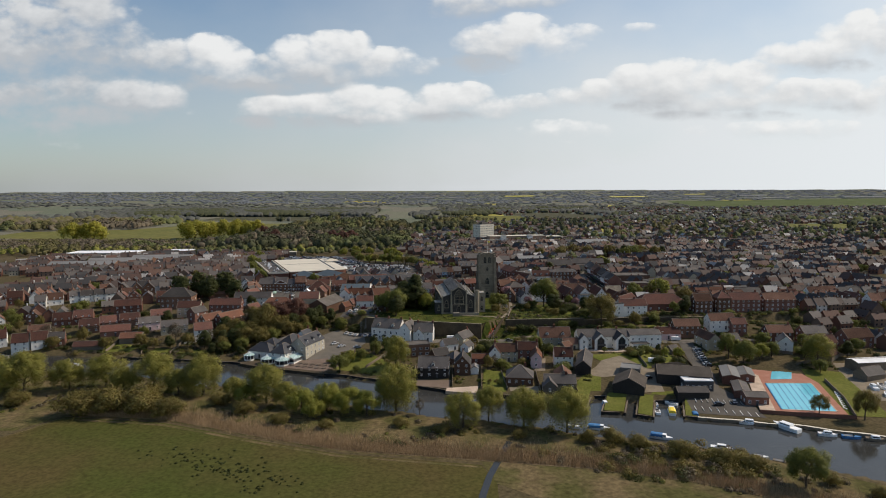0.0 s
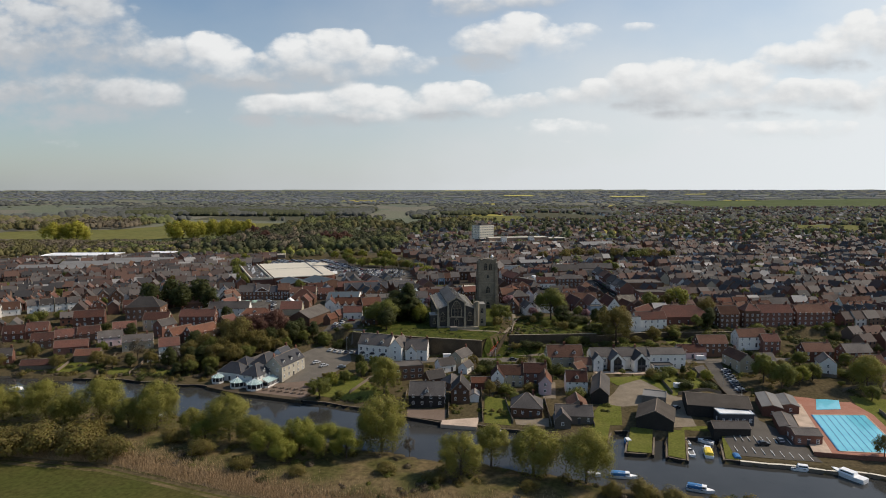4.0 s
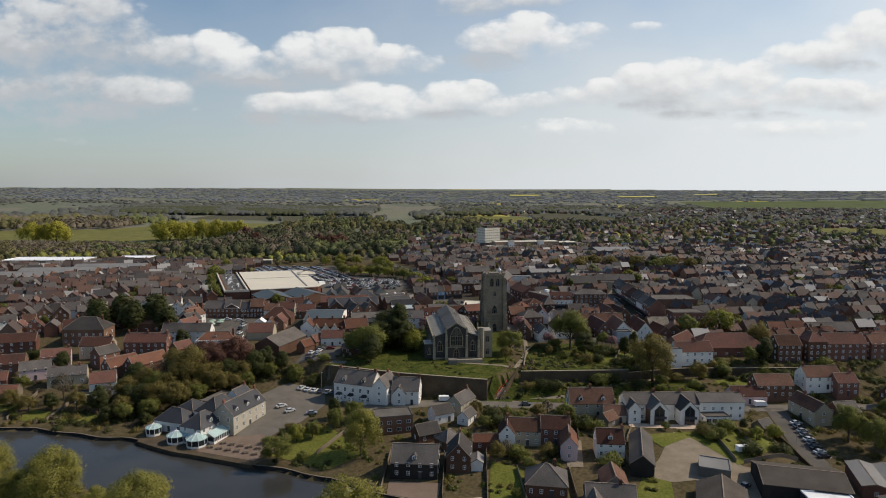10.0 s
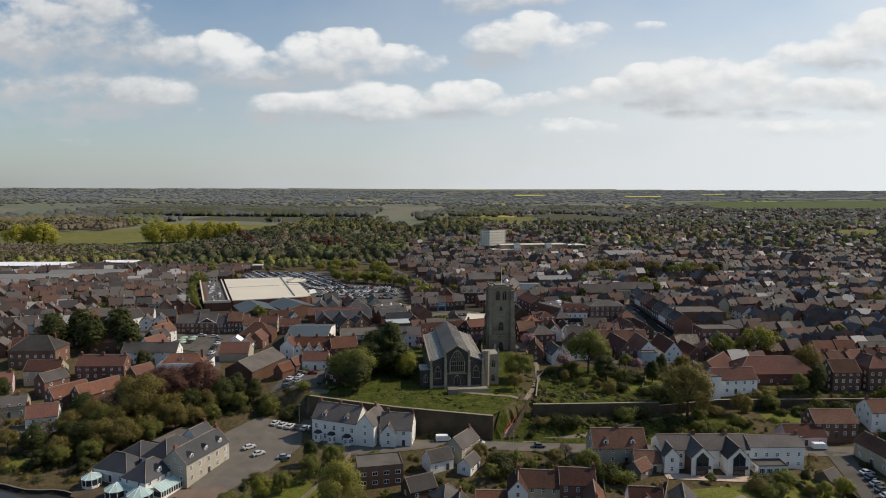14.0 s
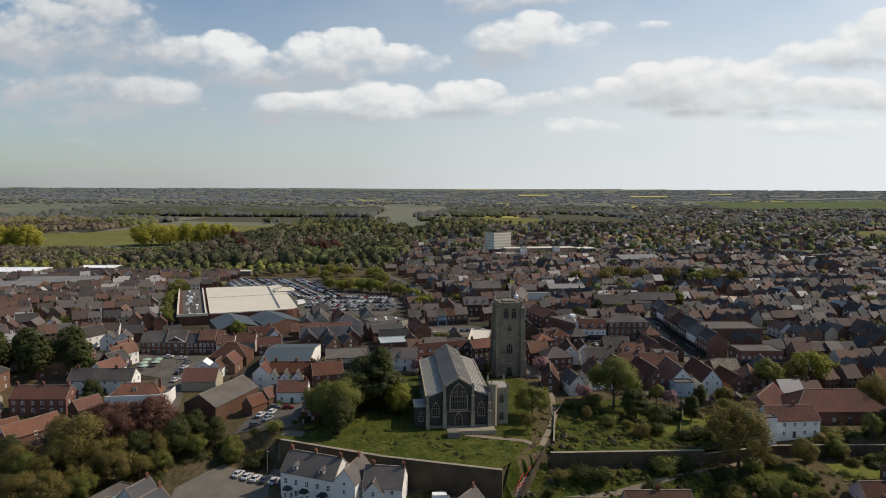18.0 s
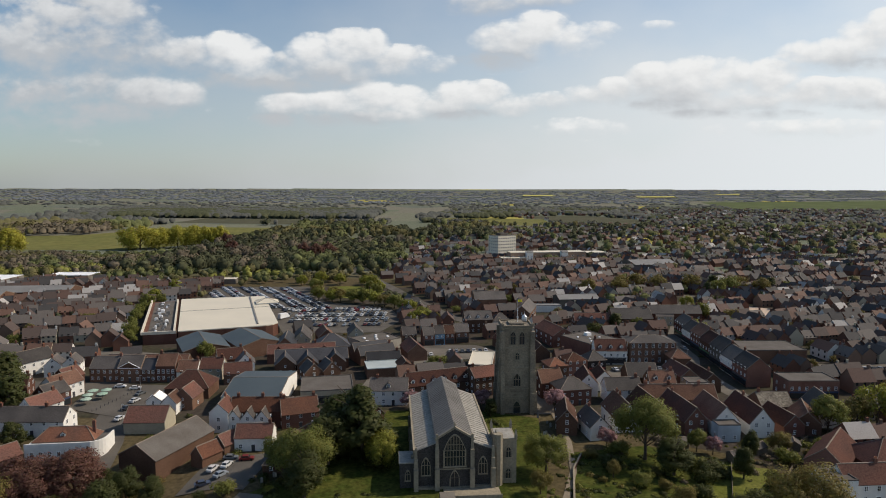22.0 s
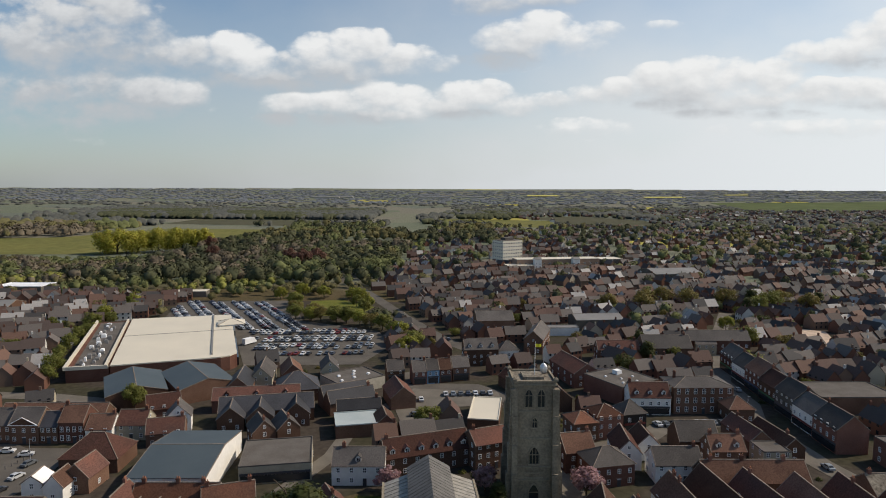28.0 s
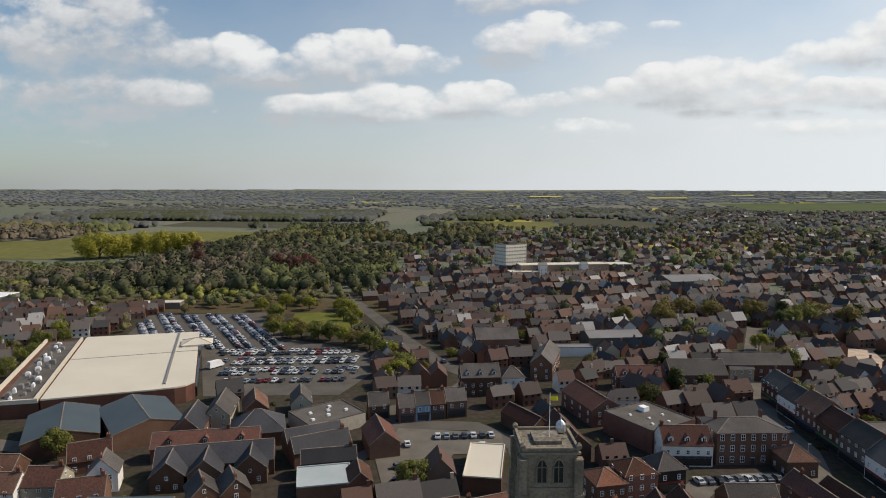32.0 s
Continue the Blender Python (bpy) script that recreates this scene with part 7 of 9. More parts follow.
house(-20, 490, 105, 9, 6, 4.2, wall="red_brick", tile="brown_tile", chimneys=(), win=(0, 0), label="small brown-roofed brick outbuilding")
house(13, 500, 84, 22, 10, 4.4, "flat", wall="brown_brick", tile="white_sheet", chimneys=(), win=(0, 0), label="low building with bright pale flat roof", name="shop", category="shop")
for hx, hy, hl, wm, tm, hh in ((-22.5, 545, 7, "brown_brick", "slate", 4.8), (-12.6, 542, 5.6, "red_brick", "slate", 5.4), (-7.4, 543.6, 5.0, "blue_wall", "slate", 5.8), (-2.4, 545.4, 5.0, "red_brick", "brown_tile", 5.6), (3.8, 547.6, 7.0, "brown_brick", "slate", 6.0)):
    house(hx, hy, 14, hl, 8, hh, wall=wm, tile=tm, chimneys=(0.4,), win=(2, 2), gable_win=False, name="shop", category="shop", group="shops by the car park", label={"blue_wall": "narrow shop with a pale blue front", "red_brick": "narrow red brick shop with painted front", "brown_brick": "brown brick shop with slate roof"}[wm])
house(13, 571, 8, 15, 9, 7.4, wall="brown_brick", tile="slate", win=(5, 2), dormers=3, label="brown brick town house with three white dormers", chimneys=(-0.45,))
house(25.5, 574, 8, 9, 8, 6.4, "hip", wall="white_wall", tile="slate", win=(3, 2), label="white corner building with slate roof", chimneys=())
house(-18, 517, 108, 15, 9, 4.4, wall="brown_brick", tile="red_tile", chimneys=(), win=(0, 0), label="workshop with a broad red-brown roof", rise=3.6)
flat = house(-38, 534.5, 40, 20, 16, 4.6, "flat", wall="pale_brick", tile="felt", chimneys=(), win=(0, 0), label="flat-roofed store with pale parapet and roof plant", name="shop", category="shop")
for px, py in ((-5, 2), (-1, -3), (3, 4), (6, -2), (-7, -4), (1, 1)):
    part("roof_plant", kept(("plant", 1.1), lambda: Solid().box(-0.55, 0.55, -0.55, 0.55, 0, 0.6, 0, 0.06).mesh("roof_plant", M["white_metal"])), flat, shift(px, py, 4.66))
# the darkest slates down to the stores have cloud shade put into their colour
house(-38, 515, 30, 17, 7, 4.6, wall="brown_brick", tile="black_and_shaded_slate", chimneys=(), win=(0, 0), label="slate-roofed range with a valley gutter", group="slate ranges", rise=3.2)
house(-34.5, 509, 30, 17, 7, 4.6, wall="brown_brick", tile="black_and_shaded_slate", chimneys=(0.4,), win=(0, 0), label="slate-roofed range with a valley gutter", group="slate ranges", rise=3.2)
house(-61, 499, 14, 31, 9, 4.6, wall="brown_brick", tile="black_and_shaded_slate", chimneys=(), win=(0, 0), label="long slate roof with pale ridges over workshops", group="slate ranges", rise=3.8)
for hx, hy in ((-70.5, 491.5), (-61.5, 493.5), (-50.5, 497)):
    house(hx, hy, 104, 10, 8.4, 4.4, wall="brown_brick", tile="black_and_shaded_slate", chimneys=(), win=(1, 1), label="slate-roofed front gable of a workshop", group="slate ranges", rise=3.6)
house(-57, 522.5, 18, 16, 14, 4.8, "hip", wall="brown_brick", tile="black_and_shaded_slate", chimneys=(), win=(0, 0), label="broad hipped slate roof with pale ridges", rise=5.0)
house(-68, 510, 12, 30, 7.5, 4.6, wall="red_brick", tile="red_tile", chimneys=(0.2,), win=(0, 0), dormers=3, label="long red-brown roof with small white dormers")
house(-79, 525, 100, 17, 9, 4.6, wall="brown_brick", tile="black_and_shaded_slate", chimneys=(), win=(1, 1), label="slate-roofed store with a brick gable", rise=4.0)
house(-74.5, 538, 100, 17, 8.5, 4.6, wall="cream_wall", tile="slate", chimneys=(), win=(1, 2), label="slate-roofed house with a pale gable", rise=4.0)
house(-64, 541, 110, 13, 8, 5.0, wall="red_brick", tile="brown_tile", chimneys=(), win=(1, 1), label="red brick gabled store near the car park", rise=3.6)
house(-50, 548, 105, 12, 7, 4.8, wall="cream_wall", tile="slate", chimneys=(), win=(1, 2), label="pale gabled house by the car park", rise=3.4)
house(51, 548, 108, 22, 11, 6.0, wall="red_brick", tile="red_tile", chimneys=(), win=(4, 2), label="brick warehouse with a dark red roof", name="warehouse", category="warehouse", rise=3.4)
house(27, 533, 122, 17, 7, 4.4, wall="brown_brick", tile="red_tile", chimneys=(), win=(0, 0), label="long low range with a bright red roof", rise=2.6)
house(38, 520, 100, 22, 8, 4.8, wall="brown_brick", tile="brown_tile", chimneys=(0.3,), win=(0, 0), label="brown-roofed range behind the corner houses")
house(22, 631, 8, 20, 13, 8.0, wall="brown_brick", tile="slate", win=(5, 2), chimneys=(), label="tall brick hall with a dark slate roof", name="hall", category="hall", rise=4)
house(55, 628, 4, 24, 7, 4.2, "flat", wall="white_wall", tile="grey_sheet", chimneys=(), win=(0, 0), label="long low store with pale roof", name="shed", category="shed")
house(80, 646, 8, 27, 15, 6.0, wall="grey_brick", tile="grey_sheet", chimneys=(), win=(0, 0), label="workshop with a pale ribbed roof", name="warehouse", category="warehouse", rise=2)
house(98, 581.5, 2, 22, 12, 6.6, wall="brown_brick", tile="slate", win=(6, 2), chimneys=(0.4,), label="large brown brick range with dark slate roof", rise=4.6)
house(119.5, 592, 4, 10, 8, 5.5, wall="cream_wall", tile="slate", win=(3, 2), chimneys=(), label="cream house with grey roof")
house(76, 580, 2, 19, 8, 5.4, wall="brown_brick", tile="red_tile", win=(5, 2), dormers=3, label="brick house with red roof and three dormers")
# the shopping street's far side
for i, (wm, tm, hh) in enumerate((("red_brick", "slate", 7.6), ("white_wall", "slate", 7.0), ("grey_brick", "slate", 8.0), ("brown_brick", "red_tile", 7.2), ("red_brick", "brown_tile", 8.2), ("white_wall", "slate", 6.8), ("red_brick", "slate", 7.4))):
    house(120.8 + 0.35 * i, 483 + 13 * i, 91, 13, 9.5, hh, wall=wm, tile=tm, chimneys=(0.46,), win=(4, 3 if hh > 7.3 else 2), label="shop house in a street row of " + ("white" if wm == "white_wall" else "brick") + " fronts", group="street row", name="shop", category="shop", storey=2.9, gable_win=False)
house(144, 520, 3, 28, 18, 6.0, "flat", wall="brown_brick", tile="felt", chimneys=(), win=(0, 0), label="broad dark flat-roofed store", name="shop", category="shop")
house(134.5, 468, 2, 19, 11, 7.0, "flat", wall="red_brick", tile="felt", chimneys=(), win=(7, 2), label="red brick flat-roofed building with rows of windows", name="shop", category="shop")
house(42, 600, 75, 26, 9, 7.0, wall="brown_brick", tile="slate", win=(6, 2), label="brown brick range along the street", chimneys=())
house(126, 594, 2, 30, 9, 7.0, wall="red_brick", tile="slate", win=(8, 2), chimneys=(0.45, -0.45), label="red brick terrace with slate roof")
house(-190, 736, 8, 26, 10, 4.0, "flat", wall="grey_brick", tile="white_sheet", chimneys=(), win=(0, 0), label="low pale-roofed store by the car park", name="shed", category="shed")
house(98, 925, 10, 84, 18, 11.0, "flat", wall="tan_brick", tile="white_sheet", chimneys=(), win=(14, 3), label="long red brick offices with flat roof", name="offices", category="offices", win_size=(2.2, 1.4), gable_win=False, door=False)
for px, py in ((78, 909), (116, 916)):
    house(px, py, 10, 7, 6, 11.5, wall="white_wall", tile="grey_sheet", chimneys=(), win=(2, 3), label="white rendered gable bay of the brick offices", name="offices", category="offices", rise=1.6, group="office bays")
house(60, 906, 10, 26, 16, 6.0, "flat", wall="tan_brick", tile="white_sheet", chimneys=(), win=(6, 1), label="low tan brick wing with a pale flat roof", name="offices", category="offices")
house(150, 960, 12, 40, 20, 8.0, "flat", wall="grey_brick", tile="white_sheet", chimneys=(), win=(0, 0), label="pale flat-roofed store behind the offices", name="warehouse", category="warehouse")
house(190, 860, 10, 44, 34, 6.0, wall="grey_brick", tile="grey_sheet", chimneys=(), win=(0, 0), label="wide pale-roofed shed in the town", name="warehouse", category="warehouse", rise=3)
house(-385, 715, 3, 74, 30, 6.5, "flat", wall="grey_brick", tile="white_metal", chimneys=(), win=(12, 1), label="long white-roofed warehouse at the town edge", name="warehouse", category="warehouse", win_size=(3.5, 2.5), door=False)
house(-320, 752, 3, 34, 20, 5.0, "flat", wall="grey_brick", tile="white_metal", chimneys=(), win=(0, 0), label="smaller warehouse with a white flat roof", name="warehouse", category="warehouse")
for gx, gy, gr in ((-330, 640, 8), (-300, 668, 8), (-352, 612, 8)):
    house(gx, gy, gr, 60, 22, 5.0, wall="brown_brick", tile="grey_sheet", chimneys=(), win=(0, 0), label="long pale-roofed industrial shed", name="warehouse", category="warehouse", rise=3)


def fence(*line):
    bank_wall("garden_fence", list(line), 1.5, 0.12, "timber", "weathered timber garden fence", category="fence", drop=0.6, kind="")


fence((-22, 287), (-21, 312)), fence((-3.5, 284), (-3, 310)), fence((9.5, 280), (11, 312)), fence((21, 278), (20, 300)), fence((35, 274), (36, 298), (37, 300)), fence((50.5, 272), (52, 300)), fence((55.5, 296), (56, 314))
fence((-46, 312), (-38, 330), (-33, 346)), fence((-27, 318), (-29, 336)), fence((43, 318), (46, 336)), fence((58, 314), (64, 328)), fence((90, 302), (91, 331)), fence((100, 306), (101, 332)), fence((92, 301), (113, 308))
fence((-134, 340), (-138, 358)), fence((-156, 342), (-156, 358)), fence((-172, 343), (-174, 365)), fence((-193, 346), (-194, 366)), fence((-130, 375), (-128, 395)), fence((145, 320), (160, 330), (172, 324)), fence((142, 344), (168, 346)), fence((166, 310), (200, 322))
fence((72, 384), (80, 404)), fence((84, 386), (96, 402)), fence((97, 410), (112, 424)), fence((130, 412), (150, 418))
drape("patio", [(-20, 286), (-5, 281), (-4, 292), (-20, 294)], "brown_paving", 0.14, 4, "paved riverside terrace with planters")
drape("patio", [(22, 277), (34, 274), (35, 281), (22, 282)], "gravel", 0.14, 4, "pale riverside patio")
drape("patio", [(64, 329), (92, 327), (92, 331), (64, 333)], "pale_paving", 0.2, 4, "pale paved terrace behind white houses")
drape("patio", [(-72, 388), (-53, 386), (-52, 398), (-54, 409), (-70, 402)], "asphalt", 0.2, 4, "small parking yard beside a barn")
drape("yard_apron", [(77, 270), (79, 294), (90, 300), (98, 296), (90, 292), (88, 271)], "gravel", 0.16, 4, "pale worn yard between the barns")
drape("lawn", [(-170, 343), (-136, 339), (-138, 347), (-168, 352)], "lawn", 0.1, 4, "riverside garden lawn upstream")
drape("lawn", [(-215, 350), (-180, 345), (-178, 356), (-212, 362)], "lawn", 0.1, 4, "riverside garden lawn upstream")
drape("lawn", [(112, 364), (150, 368), (150, 376), (112, 374)], "lawn", 0.12, 4, "terraced garden lawn under the wall")
drape("lawn", [(66, 384), (82, 388), (92, 402), (72, 406)], "lawn", 0.2, 4, "bright garden lawn by the churchyard")

for i in range(9):
    for x0, y0, dx, dy in ((94 + 2.7 * i, 251.5 - 0.9 * i, 0.8, 4.6), (97 + 2.3 * i, 259 - 0.2 * i, 0.8, 4.4)):
        z = max(ground(x0, y0), ground(x0 + dx, y0 + dy)) + 0.16
        l = Solid().prism([(x0, y0), (x0 + 0.16, y0), (x0 + 0.16 + dx, y0 + dy), (x0 + dx, y0 + dy)], z - 0.2, z + 0.02)
        tagged(new("parking_line", l.mesh("parking_line", M["road_line"])), "white painted parking bay line", "road marking", "quay parking lines")

# ---- pool ----
M["rape"] = material("oilseed_rape", (0.36, 0.33, 0.10), 0.9, 0.1, small=0.05)
M["ploughed"] = material("ploughed_earth", (0.080, 0.080, 0.050), 0.95, 0.12, small=0.05, second=(0.096, 0.090, 0.058), big=0.006)
M["far_meadow"] = material("water_meadow", (0.170, 0.158, 0.052), 0.95, 0.25, small=0.1, second=(0.130, 0.132, 0.044), big=0.01)

def lido():
    def quad(name, pts, z, mat, label, cat="pool"):
        s = Solid().prism(pts, z - 0.3, z)
        return tagged(new(name, s.mesh(name, M[mat])), label, cat, kind="structure")
    zb = 2.15
    quad("pool_surround", [(124, 247.6), (150.5, 244.4), (162.5, 285), (163, 305), (142, 308), (135.5, 286)], zb, "paving", "terracotta paving round the swimming pools", "paving")
    quad("pool_paving", [(118.5, 249), (124, 247.6), (141, 297), (137, 308), (130, 300), (131, 285)], zb + 0.05, "pale_paving", "pale sun-bleached poolside paving", "paving")
    root = tagged(new("swimming_pool"), "large open-air swimming pool with pale blue water", "pool")
    A, B, C, D = Vector((128, 250.5, 0)), Vector((148, 247.8, 0)), Vector((158.5, 284, 0)), Vector((138.5, 284.5, 0))
    part("water", Solid().prism([(v.x, v.y) for v in (A, B, C, D)], zb - 0.05, zb + 0.09).mesh("water", M["pool_water"]), root)
    for i in range(1, 8):
        p, q = A.lerp(B, i / 8), D.lerp(C, i / 8)
        part("lane_line", Solid().prism([(p.x, p.y), (p.x + 0.3, p.y), (q.x + 0.3, q.y), (q.x, q.y)], zb + 0.09, zb + 0.10).mesh("lane_line", M["pool_tile"]), root)
    for a, b in ((A, B), (B, C), (C, D), (D, A)):
        d = (b - a).normalized() * 0.0
        n = Vector(((b - a).y, -(b - a).x, 0)).normalized() * 0.5
        part("coping", Solid().prism([(a.x, a.y), (a.x + n.x, a.y + n.y), (b.x + n.x, b.y + n.y), (b.x, b.y)], zb, zb + 0.16).mesh("coping", M["pool_tile" if a is D else "pale_paving"]), root)
    r2 = tagged(new("paddling_pool"), "small paddling pool with pale turquoise water", "pool")
    part("water", Solid().prism([(143.5, 290.5), (153.5, 291), (160, 303), (150.5, 303)], zb - 0.05, zb + 0.1).mesh("water", M["pool_water"]), r2)
    for k in range(7):
        x, y = 154 + 1.25 * k, 252 + 3.0 * k
        rt = tagged(new("sun_lounger"), "white plastic sun lounger on the poolside grass", "lounger", "sun loungers")
        rt.matrix_basis = pose(x, y, ground(x, y) + 0.1, 0, 0, 20 + 7 * (k % 3))
        part("seat", kept("lounger_seat", lambda: Solid().box(-0.35, 0.35, -0.9, 0.5, 0.3, 0.38).mesh("seat", M["white_metal"])), rt)
        part("backrest", kept("lounger_back", lambda: Solid().extrude([(0.5, 0.3), (0.56, 0.3), (1.0, 0.85), (0.94, 0.88)], -0.35, 0.35).mesh("backrest", M["white_metal"])), rt)
        for a in (-0.3, 0.3):
            for b in (-0.8, 0.4):
                part("leg", kept("lounger_leg", lambda: Solid().box(-0.04, 0.04, -0.04, 0.04, 0, 0.3).mesh("leg", M["white_metal"])), rt, shift(a, b))
    for i in range(10):
        TAKEN.append((122 + 4 * i, 250 + 5 * i, 14))


lido()
house(125, 292, 72, 18, 7, 3.6, wall="red_brick", tile="grey_sheet", chimneys=(), win=(4, 1), label="red brick pool changing block with ribbed grey roof", name="pool_building", category="pool building", rise=0.8)
house(133, 293, 72, 14, 6, 3.2, wall="red_brick", tile="grey_sheet", chimneys=(), win=(3, 1), label="low pool building with grey ribbed roof", name="pool_building", category="pool building", rise=0.8)
house(121, 272, 72, 15, 6, 3.0, wall="red_brick", tile="slate", chimneys=(), win=(3, 1), label="low dark-roofed pool building", name="pool_building", category="pool building", rise=0.8)
house(121.5, 260.5, -8, 9, 8, 3.6, wall="red_brick", tile="slate", chimneys=(), win=(3, 1), label="red brick pool entrance with solar panels", name="pool_building", category="pool building", rise=1.0)
for nm, ln in (("pool_wall", [(118, 248.2), (132, 245), (151.5, 241)]), ("pool_fence", [(151.5, 241), (160, 262), (167, 288)])):
    bank_wall(nm, ln, 1.5, 0.3, "red_brick" if nm == "pool_wall" else "timber", "low brick wall along the pool's river side" if nm == "pool_wall" else "timber fence beside the pool lawn", drop=1.0)
drape("lawn", [(148, 245), (166, 242), (182, 300), (166, 306)], "lawn", 0.14, 5, "mown lawn beside the pools")
drape("boat_yard", [(170, 262), (215, 255), (230, 300), (185, 312)], "gravel", 0.12, 6, "pale gravel boat yard")


# ---- boats ----
def boat(x, y, rot, L, W, hull="boat_white", top=None, cabin=True, label="", high=0.9, group="moored boats"):
    root = tagged(new("boat"), label or "small white motor boat moored on the river", "boat", group)
    root.matrix_basis = pose(x, y, 0.02, 0, 0, rot)
    s = Solid()
    n = 9
    pr = []
    for i in range(n):
        k = i / (n - 1)
        pr.append((-L / 2 + L * k, W / 2 * (1 - max(0, (k - 0.45) / 0.55) ** 2.2) * (0.9 + 0.1 * min(1, k * 4))))
    for z, f in ((-0.3, 0.8), (high, 1.0)):
        s.v += [(a, -b * f, z + (0.25 * max(0, (a / L)) if z > 0 else 0)) for a, b in pr] + [(a, b * f, z + (0.25 * max(0, (a / L)) if z > 0 else 0)) for a, b in pr]
    for i in range(n - 1):
        s.f += [(i, i + 1, 2 * n + i + 1, 2 * n + i), (n + i + 1, n + i, 3 * n + i, 3 * n + i + 1), (2 * n + i, 2 * n + i + 1, 3 * n + i + 1, 3 * n + i)]
    s.f += [(0, 2 * n, 3 * n, n)]
    s.m = [0] * len(s.f)
    part("hull", s.mesh("hull", M[hull]), root)
    part("rubbing_strake", Solid().box(-L / 2 - 0.02, L * 0.1, -W / 2 * 0.97, -W / 2 * 0.9, high - 0.15, high + 0.02).mesh("rubbing_strake", M["black_timber"]), root)
    if cabin:
        cab = part("cabin", Solid().box(-L * 0.22, L * 0.22, -W * 0.36, W * 0.36, high, high + 0.95, 0, 0.12).mesh("cabin", M["boat_white"]), root)
        for sgn in (-1, 1):
            part("cabin_window", Solid().box(-L * 0.18, L * 0.17, sgn * W * 0.345 - 0.03, sgn * W * 0.345 + 0.03, high + 0.35, high + 0.7).mesh("cabin_window", M["glass"]), cab)
    else:
        part("cockpit", Solid().box(-L * 0.4, L * 0.12, -W * 0.33, W * 0.33, high + 0.01, high + 0.04).mesh("cockpit", M["grey_sheet"]), root)
        part("windscreen", Solid().box(L * 0.08, L * 0.12, -W * 0.3, W * 0.3, high, high + 0.5).mesh("windscreen", M["glass"]), root)
    if top:
        cv = [(-W * 0.42, 0), (W * 0.42, 0), (W * 0.4, 0.75), (W * 0.2, 1.05), (-W * 0.2, 1.05), (-W * 0.4, 0.75)]
        part("canopy", Solid().extrude([(a, b + high + 0.02) for a, b in cv], -L * 0.46, L * 0.05).mesh("canopy", M[top]), root)
    return root


boat(121.5, 235.5, 120, 10.5, 3.6, high=1.4, label="white cabin cruiser under way on the river")
boat(85, 254, 75, 9.5, 3.2, top="boat_yellow", label="white boat under a bright yellow canopy")
boat(79, 253.5, 80, 6.0, 2.3, cabin=False, label="small open white boat in the basin")
boat(92.5, 249.5, 80, 6.5, 2.5, hull="boat_blue", top="boat_blue", cabin=False, label="dark blue covered boat on the quay")
boat(88, 263, 140, 5.5, 2.2, cabin=False, label="open white boat with blue seats")
boat(81, 262, 85, 4.5, 1.9, cabin=False)
boat(60, 262, 95, 6.5, 2.4, hull="boat_blue", cabin=True, label="dark covered boat in the basin")
boat(110, 240.5, -18, 7, 2.5, hull="boat_white", cabin=True, label="white day boat along the quay")
boat(51, 235.5, -12, 8.5, 2.6, top="boat_blue", label="long boat under a light blue canopy")
boat(42, 237, -20, 4.5, 1.8, cabin=False)
boat(71.5, 226.5, -25, 8, 2.7, top="boat_blue", label="white cruiser with blue canopy on the meadow bank")
boat(89, 216.5, -22, 7, 2.5, cabin=True, label="white cruiser on the meadow bank")
boat(99, 209, -22, 4.5, 2.0, cabin=False)
boat(104, 205, -30, 5.5, 2.0, hull="timber", cabin=False, label="weathered wooden dinghy on the meadow bank")
boat(-30, 289, -22, 6, 2.3, cabin=False, label="white boat at a garden mooring")
boat(15, 273, -60, 4.5, 1.9, cabin=False, label="small covered dinghy in a garden slip")
boat(-119, 289, -20, 6.5, 2.4, cabin=True, label="white cruiser on the meadow bank")
boat(-103, 284, -20, 6.0, 2.2, cabin=False)
boat(-196, 322, -15, 8.5, 2.9, cabin=True, label="white river cruiser moored by the reeds")
for i in range(5):
    boat(133 + 7.2 * i, 228.5 - 2.3 * i, -18, 6.2, 2.3, hull=("boat_white", "boat_blue", "timber")[i % 3], cabin=i % 2 == 0)
for i in range(9):
    r = boat(182 + 4.6 * (i % 5), 268 + 9 * (i // 5) + 1.5 * (i % 5), 60 + 4 * i, 7, 2.5, cabin=i % 3 != 0, label="laid-up boat standing in the boat yard", group="yard boats")
    r.location.z = ground(r.location.x, r.location.y) + 0.35
    part("cradle", kept("cradle", lambda: Solid().box(-1.6, 1.6, -0.6, 0.6, -0.4, 0.0).mesh("cradle", M["black_timber"])), r)
house(205, 305, 8, 34, 8, 3.4, wall="timber", tile="white_metal", chimneys=(), win=(0, 0), name="shed", category="shed", label="long open boat shed with white roof", rise=0.8)
house(190, 292, 20, 12, 7, 2.6, wall="timber", tile="slate", chimneys=(), win=(0, 0), name="shed", category="shed", label="low dark boatyard shed with slate roof")
house(186, 318, 40, 9, 7, 2.8, wall="timber", tile="brown_tile", chimneys=(), win=(0, 0), name="shed", category="shed", label="small brown-roofed boatyard hut")


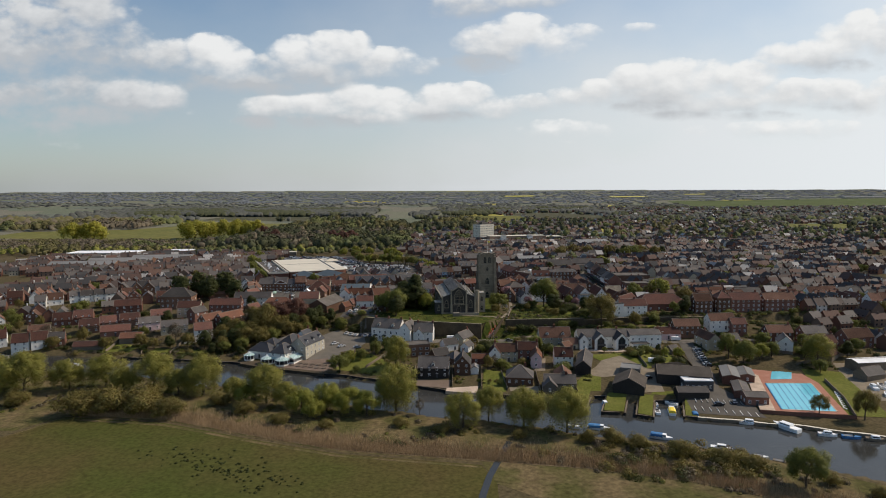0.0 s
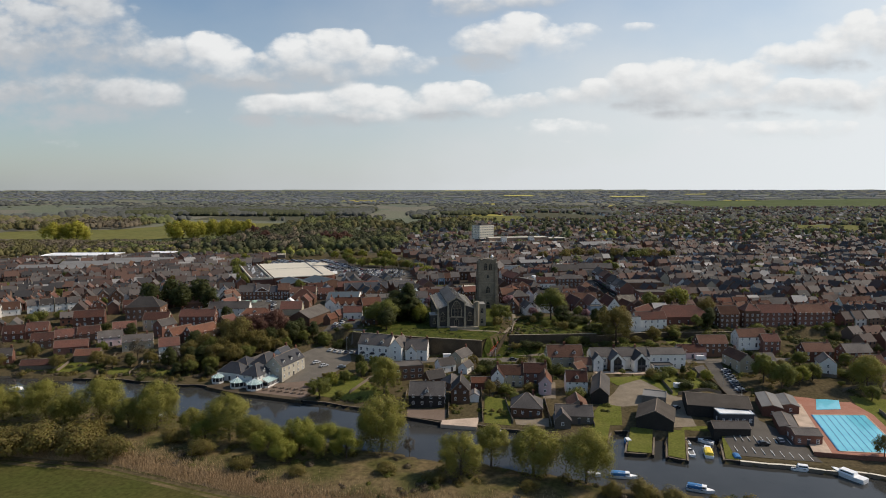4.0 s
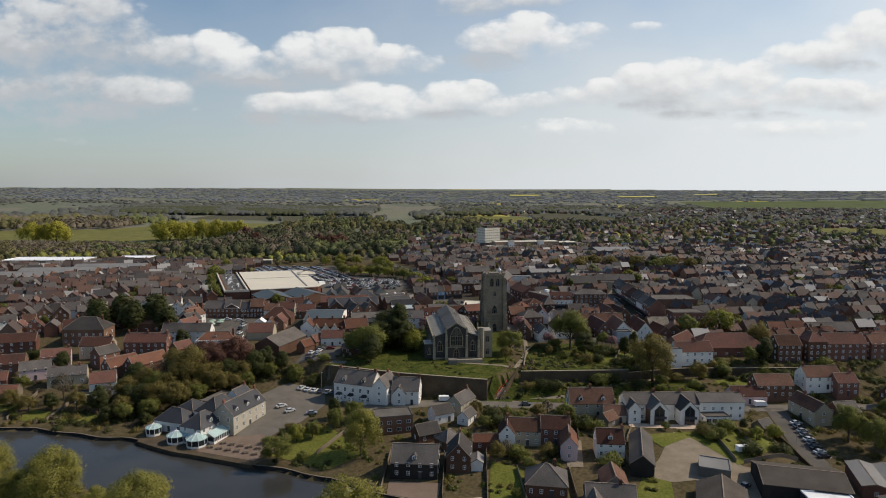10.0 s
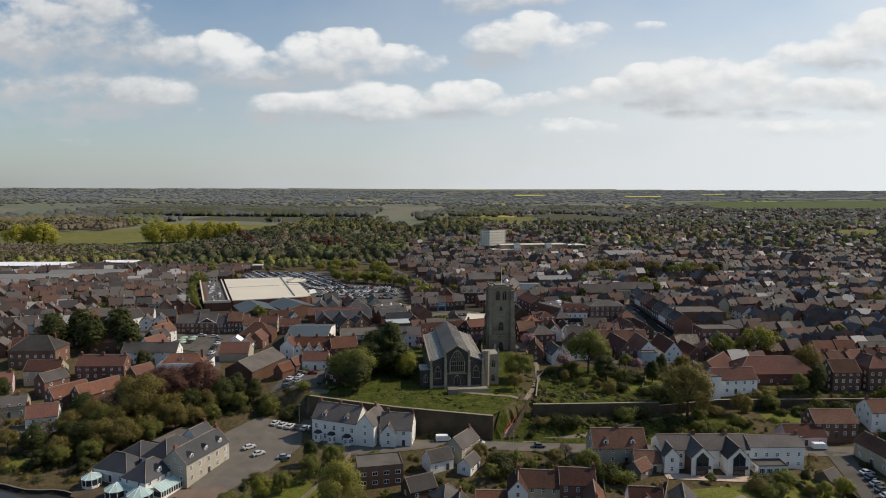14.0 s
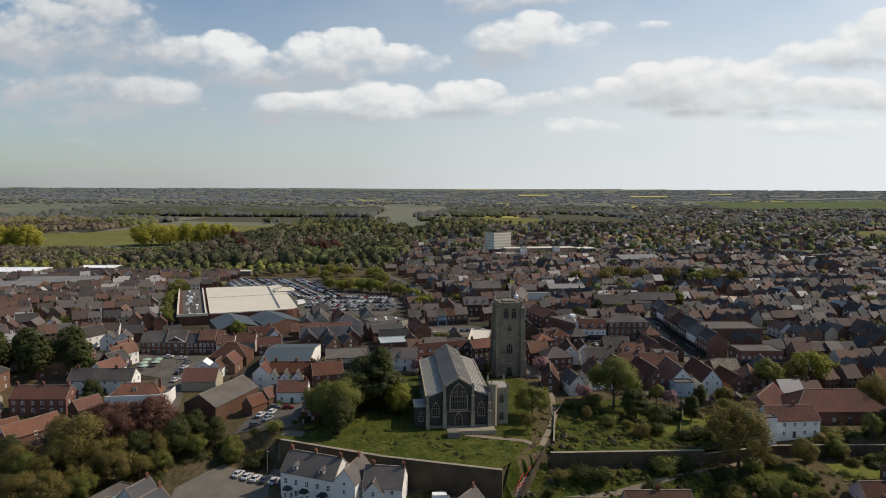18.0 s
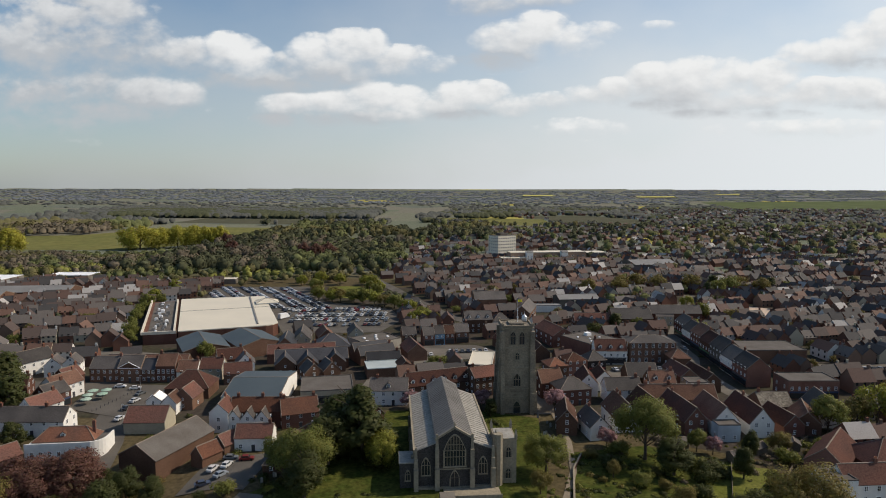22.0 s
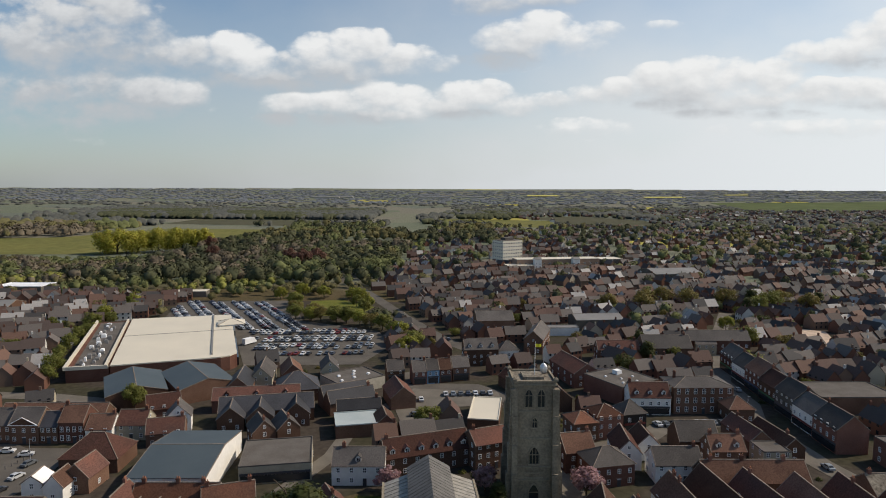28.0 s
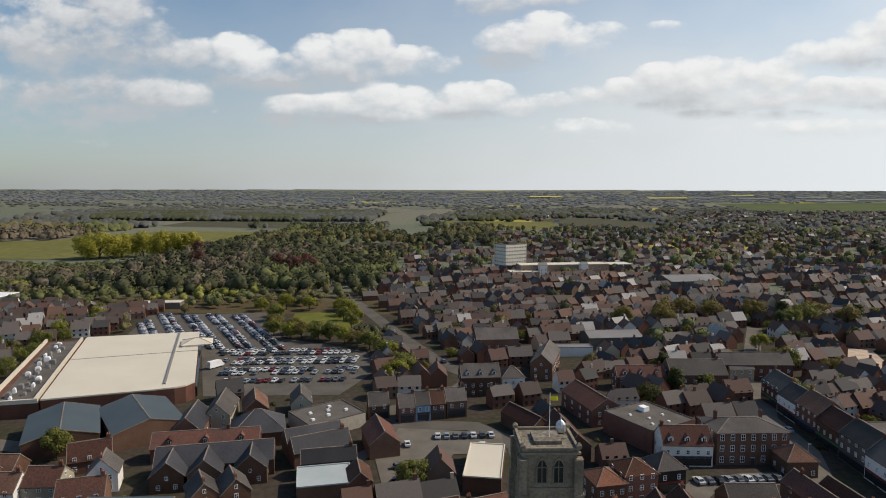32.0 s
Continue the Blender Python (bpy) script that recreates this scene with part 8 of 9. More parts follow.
# ---- cars ----
def car_meshes():
    b = Solid()
    side = [(-2.1, 0.28), (2.05, 0.28), (2.1, 0.62), (1.95, 0.80), (1.0, 0.92), (-1.6, 0.95), (-2.1, 0.85)]
    b.extrude(side, -0.86, 0.86, "y")
    b.extrude([(-1.62, 0.93), (1.0, 0.9), (0.42, 1.42), (-1.1, 1.46)], -0.70, 0.70, "y")
    body = b.mesh("car", M["car"])
    g = Solid()
    g.extrude([(-1.42, 0.97), (0.80, 0.95), (0.36, 1.36), (-1.05, 1.38)], -0.73, 0.73, "y")
    g.box(0.45, 0.98, -0.6, 0.6, 0.9, 0.96)
    glass = Solid()
    glass.extrude([(-1.42, 0.97), (0.80, 0.95), (0.36, 1.36), (-1.05, 1.38)], -0.73, 0.73, "y")
    glass.face([(0.98, -0.62, 0.955), (0.98, 0.62, 0.955), (0.47, 0.58, 1.40), (0.47, -0.58, 1.40)])
    glass.face([(-1.66, 0.62, 0.97), (-1.66, -0.62, 0.97), (-1.17, -0.58, 1.42), (-1.17, 0.58, 1.42)])
    glass = glass.mesh("windows", M["glass"])
    wheel = Solid().tube((0, -0.1, 0), (0, 0.1, 0), 0.31, 0.31, 10).mesh("wheel", M["tyre"])
    return body, glass, wheel


CAR = car_meshes()


def van_meshes():
    b = Solid().extrude([(-2.5, 0.35), (2.4, 0.35), (2.5, 0.9), (2.1, 1.15), (1.5, 2.05), (-2.45, 2.15)], -0.95, 0.95, "y")
    g = Solid()
    g.face([(2.12, -0.8, 1.17), (2.12, 0.8, 1.17), (1.56, 0.75, 2.0), (1.56, -0.75, 2.0)])
    return b.mesh("van", M["white_metal"]), g.mesh("windows", M["glass"]), CAR[2]


VAN = van_meshes()


def car(x, y, rot, z=None, group="", van=False, off=0.16):
    kit = VAN if van else CAR
    ob = new("van" if van else "car", kit[0])
    tagged(ob, "white panel van parked in the town" if van else "parked hatchback car with dark windows", "van" if van else "car", group)
    ob.matrix_basis = pose(x, y, (ground(x, y) if z is None else z) + off, 0, 0, rot)
    part("glazing", kit[1], ob)
    for a in (-1.35, 1.35):
        for b in (-0.8, 0.8):
            part("wheel", kit[2], ob, shift(a, b, 0.31))
    return ob


crg = random.Random(3)
def park_left(y):
    return -92 - 0.39 * (y - 560)


def park_right(y):
    return float(np.interp(y, (568, 600, 630, 645, 655, 690, 722), (-42, -32, -42, -66, -90, -102, -112)))


for d in (9, 20, 25, 36, 41, 52, 57):
    for i in range(26):
        x = -108 + 2.75 * i
        y = 570 + d + 0.10 * (x + 90)
        if park_left(y) + 9 < x < park_right(y) - 4 and crg.random() < 0.86:
            car(x + crg.uniform(-.2, .2), y + crg.uniform(-.4, .4), 84 + 180 * crg.randrange(2), 14.0, "supermarket car park", off=0.2)
for c in (-116, -101, -86):
    for i in range(10):
        t = i * 2.75
        for dx in (0, 5.1):
            x, y = c - 0.52 * t + dx, 632 + 0.86 * t
            if x < park_right(y) - 4 and crg.random() < 0.86:
                car(x + crg.uniform(-.3, .3), y, -30 + 180 * crg.randrange(2), 14.0, "supermarket car park", off=0.2)
lorry = car(-101, 600, 60, 14.0, van=True, off=0.2)
lorry.matrix_basis = lorry.matrix_basis @ Matrix.Diagonal((1.5, 1.25, 1.5, 1))


def far_cars():
    """The rest of the car park, beyond counting, joined."""
    s, g = Solid(), Solid()
    rg = random.Random(9)
    for c in (-146, -131, -116, -101, -86):
        for i in range(30):
            for dx in (0, 5.1):
                t = i * 2.75 + (27.5 if c > -120 else 16)
                x, y = c - 0.52 * t + dx, 632 + 0.86 * t
                if x < park_right(y) - 4 and x > -178 and y < 712 and rg.random() < 0.88:
                    z = ground(x, y) + 0.2
                    s.box(x - 1.9, x + 1.9, y - 0.85, y + 0.85, z + 0.25, z + 0.9, 0, 0.05)
                    s.box(x - 1.4, x + 0.9, y - 0.75, y + 0.75, z + 0.9, z + 1.45, 0, 0.2)
    tagged(new("parked_cars", s.mesh("parked_cars", M["car_far"])), "rows of cars at the far end of the car park", "cars", kind="stuff")


M["car_far"] = ramp_material("far_car_paint", [(0.0, (0.5, 0.51, 0.52)), (0.3, (0.03, 0.03, 0.035)), (0.5, (0.13, 0.14, 0.16)), (0.65, (0.05, 0.06, 0.10)), (0.8, (0.3, 0.32, 0.34)), (0.96, (0.17, 0.025, 0.025))], 0.3, by="island")
far_cars()
for i in range(6):
    car(-64 + 2.9 * i, 369.5 - 0.8 * i, 75, None, "hotel car park", off=0.2)
car(-68, 352, 40, off=0.2), car(-63.5, 347.5, 40, off=0.2), car(-54.5, 345, 10, off=0.2)
car(9, 353.5, -8, off=0.2), car(29, 351.5, -2, off=0.2), car(-3, 356, 10, van=True, off=0.2), car(122, 352, 3, van=True, off=0.2), car(60, 352.5, 0, off=0.2)
for i in range(9):
    car(127.3 - 0.45 * i, 336 - 3.0 * i, 12, None, "lane parking", off=0.2)
car(114, 286, 70, off=0.2), car(105, 256, 0, off=0.2), car(112.5, 259, 80, off=0.2), car(86, 287, 40, off=0.2), car(95.5, 309, 10, van=True, off=0.2)
for i, (a, b) in enumerate(((-66, 399), (-62.5, 400.5), (-63, 405), (-58, 404), (-65.5, 390.5), (-62, 394.5))):
    car(a, b, (80, 80, 10, 10, 30, 60)[i], None, "barn yard", off=0.2)
for i in range(7):
    car(-1 + 2.8 * i, 525.5 + 0.3 * i, 95, 14.0, "small car park", off=0.3)
for a, b, r in ((-10, 519, 100), (-11, 503, 10), (-10, 495, 170), (13, 519, 95)):
    car(a, b, r, 14.0, "small car park", off=0.3)
for i in range(11):
    car(70 + 2.7 * i, 497.5 + 0.32 * i, 105, 14.0, "street parking", off=0.25)
for i in range(18):
    car(164 + 3.4 * (i % 10), 490 + 12 * (i // 10), 85, 14.0, "shop car park", off=0.3)
for a, b, r in ((-122, 466, 20), (-129, 468, 10), (-117, 460, 75), (-115, 452, 75), (-114, 444, 80), (-111, 434, 80), (107, 480, 100), (108, 466, 95), (112, 535, 95), (2, 566, 70), (-2, 612, 110)):
    car(a, b, r, 14.0, off=0.32)


def umbrella(x, y):
    root = tagged(new("parasol"), "round green and white parasol on the square", "parasol", "square parasols")
    root.matrix_basis = pose(x, y, 14.2)
    part("pole", kept("parasol_pole", lambda: Solid().tube((0, 0, 0), (0, 0, 2.5), 0.04, 0.04, 6).mesh("pole", M["timber"])), root)
    def canopy():
        s = Solid()
        for i in range(8):
            a, b = math.pi * i / 4, math.pi * (i + 1) / 4
            s.face([(1.9 * math.cos(a), 1.9 * math.sin(a), 2.15), (1.9 * math.cos(b), 1.9 * math.sin(b), 2.15), (0, 0, 2.75)])
            s.face([(1.9 * math.cos(a), 1.9 * math.sin(a), 1.95), (1.9 * math.cos(b), 1.9 * math.sin(b), 1.95), (1.9 * math.cos(b), 1.9 * math.sin(b), 2.15), (1.9 * math.cos(a), 1.9 * math.sin(a), 2.15)])
        return s.mesh("canopy", M["green_cloth"])
    part("canopy", kept("parasol_canopy", canopy), root)


for a, b in ((-133, 453), (-128.5, 454.5), (-134, 458), (-129.5, 459), (-131, 448.5)):
    umbrella(a, b)


def table_set(x, y, rot):
    root = tagged(new("picnic_table"), "wooden picnic table with benches on the terrace", "table", "terrace tables")
    root.matrix_basis = pose(x, y, ground(x, y) + 0.18, 0, 0, rot)
    part("tabletop", kept("pt", lambda: Solid().box(-0.9, 0.9, -0.4, 0.4, 0.7, 0.76).mesh("tabletop", M["timber"])), root)
    for s in (-0.75, 0.75):
        part("bench", kept("pb", lambda: Solid().box(-0.9, 0.9, -0.15, 0.15, 0.42, 0.47).mesh("bench", M["timber"])), root, shift(0, s))
        part("leg", kept("pl", lambda: Solid().box(-0.05, 0.05, -0.85, 0.85, 0, 0.42).box(-0.05, 0.05, -0.3, 0.3, 0.42, 0.7).mesh("leg", M["timber"])), root, shift(s, 0))


for i in range(14):
    table_set(-84 + 3.4 * (i % 7), 318.5 - 1.15 * (i % 7) + 4.2 * (i // 7), 10 + 5 * (i % 3))


def gravestone(x, y, rot, h):
    ob = new("gravestone", kept(("grave", h), lambda: Solid().extrude([(-0.35, -0.3), (0.35, -0.3), (0.35, h * 0.8), (0.2, h), (-0.2, h), (-0.35, h * 0.8)], -0.06, 0.06, "y").mesh("gravestone", M["headstone"])))
    ob.matrix_basis = pose(x, y, ground(x, y) + 0.05, crg.uniform(-6, 6), 0, rot)
    tagged(ob, "weathered grey gravestone in the churchyard grass", "gravestone", "gravestones")


for i in range(260):
    a, b = ((crg.uniform(-50, -14), crg.uniform(376, 402)), (crg.uniform(-14, 22), crg.uniform(366, 380)), (crg.uniform(38, 85), crg.uniform(382, 412)), (crg.uniform(18, 34), crg.uniform(402, 444)))[i % 4]
    if b > scarp(a) + 5 and free(a, b, -0.5):
        gravestone(a, b, 8 + crg.uniform(-12, 12), (0.9, 1.2, 1.5)[i % 3])


def lamp_post(x, y, h=7.0):
    root = tagged(new("street_lamp"), "slim grey street lamp post", "street lamp", "street lamps")
    root.matrix_basis = pose(x, y, ground(x, y))
    part("post", kept(("lp", h), lambda: Solid().tube((0, 0, 0), (0, 0, h), 0.09, 0.05, 6).mesh("post", M["metal"])), root)
    part("lantern", kept(("ll", h), lambda: Solid().box(-0.1, 0.7, -0.1, 0.1, h - 0.05, h + 0.1).mesh("lantern", M["metal"])), root)


for a, b in ((-56, 372), (20, 348), (60, 347), (112, 346), (120, 322), (116, 296), (-118, 462), (-108, 430), (104, 508), (52, 470), (-60, 600), (-40, 590), (-95, 640)):
    lamp_post(a, b)

# ---- trees ----
for a, b, h, w in ((-193, 278, 19, 1.15), (-176, 283, 15, 1.2), (-160, 284, 15.5, 1.25), (-149, 278, 12, 1.2), (-137, 281, 17.5, 1.15), (-124, 276, 12, 1.2), (-113, 276, 18.5, 1.1), (-98, 271, 10, 1.2), (-82, 264, 17, 1.1), (-72, 259, 11, 1.2), (-27, 258, 22, 0.92), (0, 236, 14.5, 1.1), (10, 243, 13.5, 0.95), (23, 238, 17, 1.1), (38, 230, 17, 1.05), (-215, 287, 17, 1.2), (-240, 292, 16, 1.2), (-205, 282, 14, 1.2)):
    tree("willow", a, b, h, w)
for a, b, h, w in ((-64, 250, 11, 1.3), (-55, 255, 12, 1.2), (-46, 251, 11.5, 1.3), (-38, 249, 10.5, 1.2), (-58, 245, 8, 1.3), (-90, 262, 9, 1.2)):
    tree("lime", a, b, h, w)
tree("bare", -17, 250, 7, 0.7), tree("green", 101, 186, 13.5, 1.0)
for a, b, h, w in ((-155, 251, 11, 1.2), (-142, 252, 11.5, 1.2), (-128, 250, 11, 1.2), (-116, 248, 9, 1.2), (-148, 256, 10, 1.2), (-134, 257, 10, 1.2), (-70, 240, 5, 1.2), (-52, 236, 4, 1.2), (-88, 252, 6, 1.3), (-24, 238, 4, 1.3), (-8, 231, 4, 1.2), (52, 220, 6, 1.1), (60, 216, 5.5, 1.2), (72, 209, 6.5, 1.2), (84, 203, 6, 1.3), (92, 199, 5, 1.2), (110, 188, 4, 1.2), (120, 180, 4, 1.2), (-100, 262, 6, 1.2), (-132, 268, 7, 1.1), (-186, 262, 7, 1.2), (44, 222, 5, 1), (20, 225, 3.5, 1.3)):
    tree("olive_bush", a, b, h, w)
tree("green", -58, 307, 9.5, 1.2), tree("willow", -31, 311, 16, 0.9), tree("green", -50, 325, 6, 1.2), tree("lime", -55, 322, 6.5, 1.1), tree("green", -43, 331, 8, 1.0), tree("green", -37, 337, 9, 0.9), tree("dark", -45, 341, 8, 1.0), tree("bush", -65, 321, 2.5, 1.3)
tree("green", 27, 398, 12, 1.15), tree("green", 57, 408, 19, 1.1), tree("olive", 85, 371, 20, 1.1), tree("green", -38, 390, 16, 1.1), tree("cedar", -25, 406, 22, 1.35), tree("dark", -30, 414, 18, 1.7), tree("dark", -34, 402, 14, 1.5), tree("lime", -19, 401, 11, 1.15), tree("dark", 62, 398, 10, 1.6), tree("green", -45, 396, 12, 1.1)
tree("green", 74, 414, 7, 1.0), tree("dark", 88, 410, 8, 1.0), tree("olive", 98, 414, 7, 1.1), tree("green", 110, 412, 6, 1.1), tree("blossom", 66, 408, 5, 1.1), tree("dark", -36, 382, 12, 1.4), tree("olive", 24, 386, 7, 1.0), tree("dark", 80, 396, 9, 1.0), tree("dark_bush", 72, 398, 5, 1.3), tree("dark_bush", 46, 402, 4, 1.4), tree("olive", 45, 396, 5, 1.0)
tree("copper", -110, 384, 15, 1.3), tree("copper", -97, 385, 16, 1.25), tree("copper", -104, 380, 14, 1.3), tree("olive", -112, 370, 18, 1.15), tree("olive", -103, 368, 13, 1.1), tree("olive", -90, 374, 10, 1.1), tree("olive", -120, 376, 15, 1.1), tree("green", -122, 362, 11, 1.0), tree("green", -118, 345, 8, 1.2), tree("olive", -128, 345, 9, 1.0), tree("olive", -106, 360, 9, 1.1)
for kind, a, b, h, w in (("olive", -118, 352, 12, 1.2), ("olive", -110, 352, 11, 1.2), ("dark", -124, 352, 10, 1.5), ("olive", -128, 366, 12, 1.1), ("bare", -122, 370, 13, 1.0), ("olive", -114, 362, 13, 1.1), ("green", -104, 356, 9, 1.1), ("olive", -98, 364, 11, 1.1), ("dark", -96, 374, 10, 1.4), ("olive", -92, 366, 8, 1.2), ("dark", -86, 378, 11, 1.4), ("green", -68, 376, 7, 1.2), ("olive", -134, 360, 10, 1.1), ("dark", -136, 372, 10, 1.4), ("bare", -140, 356, 9, 1.1), ("olive", -150, 352, 8, 1.2), ("dark", -160, 352, 7, 1.3), ("green", -126, 342, 7, 1.2), ("dark", -132, 340, 6, 1.4), ("dark", -116, 338, 5, 1.4)):
    tree(kind, a, b, h, w)
for a, b, h in ((-168, 436, 17), (-158, 444, 18), (-150, 436, 14), (-178, 446, 18), (-188, 440, 16), (-166, 455, 17), (-196, 452, 15), (-84, 386, 10), (-76, 383, 9), (-90, 388, 8), (-132, 412, 9)):
    tree("dark", a, b, h, 1.25)
for a, b, h in ((-70, 380, 6), (-80, 378, 7), (-60, 378, 5), (-88, 370, 7)):
    tree("green", a, b, h, 1.1)
tree("lime", 139, 433, 16, 1.0), tree("green", 121, 429, 13, 1.1), tree("olive", 146, 405, 15, 0.8), tree("olive", 132, 432, 12, 1.0), tree("dark", 139, 386, 11, 1.1), tree("green", 132, 384, 8, 1), tree("green", 118, 378, 6, 1.3), tree("olive", 105, 372, 9, 1.0)
tree("green", 138, 322, 14, 0.95), tree("green", 142, 314, 13, 1.0), tree("lime", 152, 318, 9, 1.1), tree("green", 160, 322, 8, 1.2), tree("willow", 177, 311, 15, 1.0), tree("olive", 154, 240, 13, 0.8), tree("olive", 140, 246, 9, 0.9), tree("bare", 146, 392, 9, 0.8)
tree("blossom", -14, 448, 7, 1.1), tree("blossom", 11, 449, 7.5, 1.1), tree("blossom", 37, 448, 8, 1.2), tree("dark", 14, 442, 6, 1.2), tree("blossom", 48, 417, 6, 1.1), tree("blossom", 78, 412, 6, 1.0), tree("dark", -12, 440, 6, 1.1)
tree("bare", -160, 360, 12, 0.8), tree("olive", -176, 352, 9, 1.1), tree("olive", -168, 350, 7, 1.2), tree("dark", -140, 350, 10, 1.3), tree("dark", -132, 356, 8, 1.2), tree("olive", -195, 350, 8, 1.1), tree("green", -182, 368, 7, 1), tree("olive", -214, 362, 9, 1.0), tree("olive", -226, 352, 8, 1.2), tree("bare", -236, 366, 10, 1.0), tree("dark", -176, 386, 9, 1.2)
tree("green", 12, 330, 5, 1.4), tree("dark_bush", 17, 332, 5, 1.2), tree("green", 20, 338, 5, 1.2), tree("dark_bush", 14, 338, 5.5, 1.1), tree("green", 24, 334, 5, 1.1), tree("olive", 9, 342, 6, 1.0), tree("olive", 32, 338, 6, 1.0), tree("bare", 36, 342, 6, 1.0), tree("green", 41, 331, 8.5, 1.0), tree("dark_bush", 46, 330, 5, 1.2), tree("olive", 14, 304, 7.5, 0.9), tree("bare", 17, 308, 6, 0.9), tree("green", 18, 284, 3, 1.2)
tree("lime", 104, 318, 5, 1.1), tree("lime", 113, 324, 6, 1.1), tree("green", 92, 318, 4.5, 1.1), tree("dark_bush", 90, 324, 4, 1.1), tree("dark_bush", 98, 312, 3, 1.6), tree("dark_bush", 108, 310, 3.5, 1.6), tree("green", 96, 326, 4, 1.2), tree("dark", 104, 328, 4, 1.2), tree("green", 76, 327, 3, 1.3)
tree("green", 172, 300, 7, 1.2), tree("green", 182, 322, 9, 1.2), tree("olive", 150, 330, 7, 1.2), tree("green", 164, 340, 8, 1.1), tree("green", 186, 340, 7, 1.1), tree("dark", 196, 318, 8, 1.1), tree("green", 205, 325, 8, 1.1)
for i, (a, b) in enumerate(((-92, 660), (-84, 655), (-76, 652), (-68, 650), (-60, 649), (-52, 645), (-45, 640), (-38, 634), (-33, 625), (-28, 615), (-24, 606), (-20, 597), (-17, 588), (-22, 580), (-96, 672), (-98, 684), (-102, 697), (-106, 709), (-86, 664), (-70, 660))):
    tree(("green", "lime", "olive", "green")[i % 4], a + crg.uniform(-1.5, 1.5), b + crg.uniform(-1.5, 1.5), crg.uniform(7, 10.5), 1.25)
drape("lawn", [(-92, 676), (-60, 664), (-52, 700), (-78, 726), (-98, 720)], "lawn", 0.2, 8, "green park beyond the car park", clear=True)
for a, b, h in ((-64, 716, 11), (-72, 728, 9), (-56, 700, 8), (-92, 732, 10), (-108, 736, 11), (-122, 728, 9)):
    tree("lime", a, b, h, 1.2)
for a, b, h in ((-206, 690, 10), (-198, 672, 9), (-202, 650, 10), (-214, 706, 9), (-194, 640, 8), (-190, 612, 8), (-218, 672, 9)):
    tree("lime" if h == 10 else "green", a, b, h, 1.1)
for kind, a, b, h in (("olive", 124, 702, 14), ("olive", 136, 708, 15), ("green", 186, 684, 13), ("dark", 178, 676, 12), ("green", 198, 692, 15), ("olive", 208, 700, 15), ("olive", 220, 688, 14), ("dark", 192, 704, 13), ("dark", 232, 700, 12), ("olive", 160, 596, 9), ("green", 146, 606, 11), ("dark", 92, 600, 9), ("lime", 128, 566, 9)):
    tree(kind, a, b, h, 1.15)
# paler sheet over the street, painting in the sun on its paving
drape("square", [(172, 604), (190, 598), (204, 640), (188, 652)], "pale_paving", 0.3, 8, "paved street corner with sunlight painted in as a paler patch", clear=True)
for a, b, h in ((-55, 676, 10), (-64, 700, 9), (-158, 530, 9), (-165, 545, 10), (-172, 560, 9), (-180, 580, 10), (-188, 600, 9), (-195, 625, 11), (-110, 505, 10)):
    tree("green", a, b, h, 1.0)
tree("green", -6, 491.5, 8.5, 1.25), tree("dark", -2, 494, 6, 1.1), tree("green", 128, 556, 10, 1.1), tree("dark", 88, 572, 10, 1.2), tree("green", 100, 574, 8, 1.1), tree("lime", 150, 640, 9, 1.1), tree("olive", 96, 690, 13, 1.1), tree("olive", 118, 685, 14, 1.1), tree("olive", 150, 700, 15, 1.1), tree("olive", 176, 705, 15, 1.1)
for a, b, h, w in ((-420, 1062, 40, 1.5), (-402, 1078, 37, 1.2), (-380, 1086, 36, 0.95), (-362, 1094, 38, 0.95), (-345, 1100, 37, 0.95), (-330, 1106, 36, 1.0), (-560, 1010, 38, 1.3), (-590, 1005, 34, 1.2)):
    tree("poplar", a, b, h, w, ground(a, b) - 0.16 * h)
drape("water_meadow", [(-800, 1080), (-560, 1040), (-430, 1050), (-330, 1240), (-300, 1500), (-560, 1520), (-640, 1300), (-820, 1240)], "far_meadow", 0.3, 40, "pale yellow-green water meadows beyond the town", clear=True)
drape("water_meadow", [(-190, 1150), (-60, 1140), (-50, 1250), (-170, 1270)], "lawn", 0.3, 40, "green playing field among the trees", clear=True)
drape("water_meadow", [(-60, 1640), (200, 1600), (220, 1850), (-60, 1900)], "far_meadow", 0.3, 40, "pale green fields beyond the woods", clear=True)
drape("ploughed_field", [(210, 1640), (410, 1600), (450, 1850), (330, 2040), (150, 1960), (225, 1850)], "ploughed", 0.4, 40, "large brown-green ploughed field beyond the town", clear=True)
drape("ploughed_field", [(-640, 1660), (-250, 1600), (-220, 1800), (-640, 1830)], "ploughed", 0.4, 40, "brown ploughed field before a dark wood", clear=True)
drape("field", [(900, 2300), (1900, 2200), (2300, 2900), (1000, 2900)], "field_green", 0.5, 80, "large green field near the horizon", clear=True)
drape("field", [(700, 1250), (860, 1240), (880, 1420), (720, 1430)], "far_meadow", 0.5, 40, "green field at the edge of the town", clear=True)
for x0, x1, y0, y1 in ((330, 480, 3550, 3700), (870, 1060, 3350, 3480), (1350, 1460, 3600, 3700)):
    drape("rape_field", [(x0, y0), (x1, y0), (x1 + 40, y1), (x0 + 20, y1)], "rape", 4.2, 80, "distant field of yellow oilseed rape in flower", clear=True)
for a, b in ((-315, 1090), (-150, 905), (-165, 915), (-140, 920), (-260, 960)):
    tree("copper", a, b, 20, 1.0)
